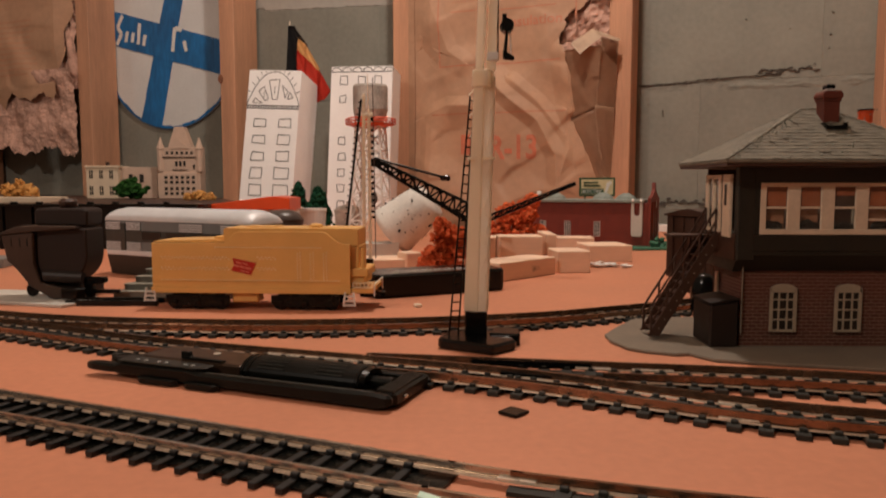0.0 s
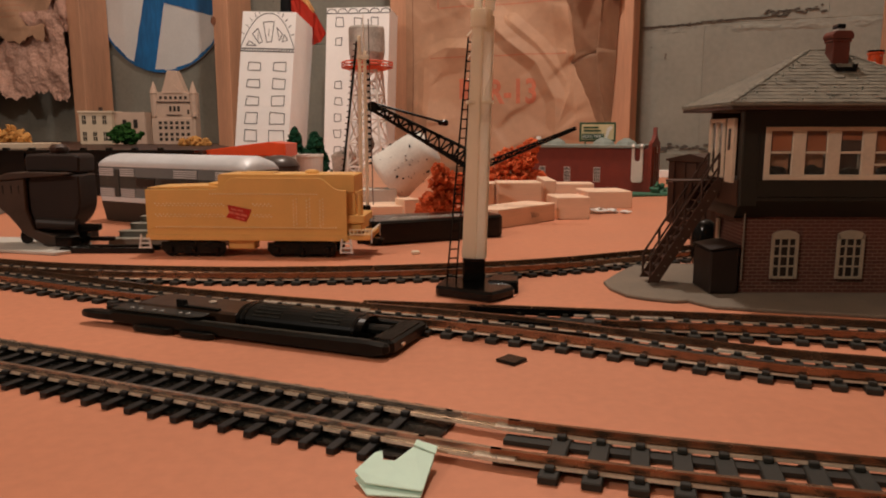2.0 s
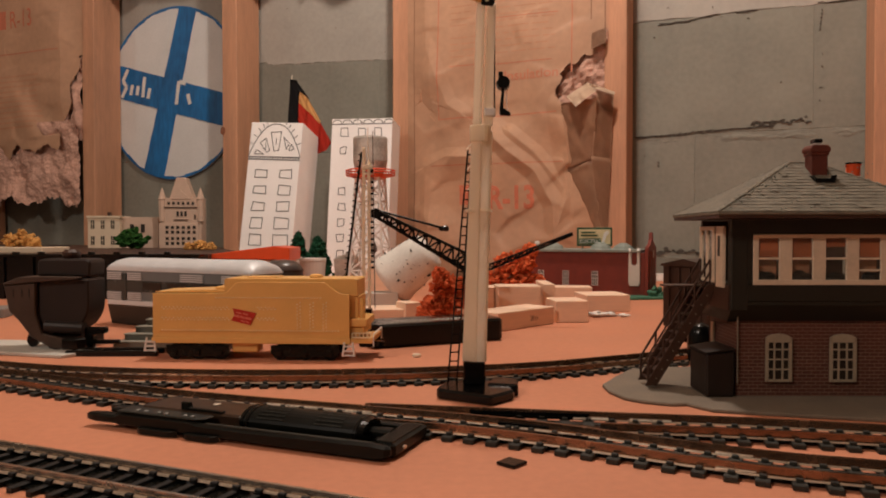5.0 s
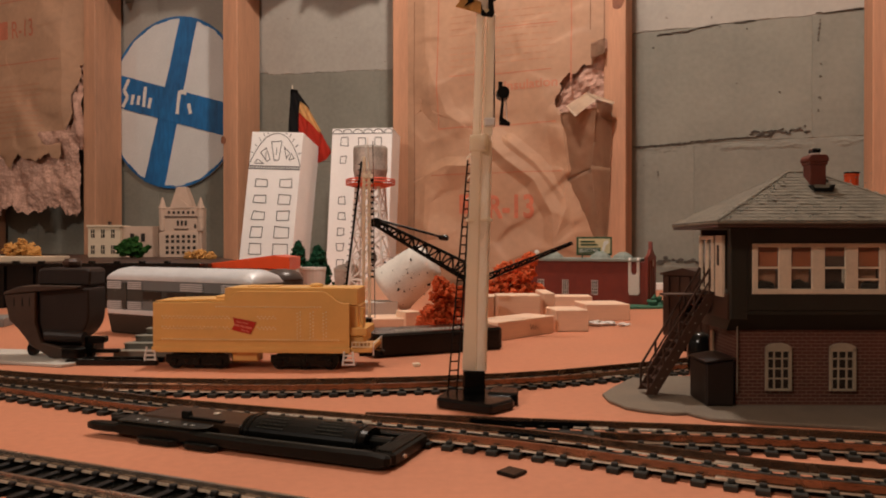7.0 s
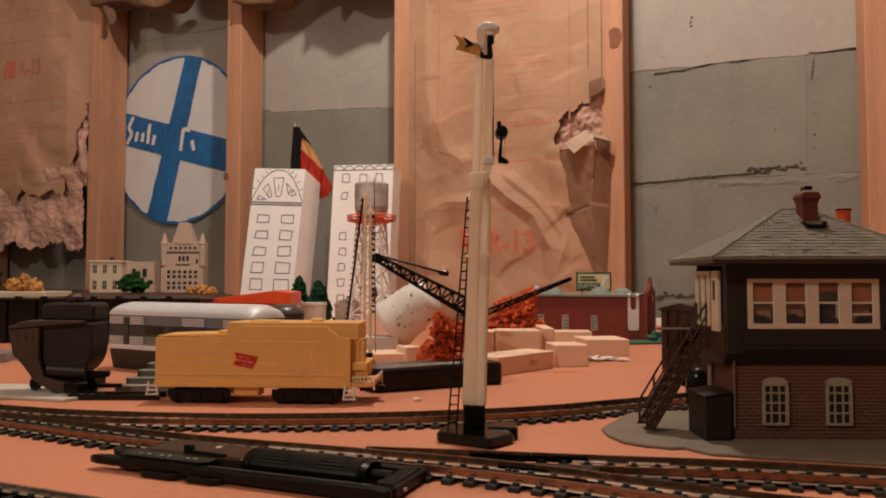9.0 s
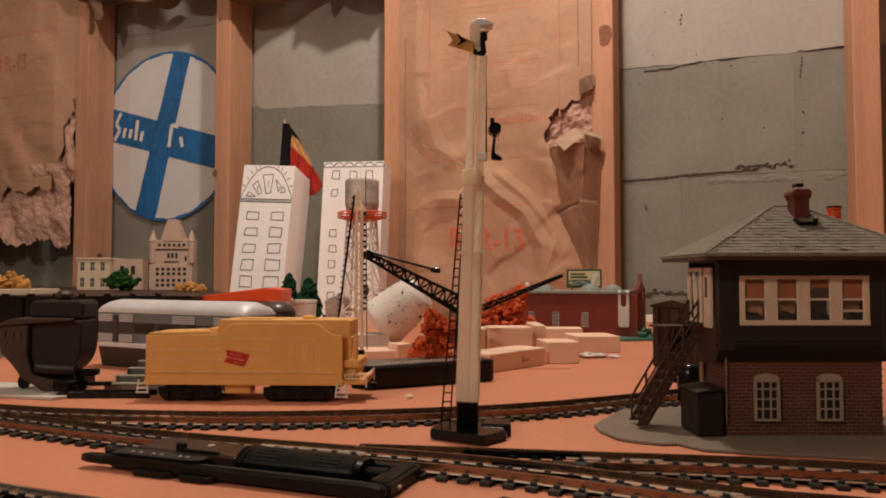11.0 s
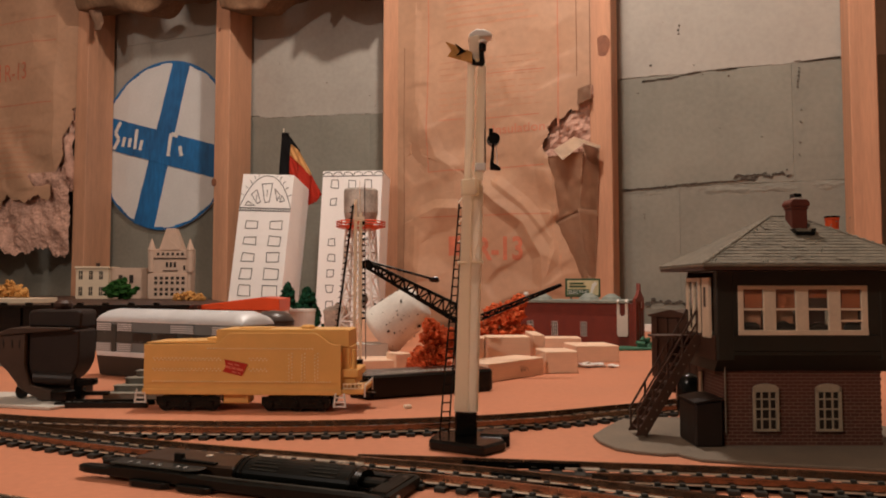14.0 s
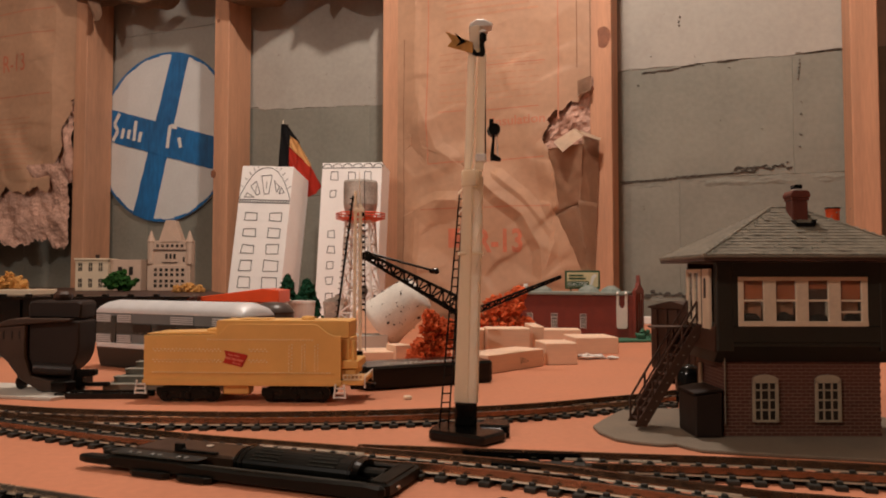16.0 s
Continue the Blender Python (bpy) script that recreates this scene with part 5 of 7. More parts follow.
for k, (x0, x1) in enumerate(((0.0077, 0.0169), (0.0227, 0.0319), (0.0377, 0.0469), (0.0526, 0.0622))):
    part("meeting_rail", box(x0, x1, -0.0060, -0.0052, 0.0632, 0.0641), SASH_CREAM, band)
    if k == 3:
        part("meeting_rail", box(x0, x1, -0.0060, -0.0052, 0.0580, 0.0588), SASH_CREAM, band)
    part("window_pane", box(x0, x1, -0.0055, -0.0053, 0.0538, 0.0732), GLASS, band).visible_shadow = False
    part("blind", box(x0 + 0.0002, x1 - 0.0002, -0.0052, -0.0050, 0.0642, 0.0733), BLIND if k != 2 else RUST_PL, band, "rust-red window blind")
    if k == 2:
        part("blind", box(x0 + 0.0002, x1 - 0.0002, -0.00525, -0.00515, 0.0690, 0.0733), BLIND, band, "rust-red window blind")
    # screen added behind the glass, its brown standing in for a lit interior
    part("room_screen", box(x0 + 0.0001, x1 - 0.0001, -0.0030, -0.0026, 0.0538, 0.0632), LIT_BROWN if k != 2 else RUST_PL, band, "brown screen standing in for the lit room")
    part("desk_shape", lump(((x0 + x1) / 2 + 0.001 * (k - 1), -0.0042, 0.0548), (0.0046, 0.0008, 0.0030), k + 8, 0.25, 2, 2.0), HOLE, band)
side_band = part("side_window", box(-0.0064, -0.0048, 0.0118, 0.0322, 0.0516, 0.0532, 0.0002), SASH_CREAM, tower, "cream side window with two panes")
part("side_head", box(-0.0062, -0.0048, 0.0118, 0.0322, 0.0766, 0.0785, 0.0002), SASH_CREAM, side_band)
for y0, y1 in ((0.0118, 0.0150), (0.0208, 0.0232), (0.0292, 0.0322)):
    part("side_mullion", box(-0.0062, -0.0048, y0, y1, 0.0532, 0.0766, 0.0002), SASH_CREAM, side_band)
part("side_pane", box(-0.0054, -0.0052, 0.0150, 0.0292, 0.0532, 0.0766), GLASS, side_band).visible_shadow = False
part("side_back", box(-0.0022, -0.0018, 0.0050, 0.0310, 0.0532, 0.0766), RUST_PL, side_band)
door = part("side_door", box(-0.0064, -0.0048, 0.0000, 0.0088, 0.0500, 0.0785, 0.0002), SASH_CREAM, tower, "cream side door with a narrow slit window")
part("door_slit", box(-0.0067, -0.0064, 0.0036, 0.0058, 0.0645, 0.0740), HOLE, door)
part("cream_trim", box(-0.0014, -0.0003, 0.0262, 0.0292, 0.0185, 0.0312, 0.0002), SASH_CREAM, tower, "cream corner trim under the side bay")
part("side_post", box(-0.0056, -0.0030, 0.0088, 0.0118, 0.0516, 0.0785), DARK_GREEN, tower)
part("side_panel", box(-0.0052, -0.0030, -0.0040, D + 0.004, 0.0400, 0.0516), BROWN_PL, tower)
part("soffit", box(-0.0140, W + 0.0140, -0.0165, D + 0.0140, 0.0818, 0.0830), BROWN_PL, tower)
part("fascia", box(-0.0146, W + 0.0146, -0.0171, D + 0.0146, 0.0832, 0.0846, 0.0003), SLATE, tower)
roof = bmesh.new()
ex0, ex1, ey0, ey1, ez = -0.0144, W + 0.0144, -0.0169, D + 0.0144, 0.0846
ry, rz = (ey0 + ey1) / 2, 0.1090
vs = [roof.verts.new(c) for c in ((ex0, ey0, ez), (ex1, ey0, ez), (ex1, ey1, ez), (ex0, ey1, ez), (ex0 + 0.0455, ry, rz), (ex1 - 0.0455, ry, rz))]
for f in ((0, 1, 5, 4), (1, 2, 5), (2, 3, 4, 5), (3, 0, 4), (3, 2, 1, 0)):
    roof.faces.new([vs[i] for i in f])
roof_ob = part("roof", roof, SLATE, tower, "hipped grey slate roof")
shingles = bmesh.new()
srng = random.Random(3)
rows_n = 16
for r in range(rows_n):
    t0, t1 = r / rows_n, (r + 1.25) / rows_n
    z0, z1 = ez + (rz - ez) * t0, ez + (rz - ez) * min(t1, 1)
    y0, y1 = ey0 + (ry - ey0) * t0, ey0 + (ry - ey0) * min(t1, 1)
    xa, xb = ex0 + 0.0455 * t0, ex1 - 0.0455 * t0
    x = xa + 0.001
    while x < xb - 0.001:
        w = min(srng.uniform(0.0020, 0.0034), xb - x)
        l = srng.uniform(0.00022, 0.00042) if srng.random() < 0.06 else srng.uniform(0.0, 0.00018)
        q = [shingles.verts.new(c) for c in ((x, y0 - l, z0 + 0.00016 + l), (x + w - 0.00008, y0 - l, z0 + 0.00016 + l), (x + w - 0.00008, y1, z1 + 0.00006), (x, y1, z1 + 0.00006))]
        e = [shingles.verts.new((v.co.x, v.co.y, v.co.z - 0.00016)) for v in q[:2]]
        shingles.faces.new(q)
        shingles.faces.new((q[1], q[0], e[0], e[1]))
        x += w
    ya, yb = ey0 + (ry - ey0) * t0, ey1 - (ey1 - ry) * t0
    x0, x1 = ex0 + 0.0455 * t0, ex0 + 0.0455 * min(t1, 1)
    y = ya + 0.001
    while y < yb - 0.001:
        w = min(srng.uniform(0.0020, 0.0034), yb - y)
        q = [shingles.verts.new(c) for c in ((x0 - 0.0002, y, z0 + 0.00025), (x0 - 0.0002, y + w - 0.0002, z0 + 0.0004), (x1, y + w - 0.0002, z1 + 0.0001), (x1, y, z1 + 0.0001))]
        shingles.faces.new(q)
        y += w
tagged(part("shingles", shingles, SLATE, roof_ob), "small overlapping slates", kind="stuff")
for p, q in (((ex0, ey0, ez), (ex0 + 0.0455, ry, rz)), ((ex0, ey1, ez), (ex0 + 0.0455, ry, rz)), ((ex1, ey0, ez), (ex1 - 0.0455, ry, rz)), ((ex0 + 0.0455, ry, rz), (ex1 - 0.0455, ry, rz))):
    part("ridge_cap", rod(p, q, 0.0006, n=6), SLATE, roof_ob)
# pale lumps stand in for glinting specks on the slates
chips = bmesh.new()
for k in range(70):
    u, v = srng.random(), srng.uniform(0.05, 0.95)
    x, y, z = ex0 + 0.0455 * u + (0.05 if v > 0.5 else 0.012) * v, ey0 + (ry - ey0) * u, ez + (rz - ez) * u
    lump((x, y - 0.0002, z + 0.0003), (0.0004, 0.0003, 0.0003), k, 0.4, 1, 2.0, chips)
tagged(part("chips", chips, GREEN_ROOF, roof_ob), "scattered pale specks standing in for glints", kind="stuff")
chimney = part("chimney", box(0.0371, 0.0446, 0.0066, 0.0136, 0.0935, 0.1150, 0.0003), CHIM_RED, tower, "dark red brick chimney")
part("chimney_crown", box(0.0366, 0.0451, 0.0061, 0.0141, 0.1130, 0.1142, 0.0002), CHIM_RED, chimney)
part("chimney_crown", prism([(0.0366, 0.1142), (0.0361, 0.1150), (0.0361, 0.1162), (0.0374, 0.1178), (0.0443, 0.1178), (0.0456, 0.1162), (0.0456, 0.1150), (0.0451, 0.1142)], 0.0056, 0.0146, bevel=0.0003), CHIM_RED, chimney)
part("chimney_pot", box(0.0389, 0.0427, 0.0075, 0.0125, 0.1188, 0.1208, 0.0004), BLACK_PL, chimney)
part("pot_collar", box(0.0393, 0.0423, 0.0079, 0.0121, 0.1178, 0.1189), PAPER_GREY, chimney)
part("flashing", prism([(0.0356, 0.1032), (0.0368, 0.1000), (0.0450, 0.1000), (0.0460, 0.1034), (0.0449, 0.1018), (0.0368, 0.1018)], 0.0010, 0.0150), BLACK_PL, chimney)
chimney.location.z = -0.0014
pot = part("stove_pipe", lathe([(0.0032, 0), (0.0032, 0.0188), (0.0036, 0.0190), (0.0036, 0.0200)], 12), ORANGE_RED, tower, "bright orange-red flue", m=pose(0.0690, 0.030, 0.0895))
part("flue_cap", lathe([(0.0037, 0), (0.0037, 0.0008)], 12), BLACK_PL, pot, m=pose(0, 0, 0.0200))
# thin strip stands in for the bright edge of the brick corner
part("downpipe", rod((0.0004, -0.0010, 0.006), (0.0004, -0.0010, 0.0380), 0.0004, n=6), SLAB, tower)

# outside stair of the tower
stair = part("staircase", box(-0.0270, -0.0045, 0.0170, 0.0290, 0.0490, 0.0500), BROWN_PL, tower, "brown outside staircase with handrails")
A, Bv = Vector((-0.0345, 0.0, 0.0015)), Vector((-0.0050, 0.0, 0.0505))
for y in (0.0150, 0.0290):
    st = bmesh.new()
    prism([(A.x - 0.0030, A.z), (A.x + 0.0025, A.z), (Bv.x + 0.0025, Bv.z), (Bv.x - 0.0030, Bv.z)], y, y + 0.0012, st)
    part("stringer", st, BROWN_PL, stair)
    rl = bmesh.new()
    rod((A.x - 0.0015, y + 0.0006, A.z + 0.012), (Bv.x - 0.0015, y + 0.0006, Bv.z + 0.012), 0.0006, n=6, bm=rl)
    rod((A.x - 0.0015, y + 0.0006, A.z + 0.006), (Bv.x - 0.0015, y + 0.0006, Bv.z + 0.006), 0.0005, n=6, bm=rl)
    for k in range(5):
        p = A + (Bv - A) * (k / 4)
        rod((p.x - 0.0015, y + 0.0006, p.z), (p.x - 0.0015, y + 0.0006, p.z + 0.012), 0.0006, n=6, bm=rl)
    part("handrail", rl, BROWN_PL, stair)
for k in range(11):
    p = A + (Bv - A) * ((k + 0.5) / 11)
    part("tread", box(p.x - 0.0024, p.x + 0.0024, 0.0160, 0.0292, p.z, p.z + 0.0008), BROWN_PL, stair)
for k in range(10):
    p = A + (Bv - A) * ((k + 0.8) / 11)
    part("bolt", rod((p.x, 0.0144, p.z), (p.x, 0.0150, p.z), 0.0004, n=6), SLAB, stair)

solo("base_plate", prism([(-0.0560, 0.012), (-0.0515, -0.003), (-0.0440, -0.0095), (-0.0330, -0.0145), (-0.0265, -0.0135), (-0.0240, -0.0185), (-0.0190, -0.0250), (-0.0080, -0.0280), (0.002, -0.0310), (0.030, -0.0370), (0.095, -0.0540), (0.112, -0.040), (0.112, 0.000), (0.100, 0.075), (-0.028, 0.075), (-0.0460, 0.045), (-0.0560, 0.026)], -0.0, 0.0016, axis="z", bevel=0.0004), SLAB, pose(0.1360, 0.3330, 0, 0, 0, -1.0), "thin grey ground plate under the signal tower", "base plate")
tower.location.z = 0.0017
bin_ = thing("coal_bin", pose(0.1290, 0.3405, 0.0017), "dark brown plastic coal bin against the brick tower", "bin")
part("bin_body", prism([(-0.0074, 0), (0.0056, 0), (0.0056, 0.0214), (-0.0074, 0.0196)], -0.010, 0.012, bevel=0.0008), CAB_DARK, bin_)
part("bin_lid", prism([(-0.0079, 0.0197), (0.0059, 0.0216), (0.0059, 0.0224), (0.0010, 0.0222), (-0.0079, 0.0206)], -0.0106, 0.0124, bevel=0.0003), CAB_DARK, bin_)

# ---- black plastic locomotive underframe lying in front of the main line ----
frame_m = pose(-0.0730, 0.2800, 0, 0, 0, -21.5)
under = thing("locomotive_underframe", frame_m @ Matrix.Diagonal((1, 1, 0.55, 1)), "black plastic model locomotive underframe lying between the tracks", "model train")
beam = part("side_beam", prism([(-0.052, 0.0030), (0.062, 0.0004), (0.067, 0.003), (0.067, 0.0098), (0.060, 0.0110), (0.010, 0.0100), (-0.012, 0.0106), (-0.016, 0.0122), (-0.050, 0.0122), (-0.055, 0.009)], -0.0180, -0.0138, bevel=0.0016), UNDER_BLACK, under)
part("top_plate", prism([(-0.0515, -0.0172), (-0.0140, -0.0172), (-0.0100, -0.0150), (-0.0100, -0.0100), (-0.0515, -0.0090)], 0.0123, 0.0136, axis="z", bevel=0.0005), UNDER_SHEEN, beam, "greenish top plate, top sheen put into its colour")
part("top_edge", prism([(-0.0100, -0.0166), (0.0590, -0.0166), (0.0600, -0.0146), (-0.0100, -0.0146)], 0.0098, 0.0110, axis="z", bevel=0.0004), UNDER_SHEEN, beam, "greenish top edge, top sheen put into its colour")
part("side_beam", prism([(-0.055, 0.0012), (0.062, 0.0004), (0.066, 0.003), (0.066, 0.0090), (-0.050, 0.0100), (-0.056, 0.008)], 0.0120, 0.0160, bevel=0.0008), UNDER_BLACK, under)
part("end_beam", box(0.0600, 0.0672, -0.0137, 0.0160, 0.0010, 0.0100, 0.0014), UNDER_BLACK, under)
part("end_beam", box(-0.0560, -0.0500, -0.0137, 0.0150, 0.0020, 0.0100, 0.0012), UNDER_BLACK, under)
part("floor_pan", box(-0.0499, 0.0599, -0.0137, 0.0119, 0.0016, 0.0036), UNDER_BLACK, under)
part("weight_box", box(-0.0480, 0.0010, -0.0085, 0.0110, 0.0036, 0.0140, 0.0012), CAB_BROWN, under, "dark brown weight")
part("clip", prism([(-0.0280, 0.0140), (-0.0080, 0.0140), (-0.0080, 0.0156), (-0.0235, 0.0160), (-0.0240, 0.0196), (-0.0280, 0.0196)], -0.0080, -0.0058, bevel=0.0004), UNDER_BLACK, under)
for x, y in ((-0.0200, 0.004), (0.0000, -0.003)):
    part("contact", lathe([(0.0016, 0), (0.0016, 0.0005), (0.0008, 0.0009)], 10), JOINER, under, "small bright contact", m=pose(x, y, 0.0141))
motor = part("motor_barrel", rod((0.0005, 0.0000, 0.0100), (0.0500, 0.0000, 0.0100), 0.0085, n=26), UNDER_BLACK, under, "ribbed black motor barrel")
for k in range(5):
    a = math.radians(28 + k * 15)
    for x0, x1 in ((0.0075, 0.0190), (0.0320, 0.0435)):
        part("rib", rod((x0, -0.0086 * math.cos(a), 0.0100 + 0.0086 * math.sin(a)), (x1, -0.0086 * math.cos(a), 0.0100 + 0.0086 * math.sin(a)), 0.00042, n=5), UNDER_SHEEN, motor)
for x0 in (0.0005, 0.0030, 0.0486):
    part("motor_band", rod((x0, 0, 0.0100), (x0 + 0.0012, 0, 0.0100), 0.0089, n=26), BLACK_PL, motor)
part("motor_cap", rod((0.0500, 0, 0.0100), (0.0520, 0, 0.0100), 0.0084, 0.0072, n=26), BLACK_PL, motor)
part("shaft", rod((0.0520, 0, 0.0095), (0.0602, 0, 0.0095), 0.0030, n=10), UNDER_BLACK, under)
for k in range(6):
    part("tooth", box(0.0600 + k * 0.0011, 0.0605 + k * 0.0011, -0.0130, 0.0120, 0.0098, 0.0112), UNDER_SHEEN, under)
part("coupler_bar", prism([(-0.0560, -0.004), (-0.0560, 0.004), (-0.0640, 0.005), (-0.0690, 0.001), (-0.0680, -0.0045), (-0.0640, -0.0025)], 0.0030, 0.0070, axis="z", bevel=0.0008), UNDER_BLACK, under)
part("coupler_hook", prism([(-0.0500, -0.0178), (-0.0520, -0.0130), (-0.0600, -0.0120), (-0.0650, -0.0130), (-0.0680, -0.0165), (-0.0640, -0.0182), (-0.0560, -0.0185)], 0.0040, 0.0100, axis="z", bevel=0.0012), UNDER_BLACK, under)
for x in (-0.043, -0.039, -0.0325, -0.029, -0.020, -0.0165):
    part("screw_head", lathe([(0.0010, 0), (0.0010, 0.0006), (0.0005, 0.0010)], 8), GREY_PL, under, m=pose(x, -0.0145, 0.0135))
for x0, x1 in ((-0.0400, -0.0200), (-0.0180, -0.0010)):
    part("step_lug", prism([(x0, -0.0184), (x1, -0.0184), (x1 - 0.003, -0.0204), (x0 + 0.003, -0.0204)], 0.0004, 0.0046, axis="z", bevel=0.0004), UNDER_BLACK, under)
part("end_screw", rod((0.0671, -0.006, 0.0050), (0.0679, -0.006, 0.0050), 0.0012, n=10), JOINER, under)

solo("plastic_diamond", prism([(-0.0052, -0.0008), (-0.0004, 0.0046), (0.0054, 0.0000), (0.0004, -0.0058)], 0, 0.0012, axis="z", bevel=0.0003), BLACK_PL, pose(0.0236, 0.2392, 0), "small black plastic diamond lying on the table", "plastic scrap")
solo("clear_stud", box(-0.0022, 0.0022, -0.002, 0.002, 0, 0.0022, 0.0004), CREAM, pose(-0.0155, 0.4490, 0, 0, 0, 20), "tiny pale plastic cube on the table", "plastic scrap")

# folded scrap of pale green paper against the near rail
folded = thing("folded_paper", pose(-0.0090, 0.1570, 0), "folded scrap of pale green paper leaning on the near rail", "paper")


def leaf(pts, rise, lift, material=PAPER_GREEN):
    """One stiff paper leaf, its far edge raised."""
    bm = prism(pts, 0, 0.0004, axis="z", bevel=0.0001)
    for v in bm.verts:
        v.co.z += lift + rise * (v.co.y + 0.008) / 0.016 + 0.0003 * math.sin(v.co.x * 400)
    return part("paper_leaf", bm, material, folded)


leaf([(-0.0086, -0.0020), (-0.0056, -0.0070), (0.0056, -0.0086), (0.0080, 0.0040), (-0.0040, 0.0050)], 0.0026, 0.0002)
leaf([(-0.0088, -0.0012), (-0.0062, -0.0048), (0.0060, -0.0080), (0.0084, 0.0046), (0.0036, 0.0070), (-0.0004, 0.0024), (-0.0030, 0.0032), (-0.0034, 0.0064), (-0.0050, 0.0058)], 0.0030, 0.0012)
leaf([(0.0036, 0.0068), (0.0042, 0.0088), (0.0090, 0.0070), (0.0086, 0.0042)], 0.0030, 0.0017)

barrel = thing("black_barrel", pose(0.1465, 0.4080, 0.0017), "small black plastic barrel behind the tower stairs", "barrel")
part("barrel_body", lathe([(0.0058, 0), (0.0070, 0.005), (0.0074, 0.013), (0.0068, 0.019), (0.0054, 0.0226), (0.0030, 0.0244), (0.0008, 0.0248)], 22), BLACK_PL, barrel, smooth=True)
part("barrel_hoop", lathe([(0.0075, 0.0085), (0.0076, 0.0095)], 22), BLACK_PL, barrel)


# ---- middle of the table ----
def plain_box(name, m, lx, ly, lz, material, label, category, group="", bevel=0.0006):
    """A sawn block, origin at the middle of its front foot edge's left end."""
    return solo(name, box(0, lx, 0, ly, 0, lz, bevel), material, m, label, category, group)


remote = thing("black_controller", pose(-0.0440, 0.4800, 0, 0, 0, 25), "flat black plastic controller box with small pale markings on the table", "controller")
part("case", prism([(0.002, 0.0), (0.096, 0.0), (0.099, 0.004), (0.099, 0.034), (0.096, 0.038), (0.002, 0.038), (-0.001, 0.034), (-0.001, 0.004)], 0.0, 0.0160, axis="z", bevel=0.0016), BLACK_PL, remote)
mrng = random.Random(9)
for r in range(3):
    x = 0.014 + 0.003 * r
    while x < 0.072:
        w = mrng.uniform(0.001, 0.004)
        part("printed_bar", box(x, x + w, 0.0075 + r * 0.0045, 0.0092 + r * 0.0045, 0.0160, 0.01615), PAPER_GREY, remote)
        x += w + 0.0012

GB = "wooden blocks heap"
LB = "sawn unpainted pine block lying in a loose heap"
wb = thing("wooden_block", pose(0.0440, 0.5640, 0, 0, 0, 46), "long raw pine block with a small pencilled scribble", "wooden block", GB)
part("block_body", box(0, 0.0750, 0, 0.030, 0, 0.0150, 0.0006), WOOD, wb)
for p, q in (((0.0420, 0.0100), (0.0432, 0.0050)), ((0.0432, 0.0050), (0.0452, 0.0096)), ((0.0452, 0.0096), (0.0462, 0.0052)), ((0.0490, 0.0088), (0.0478, 0.0058)), ((0.0478, 0.0058), (0.0500, 0.0054)), ((0.0510, 0.0080), (0.0522, 0.0056))):
    part("scribble_line", rod((p[0], 0, p[1]), (q[0], 0, q[1]), 0.00022, n=4), BROWN_PL, wb)
plain_box("wooden_block", pose(0.0985, 0.6235, 0, 0, 0, 6), 0.0290, 0.036, 0.0190, WOOD, LB, "wooden block", GB)
plain_box("wooden_block", pose(0.0520, 0.6700, 0, 0, 0, 3), 0.0400, 0.030, 0.0285, WOOD, "thick raw pine block standing behind the long one", "wooden block", GB)
plain_box("wooden_block", pose(0.0200, 0.6900, 0, 0, 0, -8), 0.0300, 0.030, 0.0265, WOOD, LB, "wooden block", GB)
plain_box("wooden_block", pose(0.0970, 0.6900, 0, 0, 0, 0), 0.0110, 0.060, 0.0290, WOOD, LB, "wooden block", GB)
plain_box("wooden_block", pose(0.1430, 0.7130, 0, 0, 0, 5), 0.0440, 0.046, 0.0165, WOOD, LB, "wooden block", GB)
plain_box("wooden_block", pose(0.1200, 0.7900, 0, 0, 0, -4), 0.0440, 0.030, 0.0190, WOOD, LB, "wooden block", GB)
plain_box("wooden_block", pose(-0.0700, 0.6560, 0, 0, 0, 12), 0.0420, 0.040, 0.0080, WOOD, "thin raw pine board lying flat beside the pot", "wooden block", GB)
plain_box("wooden_block", pose(-0.0330, 0.6600, 0, 0, 0, 30), 0.0150, 0.020, 0.0140, WOOD, LB, "wooden block", GB)
plain_box("concrete_slab", pose(-0.0820, 0.7600, 0, 0, 0, 5), 0.0360, 0.030, 0.0150, PAPER_GREY, "small pale grey block beside the tipped pot", "block")
arch = prism([(-0.030, 0)] + [(-0.030 + 0.060 * k / 12, 0.012 + 0.034 * math.sin(math.pi * k / 12) ** 0.7) for k in range(13)] + [(0.030, 0)], 0, 0.03, bevel=0.0006)
solo("curved_block", arch, WOOD, pose(-0.0720, 0.86, 0), "rounded raw wood piece behind the tipped pot", "wooden block", GB)
scrap = bmesh.new()
for k, (x, y, s) in enumerate(((0, 0, 1.0), (0.012, 0.002, 0.8), (0.024, -0.002, 0.6))):
    lump((x, y, 0.0028 * s), (0.009 * s, 0.005 * s, 0.0026 * s), k + 1, 0.4, 2, 2.2, scrap)
solo("plaster_scrap", scrap, WHITE_PL, pose(0.1440, 0.6700, 0), "small white plaster scraps beside the wooden blocks", "scrap")

# tipped speckled pot
pot_t = thing("tipped_pot", look((-0.0567, 0.790, 0.0246), (-0.0067, 0.780, 0.0656)) @ pose(0, 0, 0, 180, 0, 0) @ Matrix.Diagonal((0.95, 0.95, 1.0, 1)), "white speckled plaster pot tipped on its rim", "pot")
body = bmesh.new()
prof = [(0.0265, 0.0), (0.0295, 0.0004), (0.0300, 0.0060), (0.0285, 0.0120), (0.0265, 0.0350), (0.0235, 0.0520), (0.0200, 0.0570), (0.0, 0.0580)]
n = 40
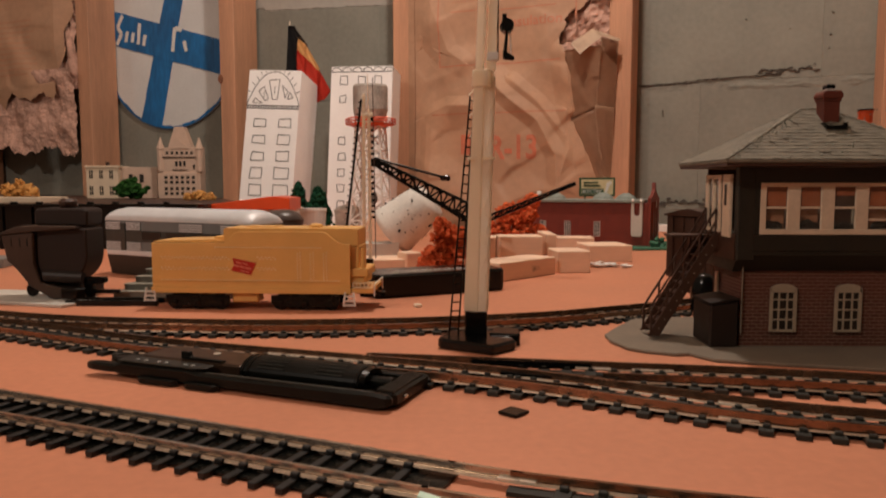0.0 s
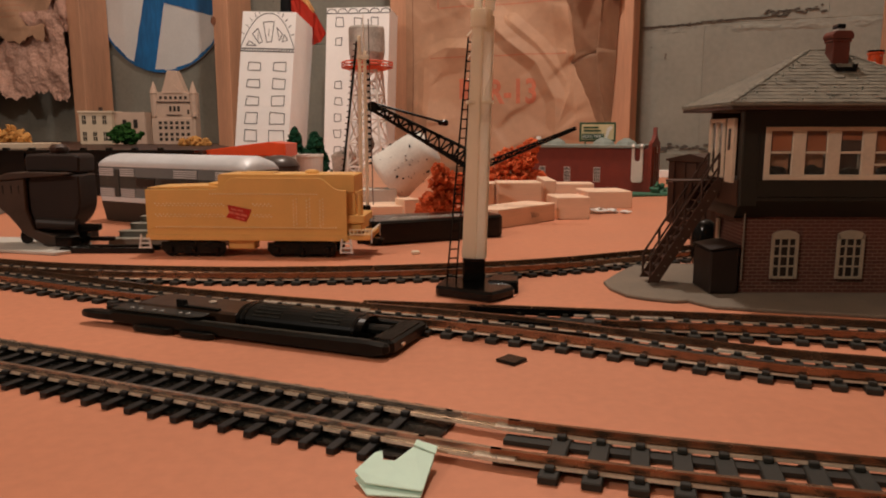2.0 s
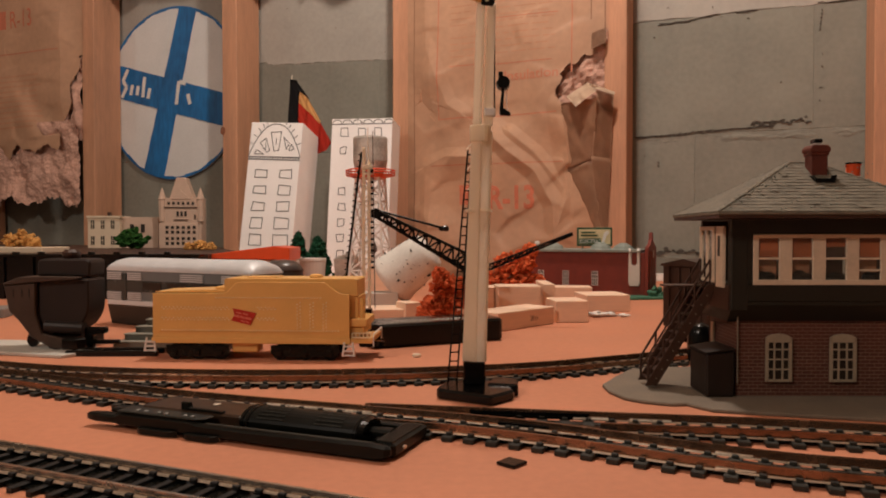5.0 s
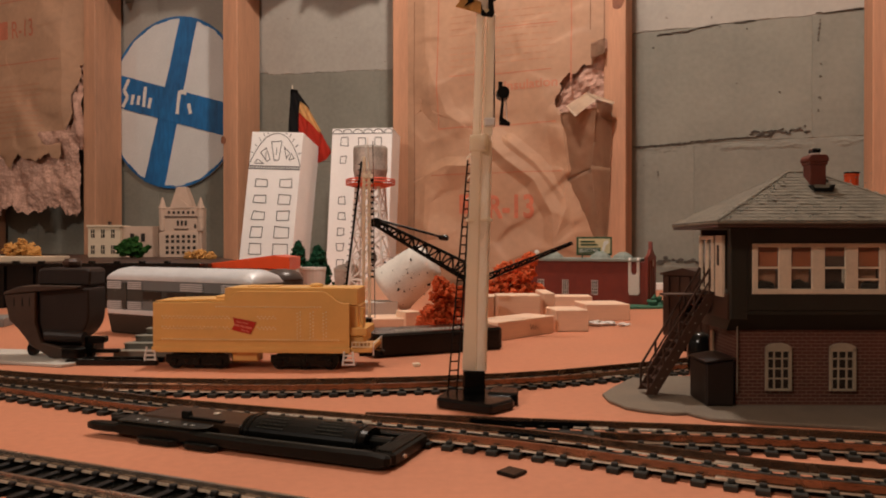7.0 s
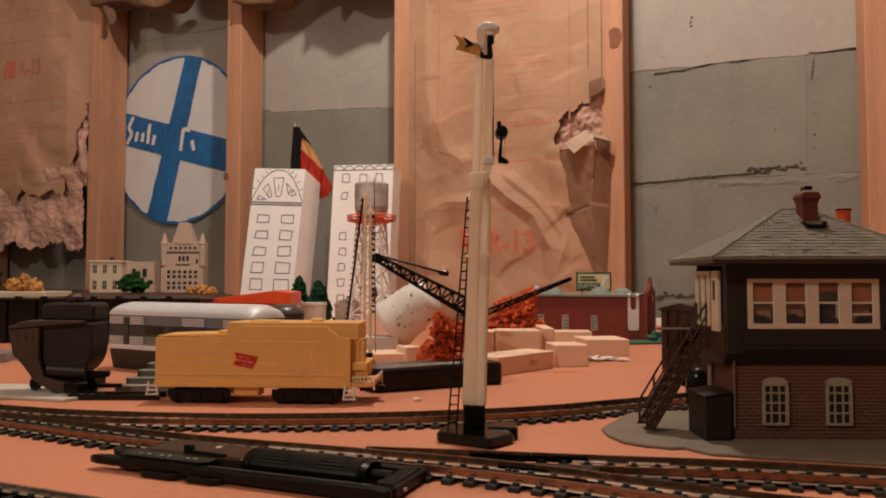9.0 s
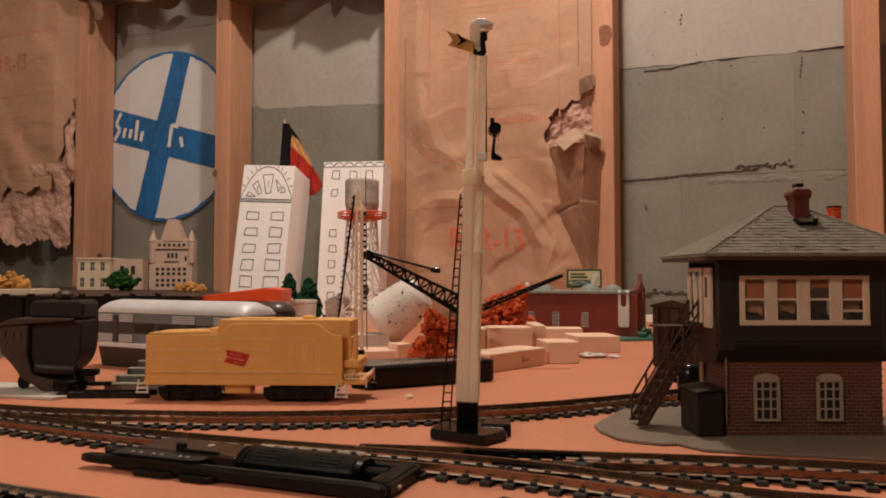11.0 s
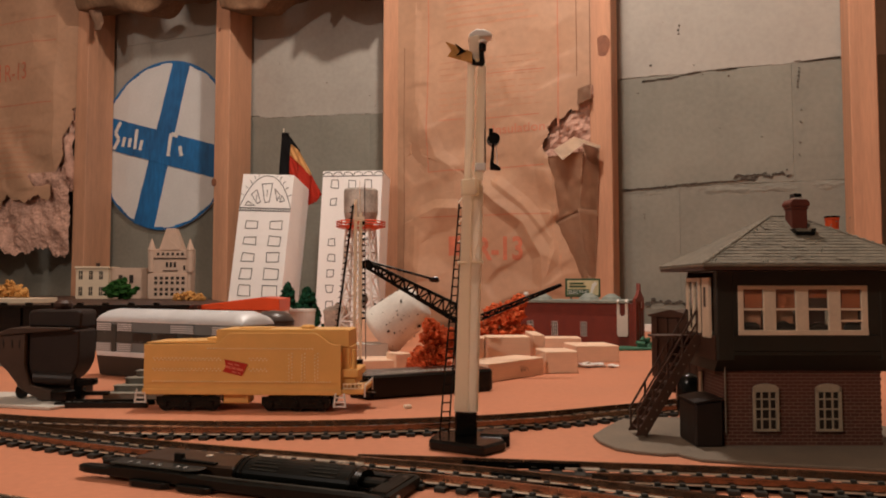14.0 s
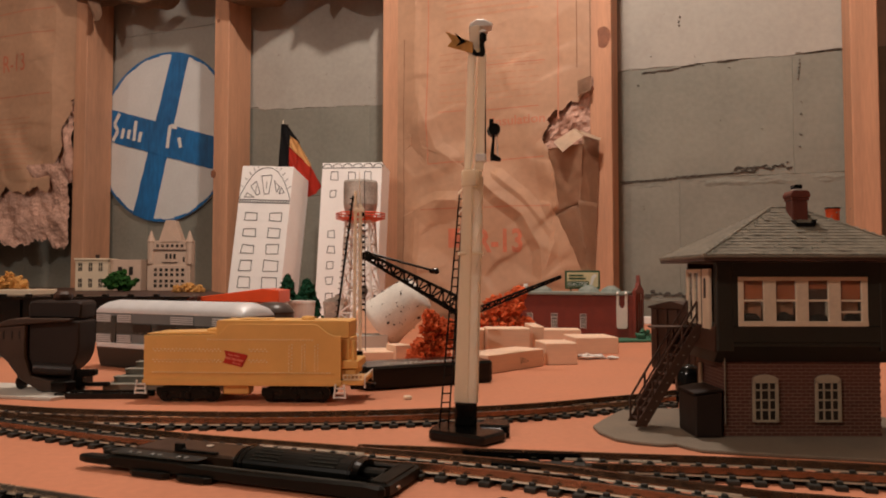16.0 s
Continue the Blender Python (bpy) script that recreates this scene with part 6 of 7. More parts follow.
rings = [[body.verts.new((r * math.cos(2 * math.pi * i / n), r * math.sin(2 * math.pi * i / n), z)) for i in range(n)] for r, z in prof[:-1]]
for a, b in zip(rings, rings[1:]):
    for i in range(n):
        body.faces.new((a[i], a[(i + 1) % n], b[(i + 1) % n], b[i]))
body.faces.new(rings[-1])
inner = [[body.verts.new((r * math.cos(2 * math.pi * i / n), r * math.sin(2 * math.pi * i / n), z)) for i in range(n)] for r, z in ((0.0265, 0.0), (0.0245, 0.030), (0.020, 0.050))]
for a, b in zip(inner, inner[1:]):
    for i in range(n):
        body.faces.new((a[i], b[i], b[(i + 1) % n], a[(i + 1) % n]))
body.faces.new(inner[-1])
bmesh.ops.remove_doubles(body, verts=body.verts, dist=1e-6)
part("pot_body", body, SPECKLE, pot_t, smooth=True)
spots = bmesh.new()
sp = random.Random(12)
for k in range(70):
    a, z = sp.uniform(0, 2 * math.pi), sp.uniform(0.006, 0.050)
    r = 0.0300 - 0.0055 * (z / 0.05) ** 1.4
    s = sp.choice((0.0005, 0.0006, 0.0008, 0.0011, 0.0016))
    lump((r * math.cos(a), r * math.sin(a), z), (s, s, s), k, 0.4, 1, 2, spots)
tagged(part("speckles", spots, HOLE, pot_t), "dark pits and specks", kind="stuff")

# rust-red lichen bushes
solo("lichen_bush", clumps([(-0.008, 0, 0.012, 0.012), (0.008, 0.002, 0.014, 0.013), (0.002, 0.004, 0.030, 0.013), (0.014, 0.002, 0.030, 0.010), (-0.014, -0.002, 0.006, 0.008), (-0.002, 0, 0.040, 0.007)], 0.0019, 3, 0.6, 260, 1), LICHEN, pose(0.0000, 0.6450, 0), "clump of rust-red lichen foliage beside the pot", "model bush", "lichen bushes")
solo("lichen_bush", clumps([(-0.020, 0, 0.020, 0.016), (0.004, 0, 0.022, 0.020), (0.022, 0.004, 0.018, 0.018), (0.012, 0, 0.046, 0.014), (-0.006, 0.002, 0.042, 0.014), (0.020, 0, 0.058, 0.008)], 0.0025, 7, 0.6, 260, 1), LICHEN, pose(0.0780, 0.8050, 0), "clump of rust-red lichen foliage behind the wooden blocks", "model bush", "lichen bushes")

# toy crane with two booms
crane = thing("toy_crane", pose(0, 0.600, 0), "black plastic toy crane with lattice boom behind the signal mast", "toy crane")
part("crane_house", box(0.0190, 0.0370, -0.006, 0.016, 0.0, 0.0500, 0.001), BLACK_PL, crane)


def boom(p, q, w0, w1, depth, bays, parent, thick=0.0013):
    """A lattice boom from p to q in an upright plane, narrowing from w1 at q to w0 at p."""
    p, q = Vector(p), Vector(q)
    d = (q - p).normalized()
    s = Vector((-d.z, 0, d.x))
    bm = bmesh.new()
    for y in (-depth / 2, depth / 2):
        o = Vector((0, y, 0))
        for sg in (-1, 1):
            rod(p + s * sg * w0 / 2 + o, q + s * sg * w1 / 2 + o, thick, n=6, bm=bm)
        for i in range(bays):
            a, b = i / bays, (i + 1) / bays
            wa, wb_ = w0 + (w1 - w0) * a, w0 + (w1 - w0) * b
            pa, pb = p + (q - p) * a, p + (q - p) * b
            sg = 1 if i % 2 else -1
            rod(pa + s * sg * wa / 2 + o, pb - s * sg * wb_ / 2 + o, thick * 0.62, n=5, bm=bm)
            rod(pa + s * wa / 2 + o, pa - s * wa / 2 + o, 0.0007, n=5, bm=bm)
    for i in range(bays + 1):
        a = i / bays
        pa, wa = p + (q - p) * a, w0 + (w1 - w0) * a
        for sg in (-1, 1):
            rod(pa + s * sg * wa / 2 - Vector((0, depth / 2, 0)), pa + s * sg * wa / 2 + Vector((0, depth / 2, 0)), 0.0007, n=5, bm=bm)
    return part("boom", bm, BLACK_PL, parent, "black lattice boom")


boom((-0.0530, 0, 0.0930), (0.0230, 0, 0.0520), 0.0045, 0.0135, 0.009, 14, crane)
part("boom_plate", prism([(-0.0400, 0.0835), (0.0230, 0.0480), (0.0230, 0.0460), (-0.0400, 0.0815)], -0.0052, -0.0044), BLACK_PL, crane)
part("boom_tip", rod((-0.0540, -0.006, 0.0938), (-0.0540, 0.006, 0.0938), 0.0042, n=16), BLACK_PL, crane)
boom((0.0340, 0.0, 0.0470), (0.1080, 0.0, 0.0768), 0.0042, 0.0016, 0.005, 16, crane, 0.0007)
part("jib_rod", rod((-0.0520, 0, 0.0960), (0.0030, 0, 0.0812), 0.0011, n=8), BLACK_PL, crane)
part("jib_weight", lump((0.0020, 0, 0.0815), (0.0048, 0.003, 0.0026), 2, 0.15, 2, 2.0), BLACK_PL, crane)
part("hoist_line", rod((-0.0560, -0.004, 0.0930), (-0.0560, -0.004, 0.0560), 0.0004, n=5), SEAM, crane)
part("hook_block", lump((-0.0565, -0.004, 0.0650), (0.0034, 0.002, 0.0058), 4, 0.2, 2, 2.0), GREY_PL, crane)

# silver passenger car behind the tender
car = thing("passenger_car", pose(-0.2860, 0.6180, 0, 0, 0, -29.0) @ Matrix.Diagonal((1, 1, 1.085, 1)), "silver model streamliner passenger car behind the yellow tender", "model train")
LC = 0.165
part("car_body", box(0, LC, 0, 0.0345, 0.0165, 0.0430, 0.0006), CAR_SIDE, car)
roof_pts = [(-0.0005, 0.0425)] + [(0.0172 - 0.0178 * math.cos(math.pi * k / 14), 0.0430 + 0.0092 * math.sin(math.pi * k / 14) ** 0.75) for k in range(15)] + [(0.0350, 0.0425)]
roof_bm = bmesh.new()
loops = []
for x, k in ((-0.0010, 0.30), (-0.0004, 0.55), (0.0015, 0.76), (0.0050, 0.92), (0.0100, 1.0), (LC - 0.0100, 1.0), (LC - 0.002, 0.76), (LC + 0.001, 0.30)):
    loops.append([roof_bm.verts.new((x, 0.01725 + (y - 0.01725) * (0.94 + 0.06 * k), 0.0425 + (z - 0.0425) * k)) for y, z in roof_pts])
for a, b in zip(loops, loops[1:]):
    for i in range(len(roof_pts) - 1):
        roof_bm.faces.new((a[i], a[i + 1], b[i + 1], b[i]))
roof_bm.faces.new(loops[0])
roof_bm.faces.new(loops[-1])
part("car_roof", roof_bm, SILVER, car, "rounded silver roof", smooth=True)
part("window_strip", box(0.0008, LC - 0.001, -0.0006, 0.0, 0.0268, 0.0352), CAR_DARK, car, "dark window strip")
part("door_post", box(0.0200, 0.0255, -0.0010, 0.0, 0.0165, 0.0405), CAR_DARK, car)
for k in range(4):
    x = 0.046 + k * 0.029
    part("car_window", box(x, x + 0.022, -0.0010, -0.0006, 0.0285, 0.0342), HOLE, car)
for x0, x1 in ((0.001, 0.0190), (0.0270, 0.0440), (0.090, 0.115), (0.135, 0.160)):
    for z0, nn in ((0.0358, 4), (0.0190, 5)):
        for k in range(nn):
            part("fluting", box(x0, x1, -0.0010, 0.0, z0 + k * 0.0015, z0 + 0.0008 + k * 0.0015), SILVER, car)
part("skirt", box(0.002, LC - 0.002, -0.0012, 0.0350, 0.0160, 0.0198, 0.0004), SILVER, car)
part("underframe", prism([(-0.0008, 0.0160), (0.0030, 0.0006), (0.0315, 0.0006), (0.0351, 0.0160)], 0.001, LC - 0.004, axis="x", bevel=0.0006), CAR_UNDER, car)
part("end_door", box(-0.0008, 0.0, 0.0110, 0.0235, 0.0120, 0.0410), CAR_DARK, car)
for x0 in (0.012, LC - 0.052):
    tk = part("car_truck", box(x0, x0 + 0.040, 0.003, 0.0315, 0.0045, 0.0095, 0.0008), BLACK_PL, car)
    for cx in (x0 + 0.008, x0 + 0.032):
        for y in (0.0050, 0.0265):
            part("wheel", rod((cx, y, 0.0052), (cx, y + 0.003, 0.0052), 0.0052, n=16), BLACK_PL, tk)

tank = thing("domed_tank", pose(-0.1330, 0.6050, 0) @ Matrix.Diagonal((1.1, 1.1, 0.96, 1)), "dark grey-brown plastic tank with a low domed top behind the tender", "tank")
part("tank_shell", lathe([(0.0155, 0), (0.0155, 0.0480), (0.0150, 0.0505), (0.0125, 0.0545), (0.0080, 0.0570), (0.0020, 0.0578)], 28), TANK_BROWN, tank, smooth=True)
part("tank_band", lathe([(0.0158, 0), (0.0158, 0.0012)], 28), BROWN_PL, tank, m=pose(0, 0, 0.0478))

steps = thing("stepped_platform", pose(-0.2140, 0.4880, 0), "grey plastic stepped platform between tender and crane cab", "model steps")
for k in range(6):
    part("step", box(-0.0062 + k * 0.0046, 0.0440, -0.0040 + k * 0.0070, 0.052, k * 0.0042, k * 0.0042 + 0.0042, 0.0004), STEP_GREY, steps)
    part("nosing", box(-0.0066 + k * 0.0046, 0.0436, -0.0048 + k * 0.0070, 0.0030 + k * 0.0070, k * 0.0042 + 0.0040, k * 0.0042 + 0.0048, 0.0003), TREAD_GREY, steps, "paler grey tread")

frame2 = thing("coupler_frame", pose(-0.2360, 0.4520, 0), "black plastic coupler frame lying between crane cab and tender", "plastic frame")
part("side_bar", box(0, 0.058, 0, 0.003, 0, 0.0036, 0.0005), BLACK_PL, frame2)
part("side_bar", box(0.004, 0.058, 0.012, 0.015, 0, 0.0036, 0.0005), BLACK_PL, frame2)
part("cross_bar", box(0.016, 0.020, 0.003, 0.012, 0, 0.0034, 0.0005), BLACK_PL, frame2)
part("cross_bar", box(0.050, 0.054, 0.003, 0.012, 0, 0.0034, 0.0005), BLACK_PL, frame2)
part("knuckle", prism([(-0.004, 0.003), (0.006, 0.002), (0.010, 0.008), (0.004, 0.013), (-0.003, 0.011)], 0.0036, 0.0105, axis="z", bevel=0.0008), BLACK_PL, frame2)

# brown crane cab on a pale sheet
solo("pale_sheet", prism([(-0.370, 0.455), (-0.283, 0.4590), (-0.234, 0.4440), (-0.221, 0.4640), (-0.240, 0.500), (-0.370, 0.520)], 0, 0.0022, axis="z", bevel=0.0004), PAPER_GREY, pose(0, 0, 0), "thin pale grey card lying under the crane cab", "card sheet")
# pale card set in a darker grey that holds the shade it lies in
solo("card_offcut", box(-0.0700, 0.0, 0, 0.040, 0, 0.0085, 0.0008), GREY_PL, pose(-0.4000, 0.660, 0, 0, 0, 14), "grey card offcut lying on the table behind the crane cab", "card sheet")
cab = thing("crane_cab", pose(-0.2795, 0.4650, 0.0022) @ Matrix.Diagonal((0.77, 1, 0.99, 1)), "dark brown and black plastic wrecking crane cab", "model train")
part("end_sheet", prism([(-0.0029, 0.0420), (0.0236, 0.0438), (0.0234, 0.0234), (0.0288, 0.0106), (0.0600, 0.0040), (0.0600, 0.0015), (0.0380, 0.0000), (0.0200, 0.0080), (0.0080, 0.0200), (0.0010, 0.0250)], 0.0, 0.0040, bevel=0.0008), SHEET_BROWN, cab, "dark brown end sheet with slots")
for x in (0.0050, 0.0120, 0.0180):
    part("slot", box(x, x + 0.0010, -0.0003, 0.0, 0.0345, 0.0395), HOLE, cab)
part("cab_body", prism([(0.0000, 0.0420), (0.0220, 0.0430), (0.0300, 0.0080), (0.0150, 0.0080)], 0.0041, 0.0270, bevel=0.0006), CAB_DARK, cab)
part("cab_lid", prism([(-0.0030, 0.0420), (0.0236, 0.0440), (0.0600, 0.0460), (0.0600, 0.0474), (0.0300, 0.0478), (0.0110, 0.0474), (-0.0020, 0.0436)], -0.0010, 0.0280, bevel=0.0005), SHEET_BROWN, cab)
part("upper_cab", prism([(0.0210, 0.0478), (0.0650, 0.0470), (0.0660, 0.0575), (0.0620, 0.0590), (0.0240, 0.0590), (0.0210, 0.0570)], 0.0060, 0.0280, bevel=0.0012), CAB_DARK, cab)
part("roof_stack", lathe([(0.0060, 0), (0.0072, 0.002), (0.0072, 0.004), (0.0050, 0.006)], 14), BROWN_PL, cab, m=pose(0.0425, 0.018, 0.0590))
drum = [(0.0240, 0.0236), (0.0238, 0.0438), (0.0300, 0.0460), (0.0600, 0.0462), (0.0660, 0.0458)]
drum += [(0.0440 + 0.0222 * math.cos(math.radians(a)), 0.0300 + 0.0200 * math.sin(math.radians(a))) for a in range(0, -120, -12)] + [(0.0290, 0.0110)]
part("winding_drum", prism(drum, 0.0030, 0.0270, bevel=0.0010), CAB_DARK, cab, "dark brown rounded winding drum housing")
part("frame_beam", rod((0.0300, 0.0036, 0.0150), (0.0620, 0.0036, 0.0135), 0.0040, n=14), CAB_DARK, cab)
part("floor_frame", box(0.0300, 0.0580, 0.005, 0.0380, 0.0000, 0.0090, 0.0008), CAB_DARK, cab)
part("coupler_pocket", prism([(0.0620, 0.0010), (0.0680, 0.0000), (0.0690, 0.0090), (0.0790, 0.0100), (0.0790, 0.0140), (0.0610, 0.0140)], 0.004, 0.010, bevel=0.0008), BLACK_PL, cab, "black coupler")
part("draw_bar", box(0.0670, 0.0900, 0.005, 0.009, 0.0030, 0.0056, 0.0006), BLACK_PL, cab)
part("wheel", rod((0.0120, 0.012, 0.0047), (0.0120, 0.015, 0.0047), 0.0046, n=18), BLACK_PL, cab)

# brown boxcar on the back line, half hidden by the tower
bc = thing("boxcar", pose(0.1560, 0.4640, 0.0045, 0, 0, 35) @ Matrix.Diagonal((1, 1, 1.05, 1)), "brown model boxcar standing on the curved back track", "model train")
part("car_body", box(0, 0.135, -0.0170, 0.0170, 0.0110, 0.0490, 0.0006), BROWN_PL, bc)
part("car_roof", prism([(-0.0180, 0.0488), (0.0180, 0.0488), (0.0176, 0.0500), (0, 0.0535), (-0.0176, 0.0500)], -0.0015, 0.1365, axis="x"), BROWN_PL, bc)
for y in (-0.0120, -0.004, 0.004, 0.0120):
    part("end_rib", box(-0.0010, 0.0, y - 0.0008, y + 0.0008, 0.0120, 0.0480), BROWN_PL, bc)
part("coupler", box(-0.0100, 0.002, -0.0020, 0.0020, 0.0070, 0.0100, 0.0006), BLACK_PL, bc)
for x0 in (0.010, 0.095):
    tk = part("car_truck", box(x0, x0 + 0.026, -0.011, 0.011, 0.0030, 0.0105, 0.0008), BLACK_PL, bc)
    for cx in (x0 + 0.004, x0 + 0.022):
        for y in (-0.0098, 0.0072):
            part("wheel", rod((cx, y, 0.0052), (cx, y + 0.0026, 0.0052), 0.0052, n=16), BLACK_PL, tk)


# ---- far side: station, water tower, card towers, little town ----
station = thing("brick_station", pose(0.2440, 0.8700, 0, 0, 0, -25), "low red brick model station with a grey-green flat roof", "model building")
L, DP, H = 0.150, 0.060, 0.0545
part("wall", box(-L, 0, 0, DP, 0, H, 0.0005), STATION_RED, station)
part("roof", box(-L - 0.003, -0.004, -0.0035, DP + 0.002, H, H + 0.0038, 0.0006), GREEN_ROOF, station, "grey-green roof slab")
part("end_gable", prism([(-0.0020, 0), (0.0620, 0), (0.0620, 0.0600), (0.0470, 0.0640), (0.0350, 0.0700), (0.0330, 0.0790), (0.0270, 0.0790), (0.0250, 0.0700), (0.0150, 0.0640), (-0.0020, 0.0600)], 0.0002, 0.0042, axis="x"), STATION_RED, station, "stepped red gable end")
for y in (0.006, 0.022, 0.038):
    part("pilaster", box(0.0042, 0.0056, y, y + 0.006, 0.0, 0.056), STATION_RED, station)
    part("tall_window", box(0.0042, 0.0048, y + 0.008, y + 0.014, 0.008, 0.046), HOLE, station)
part("gable_sign", box(0.0042, 0.0052, 0.024, 0.036, 0.0480, 0.0560), PAPER_GREY, station)
for x in (-0.1010, -0.0640, -0.1330):
    w = part("window", box(x, x + 0.0074, -0.0006, 0.0, 0.0135, 0.0310), HOLE, station, "small white-barred window")
    for k in range(4):
        part("glazing_bar", box(x + 0.00235 * k, x + 0.00235 * k + 0.00042, -0.0012, -0.0006, 0.0135, 0.0310), WHITE_PL, w)
    for k in range(5):
        part("glazing_bar", box(x - 0.0004, x + 0.0078, -0.00125, -0.0006, 0.0135 + 0.0043 * k, 0.01395 + 0.0043 * k), WHITE_PL, w)
part("wall_plaque", prism([(-0.0190, 0.0170), (-0.0175, 0.0140), (-0.0070, 0.0140), (-0.0055, 0.0170), (-0.0055, 0.0560), (-0.0090, 0.0560), (-0.0090, 0.0420), (-0.0105, 0.0390), (-0.0140, 0.0390), (-0.0155, 0.0420), (-0.0155, 0.0560), (-0.0190, 0.0560)], -0.0024, 0.0, bevel=0.0005), PAPER_GREY, station, "pale forked wall bracket")
for x in (-0.0173, -0.0073):
    part("bracket_cap", lathe([(0.0026, 0), (0.0030, 0.001), (0.0012, 0.0036)], 12), WHITE_PL, station, m=pose(x, -0.0012, 0.0560))
for x, y, s in ((-0.1180, 0.020, 1.0), (-0.060, 0.030, 1.1), (-0.030, 0.022, 1.0)):
    part("roof_vent", lathe([(0.0130 * s, 0), (0.0110 * s, 0.0035), (0.0050 * s, 0.0070 * s), (0.0030 * s, 0.0078 * s)], 10), GREEN_ROOF, station, m=pose(x, y, H + 0.0038))
part("roof_finial", lathe([(0.0018, 0), (0.0018, 0.006), (0.0036, 0.0064), (0.0026, 0.0100)], 10), WHITE_PL, station, m=pose(-0.138, 0.010, H + 0.0038))
bb = thing("billboard", pose(0.1960, 0.9300, H + 0.0040, 0, 0, -6), "small framed billboard with green border on the station roof", "billboard")
part("board", box(-0.0225, 0.0225, 0, 0.0022, 0.0030, 0.0270, 0.0003), SIGN_GREEN, bb)
part("sign_face", box(-0.0200, 0.0200, -0.0006, 0.0, 0.0055, 0.0245), SIGN_CREAM, bb, "cream sign face with dark lower band")
part("lower_band", box(-0.0195, 0.0080, -0.0010, -0.0006, 0.0060, 0.0130), SIGN_GREEN, bb)
for k, (x0, x1, z) in enumerate(((-0.0175, 0.0010, 0.0195), (-0.0175, 0.0040, 0.0155))):
    part("printed_bar", box(x0, x1, -0.0010, -0.0006, z, z + 0.0022), SIGN_GREEN, bb)
for x in (-0.015, 0.015):
    part("post", box(x - 0.001, x + 0.001, 0.0005, 0.0020, -0.0002, 0.0031), SIGN_GREEN, bb)
part("bulb_picture", prism([(0.0095, 0.0085), (0.0120, 0.0075), (0.0150, 0.0160), (0.0185, 0.0200), (0.0160, 0.0230), (0.0115, 0.0200)], -0.0010, -0.0006), WHITE_PL, bb)
words("ELECTRIC", -0.0185, 0.0074, 0.0062, lambda x, z: -0.0009, "sign_lettering", WHITE_PL, bb, 0.95, 0.0003)
solo("green_ground_mat", prism([(0.190, 0.842), (0.300, 0.860), (0.345, 0.910), (0.300, 0.960), (0.250, 0.900)], 0, 0.0030, axis="z", bevel=0.0008), GREEN_MAT, pose(-0.006, -0.008, 0), "green flocked ground mat beside the station", "ground mat")
tufts = clumps([(0.255, 0.868, 0.004, 0.012), (0.280, 0.880, 0.004, 0.014), (0.300, 0.905, 0.004, 0.014)], 0.0035, 14, 0.5, 12, 1)
solo("green_tuft", tufts, GREEN_MAT, pose(0, 0, 0), "low green foam tufts on the ground mat", "model bush")
solo("white_strip", box(-0.05, 0.25, 0, 0.02, 0, 0.012, 0.001), WHITE_PL, pose(0.330, 1.195, 0, 0, 0, -22), "white strip of board along the foot of the wall", "board")

# water tower
wt = thing("water_tower", pose(-0.0940, 0.950, 0), "model water tower with mottled grey tank, orange-red walkway and white legs", "water tower")
part("tank", lathe([(0.0060, 0.150), (0.0150, 0.1540), (0.0205, 0.1620), (0.0225, 0.1720), (0.0225, 0.2010), (0.0215, 0.2035), (0.0120, 0.2050)], 28), TANK_GREY, wt)
part("walkway", lathe([(0.0200, 0.1500), (0.0320, 0.1530), (0.0325, 0.1545), (0.0200, 0.1545)], 8), ORANGE_RED, wt, "orange-red walkway")
rl = bmesh.new()
for k in range(8):
    a, b = 2 * math.pi * k / 8, 2 * math.pi * (k + 1) / 8
    p, q = Vector((0.0318 * math.cos(a), 0.0318 * math.sin(a), 0)), Vector((0.0318 * math.cos(b), 0.0318 * math.sin(b), 0))
    rod(p + Vector((0, 0, 0.1540)), p + Vector((0, 0, 0.1605)), 0.0007, n=5, bm=rl)
    rod(p + Vector((0, 0, 0.1605)), q + Vector((0, 0, 0.1605)), 0.0009, n=5, bm=rl)
    rod(p + Vector((0, 0, 0.1572)), q + Vector((0, 0, 0.1572)), 0.0008, n=5, bm=rl)
part("railing", rl, ORANGE_RED, wt, "orange-red railing")
corner = [Vector((math.cos(a), math.sin(a), 0)) for a in [math.radians(35 + 90 * k) for k in range(4)]]
for c in corner:
    part("leg", rod(c * 0.0330, c * 0.0220 + Vector((0, 0, 0.1510)), 0.0016, n=6), WHITE_PL, wt)
for k in range(4):
    a, b = corner[k], corner[(k + 1) % 4]
    for i in range(5):
        r0, r1 = 0.0330 - 0.0022 * i, 0.0330 - 0.0022 * (i + 1)
        z0, z1 = 0.0300 * i, 0.0300 * (i + 1)
        part("brace", rod(a * r0 + Vector((0, 0, z0)), b * r1 + Vector((0, 0, z1)), 0.0011, n=5), WHITE_PL, wt)
        part("brace", rod(b * r0 + Vector((0, 0, z0)), a * r1 + Vector((0, 0, z1)), 0.0011, n=5), WHITE_PL, wt)
        part("strut", rod(a * r1 + Vector((0, 0, z1)), b * r1 + Vector((0, 0, z1)), 0.0010, n=5), WHITE_PL, wt)
part("riser_pipe", rod((0, 0, 0), (0, 0, 0.152), 0.0028, n=12), WHITE_PL, wt)

# hand-drawn white card towers
def ink_line(p, q, w, bm):
    p, q = Vector(p), Vector(q)
    d = (q - p).normalized()
    s = Vector((-d.y, d.x)) * w / 2
    prism([tuple(p + s), tuple(q + s), tuple(q - s), tuple(p - s)], -0.0006, 0.0, bm)


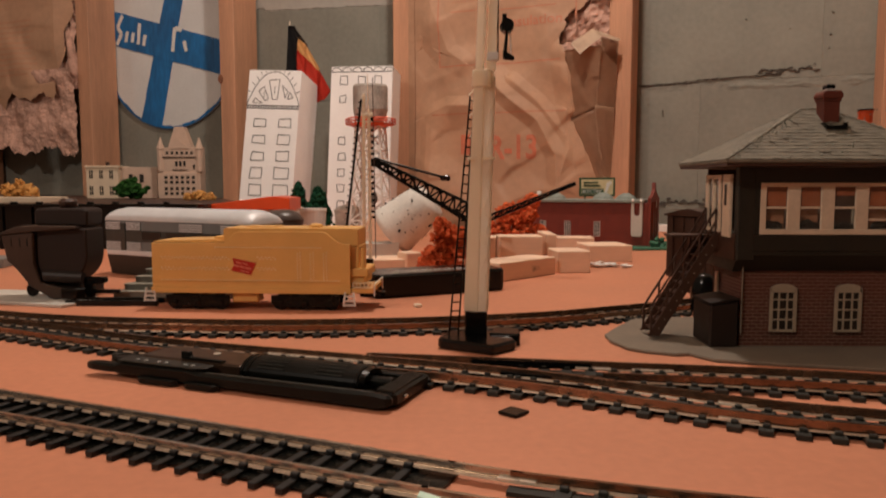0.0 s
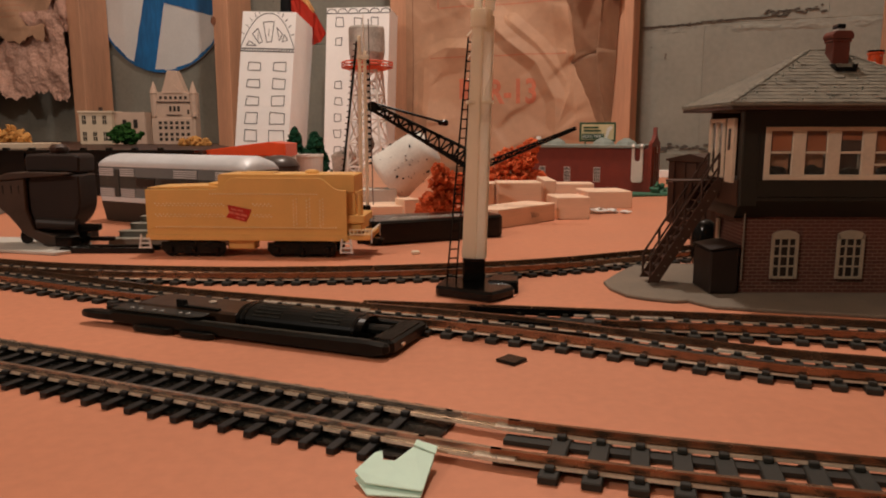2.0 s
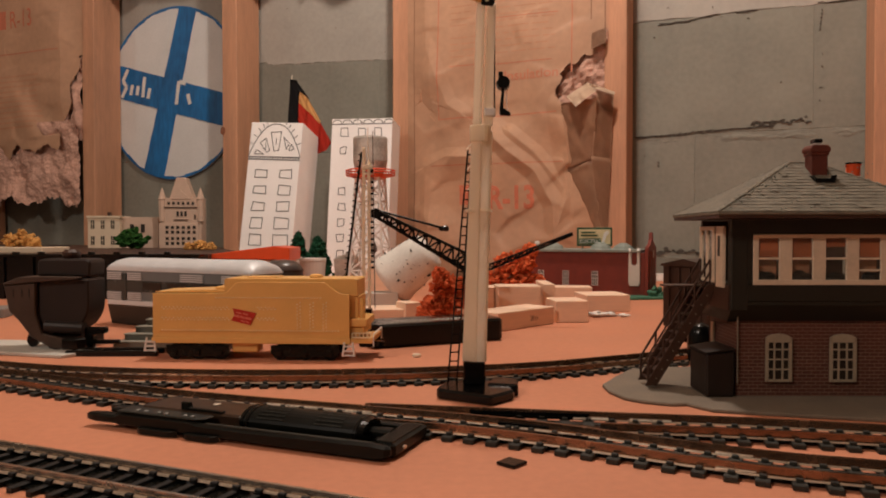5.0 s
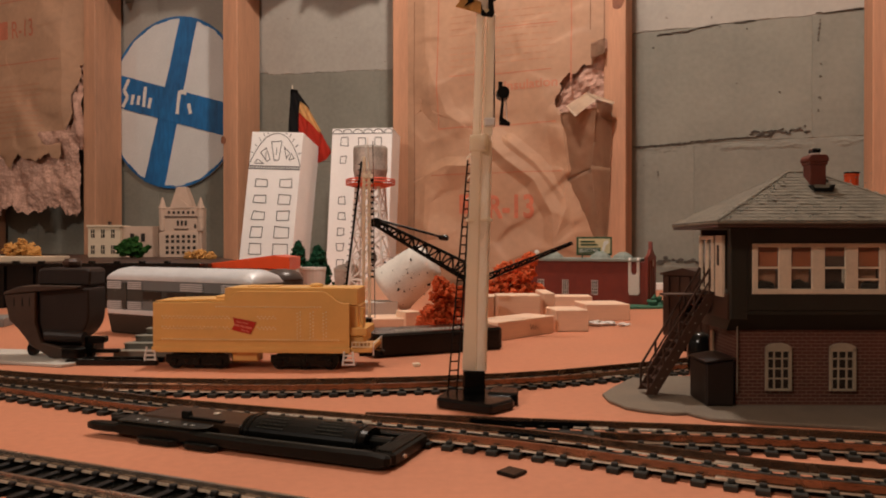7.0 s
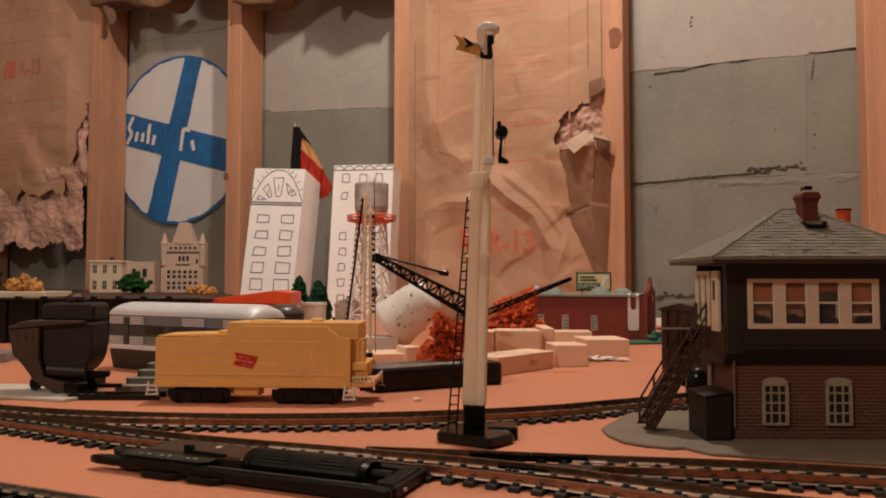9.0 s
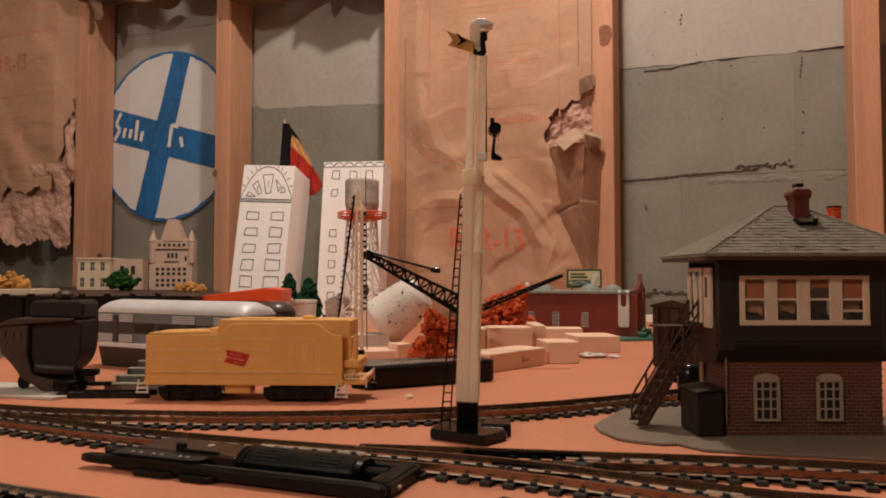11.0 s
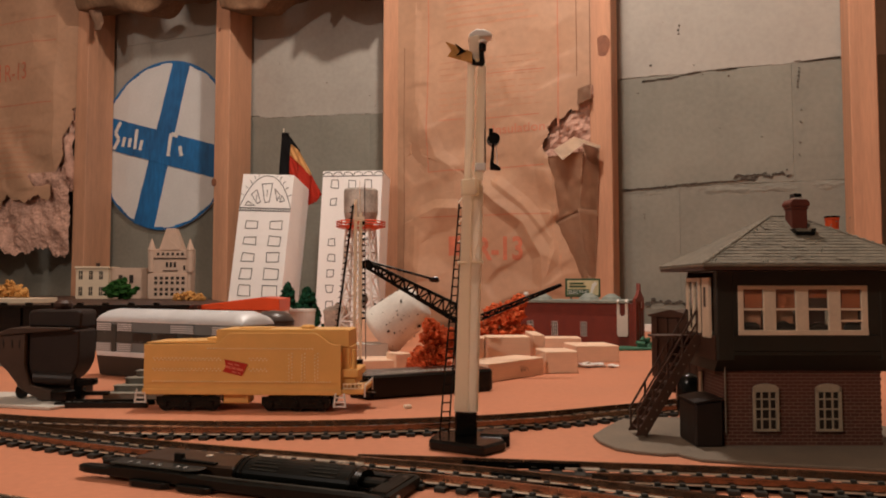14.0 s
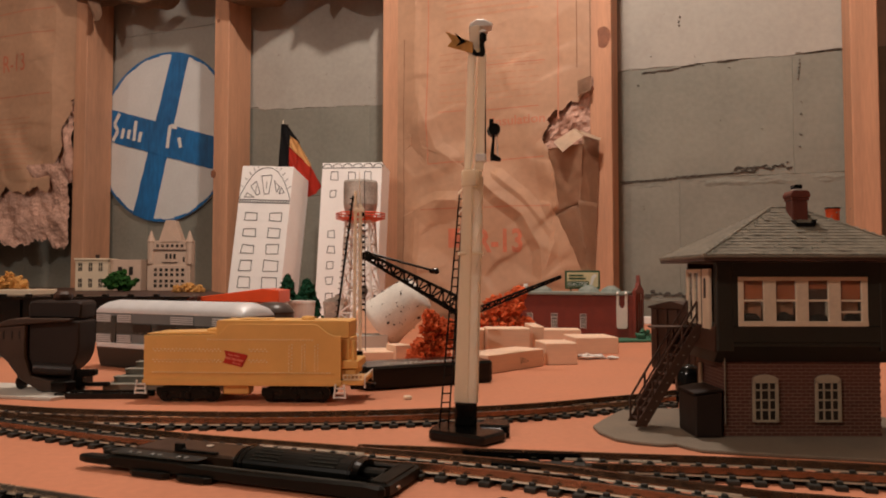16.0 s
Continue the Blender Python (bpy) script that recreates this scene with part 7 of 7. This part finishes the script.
def drawn_box(x0, x1, z0, z1, parent, rng, w=0.0011):
    """A window drawn with a marker."""
    bm = bmesh.new()
    j = lambda: rng.gauss(0, 0.0008)
    c = [(x0 + j(), z0 + j()), (x1 + j(), z0 + j()), (x1 + j(), z1 + j()), (x0 + j(), z1 + j())]
    for a, b in zip(c, c[1:] + c[:1]):
        ink_line(a, b, w, bm)
    return part("drawn_window", bm, INK, parent, "window outline drawn in black marker")


drng = random.Random(17)
ct = thing("card_tower", pose(-0.3554, 1.2450, 0.0, -9, 0, -8) @ pose(0, 0, 0, 0, 2.41, 0) @ Matrix.Diagonal((0.88, 1.15, 1, 1)), "tall white foam-card tower with hand-drawn black windows, leaning back", "model building", "card towers")
TW, TH, TD = 0.1080, 0.280, 0.080
part("card_box", box(0, TW, 0, TD, 0, TH, 0.0008), WHITE_CARD, ct)
arch_bm = bmesh.new()
arc = [(TW * (0.5 + 0.5 * u), 0.2180 + 0.0590 * (1 - abs(u) ** 2.3)) for u in [-1 + k / 14 for k in range(29)]]
for a, b in zip(arc, arc[1:]):
    ink_line(a, b, 0.0011, arch_bm)
part("drawn_arch", arch_bm, INK, ct, "arch drawn in black marker")


def face_point(u, v):
    """A point of the arched field: u and v from 0 to 1."""
    return (TW * u, 0.2180 + 0.0590 * v)


for shape in (((0.40, 0.74), (0.60, 0.77), (0.575, 0.19), (0.485, 0.17)), ((0.21, 0.41), (0.31, 0.56), (0.405, 0.19), (0.345, 0.13)), ((0.11, 0.07), (0.155, 0.20), (0.295, 0.07)),
              ((0.655, 0.60), (0.77, 0.41), (0.72, 0.23)), ((0.805, 0.40), (0.87, 0.24), (0.77, 0.19))):
    petal = bmesh.new()
    quad = [Vector(face_point(*p)) for p in shape]
    for p, q in zip(quad, quad[1:] + quad[:1]):
        ink_line(p, q, 0.0011, petal)
    mid = sum(quad, Vector((0, 0))) / len(quad)
    if len(quad) == 4:
        ink_line(mid + Vector((0.0, 0.006)), mid - Vector((0.0, 0.007)), 0.0009, petal)
    part("drawn_petal", petal, INK, ct)
for k in range(6):
    for sx in (-1, 1):
        u = 0.34 + 0.125 * k
        p = Vector((TW * (0.5 + sx * 0.5 * u), 0.2205 + 0.0590 * (1 - u ** 2.3)))
        d = Vector((sx * (0.35 + 0.12 * k), 1.0 - 0.16 * k)).normalized()
        reach = min(0.0085, (TH - 0.001 - p.y) / max(d.y, 0.05), (TW * 0.5 - 0.001 - abs(p.x - TW / 2)) / max(abs(d.x), 0.05))
        if reach > 0.0015:
            ray_bm = bmesh.new()
            ink_line(p + d * 0.0012, p + d * reach, 0.0009, ray_bm)
            part("drawn_ray", ray_bm, INK, ct)
belt = bmesh.new()
for z in (0.2175, 0.2125):
    ink_line((0.0, z), (TW, z), 0.0012, belt)
for k in range(20):
    ink_line((0.002 + k * 0.0053, 0.2127), (0.0050 + k * 0.0053, 0.2172), 0.0012, belt)
part("drawn_belt", belt, INK, ct, "cross-hatched band drawn in black marker")
for r in range(5):
    z = 0.1805 - r * 0.0300
    drawn_box(0.0190, 0.0424, z, z + 0.0140 + 0.0010 * r, ct, drng)
    drawn_box(0.0680, 0.0940 + 0.0006 * r, z, z + 0.0150 + 0.0012 * r, ct, drng)

ct2 = thing("card_tower", pose(-0.2110, 1.3000, 0.0, -7, 0, -10) @ pose(0, 0, 0, 0, 0.5, 0) @ Matrix.Diagonal((1.02, 1, 1, 1)), "tall white foam-card tower with hand-drawn windows behind the water tower", "model building", "card towers")
TW2, TH2 = 0.1120, 0.291
part("card_box", box(0, TW2, 0, 0.060, 0, TH2, 0.0008), WHITE_CARD, ct2)
scal = bmesh.new()
for k in range(6):
    cx = 0.010 + k * 0.019
    pts = [(cx - 0.0085 * math.cos(math.pi * i / 8), TH2 - 0.0090 + 0.0070 * math.sin(math.pi * i / 8)) for i in range(9)]
    for a, b in zip(pts, pts[1:]):
        ink_line(a, b, 0.0012, scal)
ink_line((0.0, TH2 - 0.0100), (TW2, TH2 - 0.0100), 0.0012, scal)
part("drawn_scallops", scal, INK, ct2, "scalloped edge drawn in black marker")
for x in (0.018, 0.050, 0.080):
    drawn_box(x, x + 0.0125, 0.258, 0.2735, ct2, drng)
drawn_box(0.018, 0.0285, 0.226, 0.2385, ct2, drng)
for r in range(6):
    z = 0.150 - r * 0.0285
    drawn_box(0.0180, 0.0310, z, z + 0.0130, ct2, drng)
    if r < 2:
        drawn_box(0.080, 0.0930, z, z + 0.0130, ct2, drng)

# draped flag behind the card tower
flag = thing("small_flag", pose(-0.2840, 1.3600, 0), "small black, gold and red cloth flag drooping behind the card tower", "flag")
part("flag_stick", rod((-0.006, 0.006, 0.0), (0.0015, 0.006, 0.3760), 0.0014, 0.0010, 8), CREAM, flag)


def drape(edge_a, edge_b, name, material, label, waves=0.006):
    bm = bmesh.new()
    rows = []
    for j in range(15):
        t = j / 14
        a, b = Vector(edge_a[0]).lerp(Vector(edge_a[1]), t), Vector(edge_b[0]).lerp(Vector(edge_b[1]), t)
        rows.append([bm.verts.new((a.lerp(b, i / 8).x, waves * math.sin(9 * t + i * 0.7) + (0.0 if material is FLAG_BLACK else -0.004), a.lerp(b, i / 8).y)) for i in range(9)])
    for p, q in zip(rows, rows[1:]):
        for i in range(8):
            bm.faces.new((p[i], p[i + 1], q[i + 1], q[i]))
    bmesh.ops.solidify(bm, geom=list(bm.faces), thickness=0.0006)
    part(name, bm, material, flag, label, smooth=True)


drape(((-0.008, 0.230), (-0.001, 0.3665)), ((0.030, 0.230), (0.012, 0.3665)), "flag_stripe", FLAG_BLACK, "black stripe", 0.002)
drape(((0.0080, 0.3400), (0.0100, 0.3665)), ((0.0340, 0.3280), (0.0345, 0.3320)), "flag_stripe", FLAG_BLACK, "black edge stripe", 0.001)
drape(((0.0155, 0.3230), (0.0175, 0.3440)), ((0.0300, 0.3090), (0.0315, 0.3335)), "flag_stripe", FLAG_GOLD, "gold stripe", 0.001)
drape(((0.0300, 0.3090), (0.0315, 0.3335)), ((0.0550, 0.2835), (0.0570, 0.2885)), "flag_stripe", FLAG_GOLD, "gold stripe", 0.001)
drape(((0.0145, 0.2900), (0.0155, 0.3230)), ((0.0300, 0.2560), (0.0300, 0.3090)), "flag_stripe", FLAG_RED, "red stripe", 0.001)
drape(((0.0300, 0.2560), (0.0300, 0.3090)), ((0.0520, 0.2280), (0.0570, 0.2850)), "flag_stripe", FLAG_RED, "red stripe", 0.001)
drape(((0.0520, 0.2280), (0.0570, 0.2850)), ((0.0660, 0.2340), (0.0770, 0.2480)), "flag_stripe", FLAG_RED, "red stripe", 0.001)

# orange-red roofed shed, tubs, bucket and cone trees in front of the card towers
shed = thing("low_shed", pose(-0.3120, 0.8950, 0), "low shed with a bright orange-red sloping roof behind the silver car", "model building")
part("shed_roof", prism([(0, 0.0490), (0.1030, 0.0622), (0.1230, 0.0600), (0.1230, 0.0440), (0.1050, 0.0455), (0, 0.0470)], 0, 0.070, bevel=0.0006), ORANGE_RED, shed, "orange-red roof")
part("shed_wall", box(0.006, 0.118, 0.004, 0.066, 0, 0.0445), STONE_PINK, shed)


def tub(m, r, h, material, label, category, lid=False):
    t = thing("round_tub", m, label, category, "tubs by the card towers")
    part("tub_body", lathe([(r * 0.86, 0), (r, h * 0.90), (r * 1.03, h * 0.92), (r * 1.03, h), (r * 0.9, h), (r * 0.86, h * 0.94)], 24), material, t, smooth=False)
    if lid:
        part("tub_lid", lathe([(r * 0.98, h), (r * 0.7, h + 0.004), (r * 0.2, h + 0.006)], 24), material, t)
        part("lid_knob", lathe([(0.002, h + 0.005), (0.003, h + 0.008), (0.001, h + 0.010)], 10), material, t)
    return t


tub(pose(-0.1790, 1.000, 0), 0.0180, 0.0440, WHITE_PL, "white round plastic tub in front of the card towers", "tub")
tub(pose(-0.2230, 1.060, 0), 0.0170, 0.0440, WHITE_PL, "white round plastic tub in front of the card towers", "tub")
tub(pose(-0.1310, 1.000, 0), 0.0185, 0.0430, TANK_GREY, "grey metal bucket with lid beside the water tower", "bucket", True)


def cone_tree(m, h, r, seed, label):
    t = thing("cone_tree", m, label, "model tree", "cone trees")
    part("trunk", rod((0, 0, 0), (0, 0, h * 0.3), 0.0020, 0.0014, 8), BROWN_PL, t)
    rng = random.Random(seed)
    bm = bmesh.new()
    for k in range(320):
        u = rng.random() ** 0.8
        z, rr = h * (0.12 + 0.86 * u), r * (1 - u) ** 0.62 * rng.uniform(0.5, 1.03)
        a = rng.uniform(0, 6.283)
        s = 0.0036 * rng.uniform(0.6, 1.2)
        lump((rr * math.cos(a), rr * math.sin(a), z), (s, s, s), k, 0.5, 1, 2.4, bm)
    part("crown", bm, CONE_GREEN, t)
    return t


cone_tree(pose(-0.2290, 1.150, 0), 0.0800, 0.0230, 4, "small dark green cone-shaped tree by the card towers")
cone_tree(pose(-0.1930, 1.120, 0), 0.0740, 0.0270, 5, "small dark green cone-shaped tree by the card towers")

# raised board with the little town
solo("raised_board", prism([(-1.45, 0.88), (-0.285, 0.88), (-0.285, 1.02), (-0.44, 1.40), (-0.62, 1.58), (-1.45, 1.90)], 0.046, 0.0525, axis="z"), BROWN_PL, pose(0, 0, 0), "dark raised board carrying the little town", "raised board")
for x, y in ((-0.45, 1.20), (-0.75, 1.30), (-1.2, 1.2), (-0.34, 0.94), (-1.2, 1.6)):
    solo("wooden_riser", box(x - 0.02, x + 0.02, y - 0.02, y + 0.02, 0, 0.046), STUD, pose(0, 0, 0), "short pine riser under the raised board", "riser", "risers under the board")
girder = thing("bridge_girder", pose(0, 0.8600, 0), "black plastic plate-girder bridge side along the raised board", "model bridge")
part("girder_web", box(-1.05, -0.290, 0, 0.006, 0, 0.0500), BLACK_PL, girder)
part("top_flange", box(-1.05, -0.287, -0.004, 0.014, 0.0500, 0.0535, 0.0006), BLACK_PL, girder)
for k in range(22):
    x = -1.04 + k * 0.0345
    part("stiffener", box(x, x + 0.003, -0.003, 0.0, 0, 0.0500), BLACK_PL, girder)
for k in range(12):
    x = -0.66 + k * 0.030
    part("rail_knob", box(x, x + 0.006, -0.0030, 0.004, 0.0535, 0.0562, 0.0005), BLACK_PL, girder)
solo("beige_platform", box(-1.0, -0.520, 0.940, 1.010, 0.0525, 0.0600, 0.0008), STONE_CREAM, pose(0, 0, 0), "beige strip platform on the raised board", "platform")


def stone_window(x, z, w, h, parent, y=-0.0006):
    return part("window", box(x, x + w, y, 0.0002, z, z + h), HOLE, parent)


house = thing("stone_house", pose(-0.6370, 1.300, 0.0525, 0, 0, 4), "cream two-storey model town house with cornice and side wing", "model building")
part("wall", box(0, 0.0560, 0, 0.050, 0, 0.0540, 0.0004), STONE_CREAM, house)
part("cornice", box(-0.0020, 0.0580, -0.0020, 0.052, 0.0540, 0.0580, 0.0006), STONE_CREAM, house)
part("string_course", box(-0.0008, 0.0568, -0.0010, 0.0, 0.0500, 0.0514), STONE_CREAM, house)
part("chimney", box(0.0270, 0.0320, 0.020, 0.026, 0.0580, 0.0650), BROWN_PL, house)
part("wing", box(0.0560, 0.1200, 0.012, 0.060, 0, 0.0560, 0.0004), STONE_PINK, house, "pinkish side wing")
for r in range(2):
    for k in range(3):
        x, z = 0.0055 + 0.0175 * k, 0.0060 + 0.0290 * r
        w = stone_window(x, z, 0.0062, 0.0155, house)
        part("sash_bar", box(x, x + 0.0062, -0.0009, -0.0006, z + 0.0072, z + 0.0082), STONE_CREAM, w)
        part("sash_bar", box(x + 0.0027, x + 0.0034, -0.00095, -0.0006, z, z + 0.0155), STONE_CREAM, w)
for x in (0.0700, 0.0890):
    part("window", box(x, x + 0.0070, 0.0112, 0.0122, 0.0280, 0.0430), HOLE, house)

church = thing("stone_church", pose(-0.5085, 1.300, 0.0525, 0, 0, 2), "pinkish cast model cathedral front with steep roof and corner turrets", "model building")
part("front", box(0.0030, 0.0750, 0, 0.030, 0, 0.0900, 0.0005), STONE_PINK, church)
part("lower_front", box(0, 0.0700, -0.0020, 0.0, 0, 0.0450, 0.0004), STONE_PINK, church)
part("steep_roof", prism([(0.0180, 0.0900), (0.0600, 0.0900), (0.0460, 0.1270), (0.0300, 0.1270)], 0.002, 0.024, bevel=0.0006), STONE_PINK, church)
part("gable_front", prism([(0.0220, 0.0880), (0.0560, 0.0880), (0.0390, 0.1040)], -0.0014, 0.001), STONE_PINK, church)
for x in (0.0050, 0.0730):
    part("turret", lathe([(0.0058, 0.0480), (0.0064, 0.0860), (0.0074, 0.0880), (0.0010, 0.1080)], 8), STONE_PINK, church, m=pose(x, 0.002, 0))
part("ledge", box(0.0030, 0.0750, -0.0016, 0.0, 0.0720, 0.0738), BROWN_PL, church)
part("ledge", box(0.0260, 0.0520, -0.0016, 0.0, 0.0500, 0.0514), BROWN_PL, church)
for k in range(6):
    stone_window(0.0150 + 0.0086 * k, 0.0780, 0.0042, 0.0050, church)
for k in range(3):
    stone_window(0.0310 + 0.0070 * k, 0.0570, 0.0040, 0.0090, church)
stone_window(0.0620, 0.0520, 0.0034, 0.0080, church)
for r in range(4):
    for k in range(6):
        stone_window(0.0120 + 0.0096 * k, 0.0060 + 0.0085 * r + (0.003 if r > 1 else 0), 0.0052, 0.0052, church, -0.0026)


def round_tree(m, r, seed, material, label):
    t = thing("round_tree", m, label, "model tree", "round trees")
    part("trunk", rod((0, 0, 0), (0, 0, r), 0.0020, 0.0016, 8), BROWN_PL, t)
    part("crown", clumps([(-0.4 * r, 0, 0.75 * r, 0.55 * r), (0.4 * r, 0, 0.7 * r, 0.6 * r), (0.0, 0, 1.2 * r, 0.55 * r), (0.1 * r, -0.2 * r, 0.7 * r, 0.6 * r)], 0.17 * r, seed, 0.5, 80, 1), material, t)
    return t


round_tree(pose(-0.5330, 1.240, 0.0525) @ Matrix.Diagonal((1.1, 1, 0.78, 1)), 0.0260, 3, LEAF_GREEN, "round green flock tree in front of the town house")
round_tree(pose(-0.7350, 1.150, 0.0525) @ Matrix.Diagonal((1, 1, 1.6, 1)), 0.0260, 6, CONE_GREEN, "dark green tree at the edge of the town")
solo("lichen_bush", clumps([(-0.010, 0, 0.008, 0.012), (0.006, 0, 0.012, 0.014), (0.018, 0, 0.005, 0.009)], 0.0032, 8, 0.5, 70, 1), LICHEN_YELLOW, pose(-0.5700, 0.975, 0.0600), "orange-yellow lichen clump on the beige platform", "model bush", "lichen bushes")
solo("lichen_bush", clumps([(-0.012, 0, 0.003, 0.008), (0.006, 0, 0.006, 0.010), (0.022, 0, 0.003, 0.008)], 0.0030, 9, 0.5, 70, 1), LICHEN_YELLOW, pose(-0.3900, 1.150, 0.0525), "orange-yellow lichen clump beside the cathedral", "model bush", "lichen bushes")
# pendants added above the lamps, all out of view
for x, y, drop in ((0.04, 0.76, 0.14), (-1.90, 0.85, 0.20), (-1.10, -0.75, 0.07)):
    lampb = thing("ceiling_bulb", pose(x, y, CEIL), "plain unseen pendant socket added above a lamp", "lamp", "pendant bulbs")
    part("lamp_holder", lathe([(0.05, -0.025), (0.05, -0.001)], 20), LAMP_GLASS, lampb)
    part("lamp_cord", rod((0, 0, -0.18 - drop), (0, 0, -0.025), 0.004, n=8), BLACK_PL, lampb)
    part("lamp_socket", lathe([(0.018, -0.215 - drop), (0.020, -0.20 - drop), (0.010, -0.18 - drop)], 16), LAMP_GLASS, lampb)
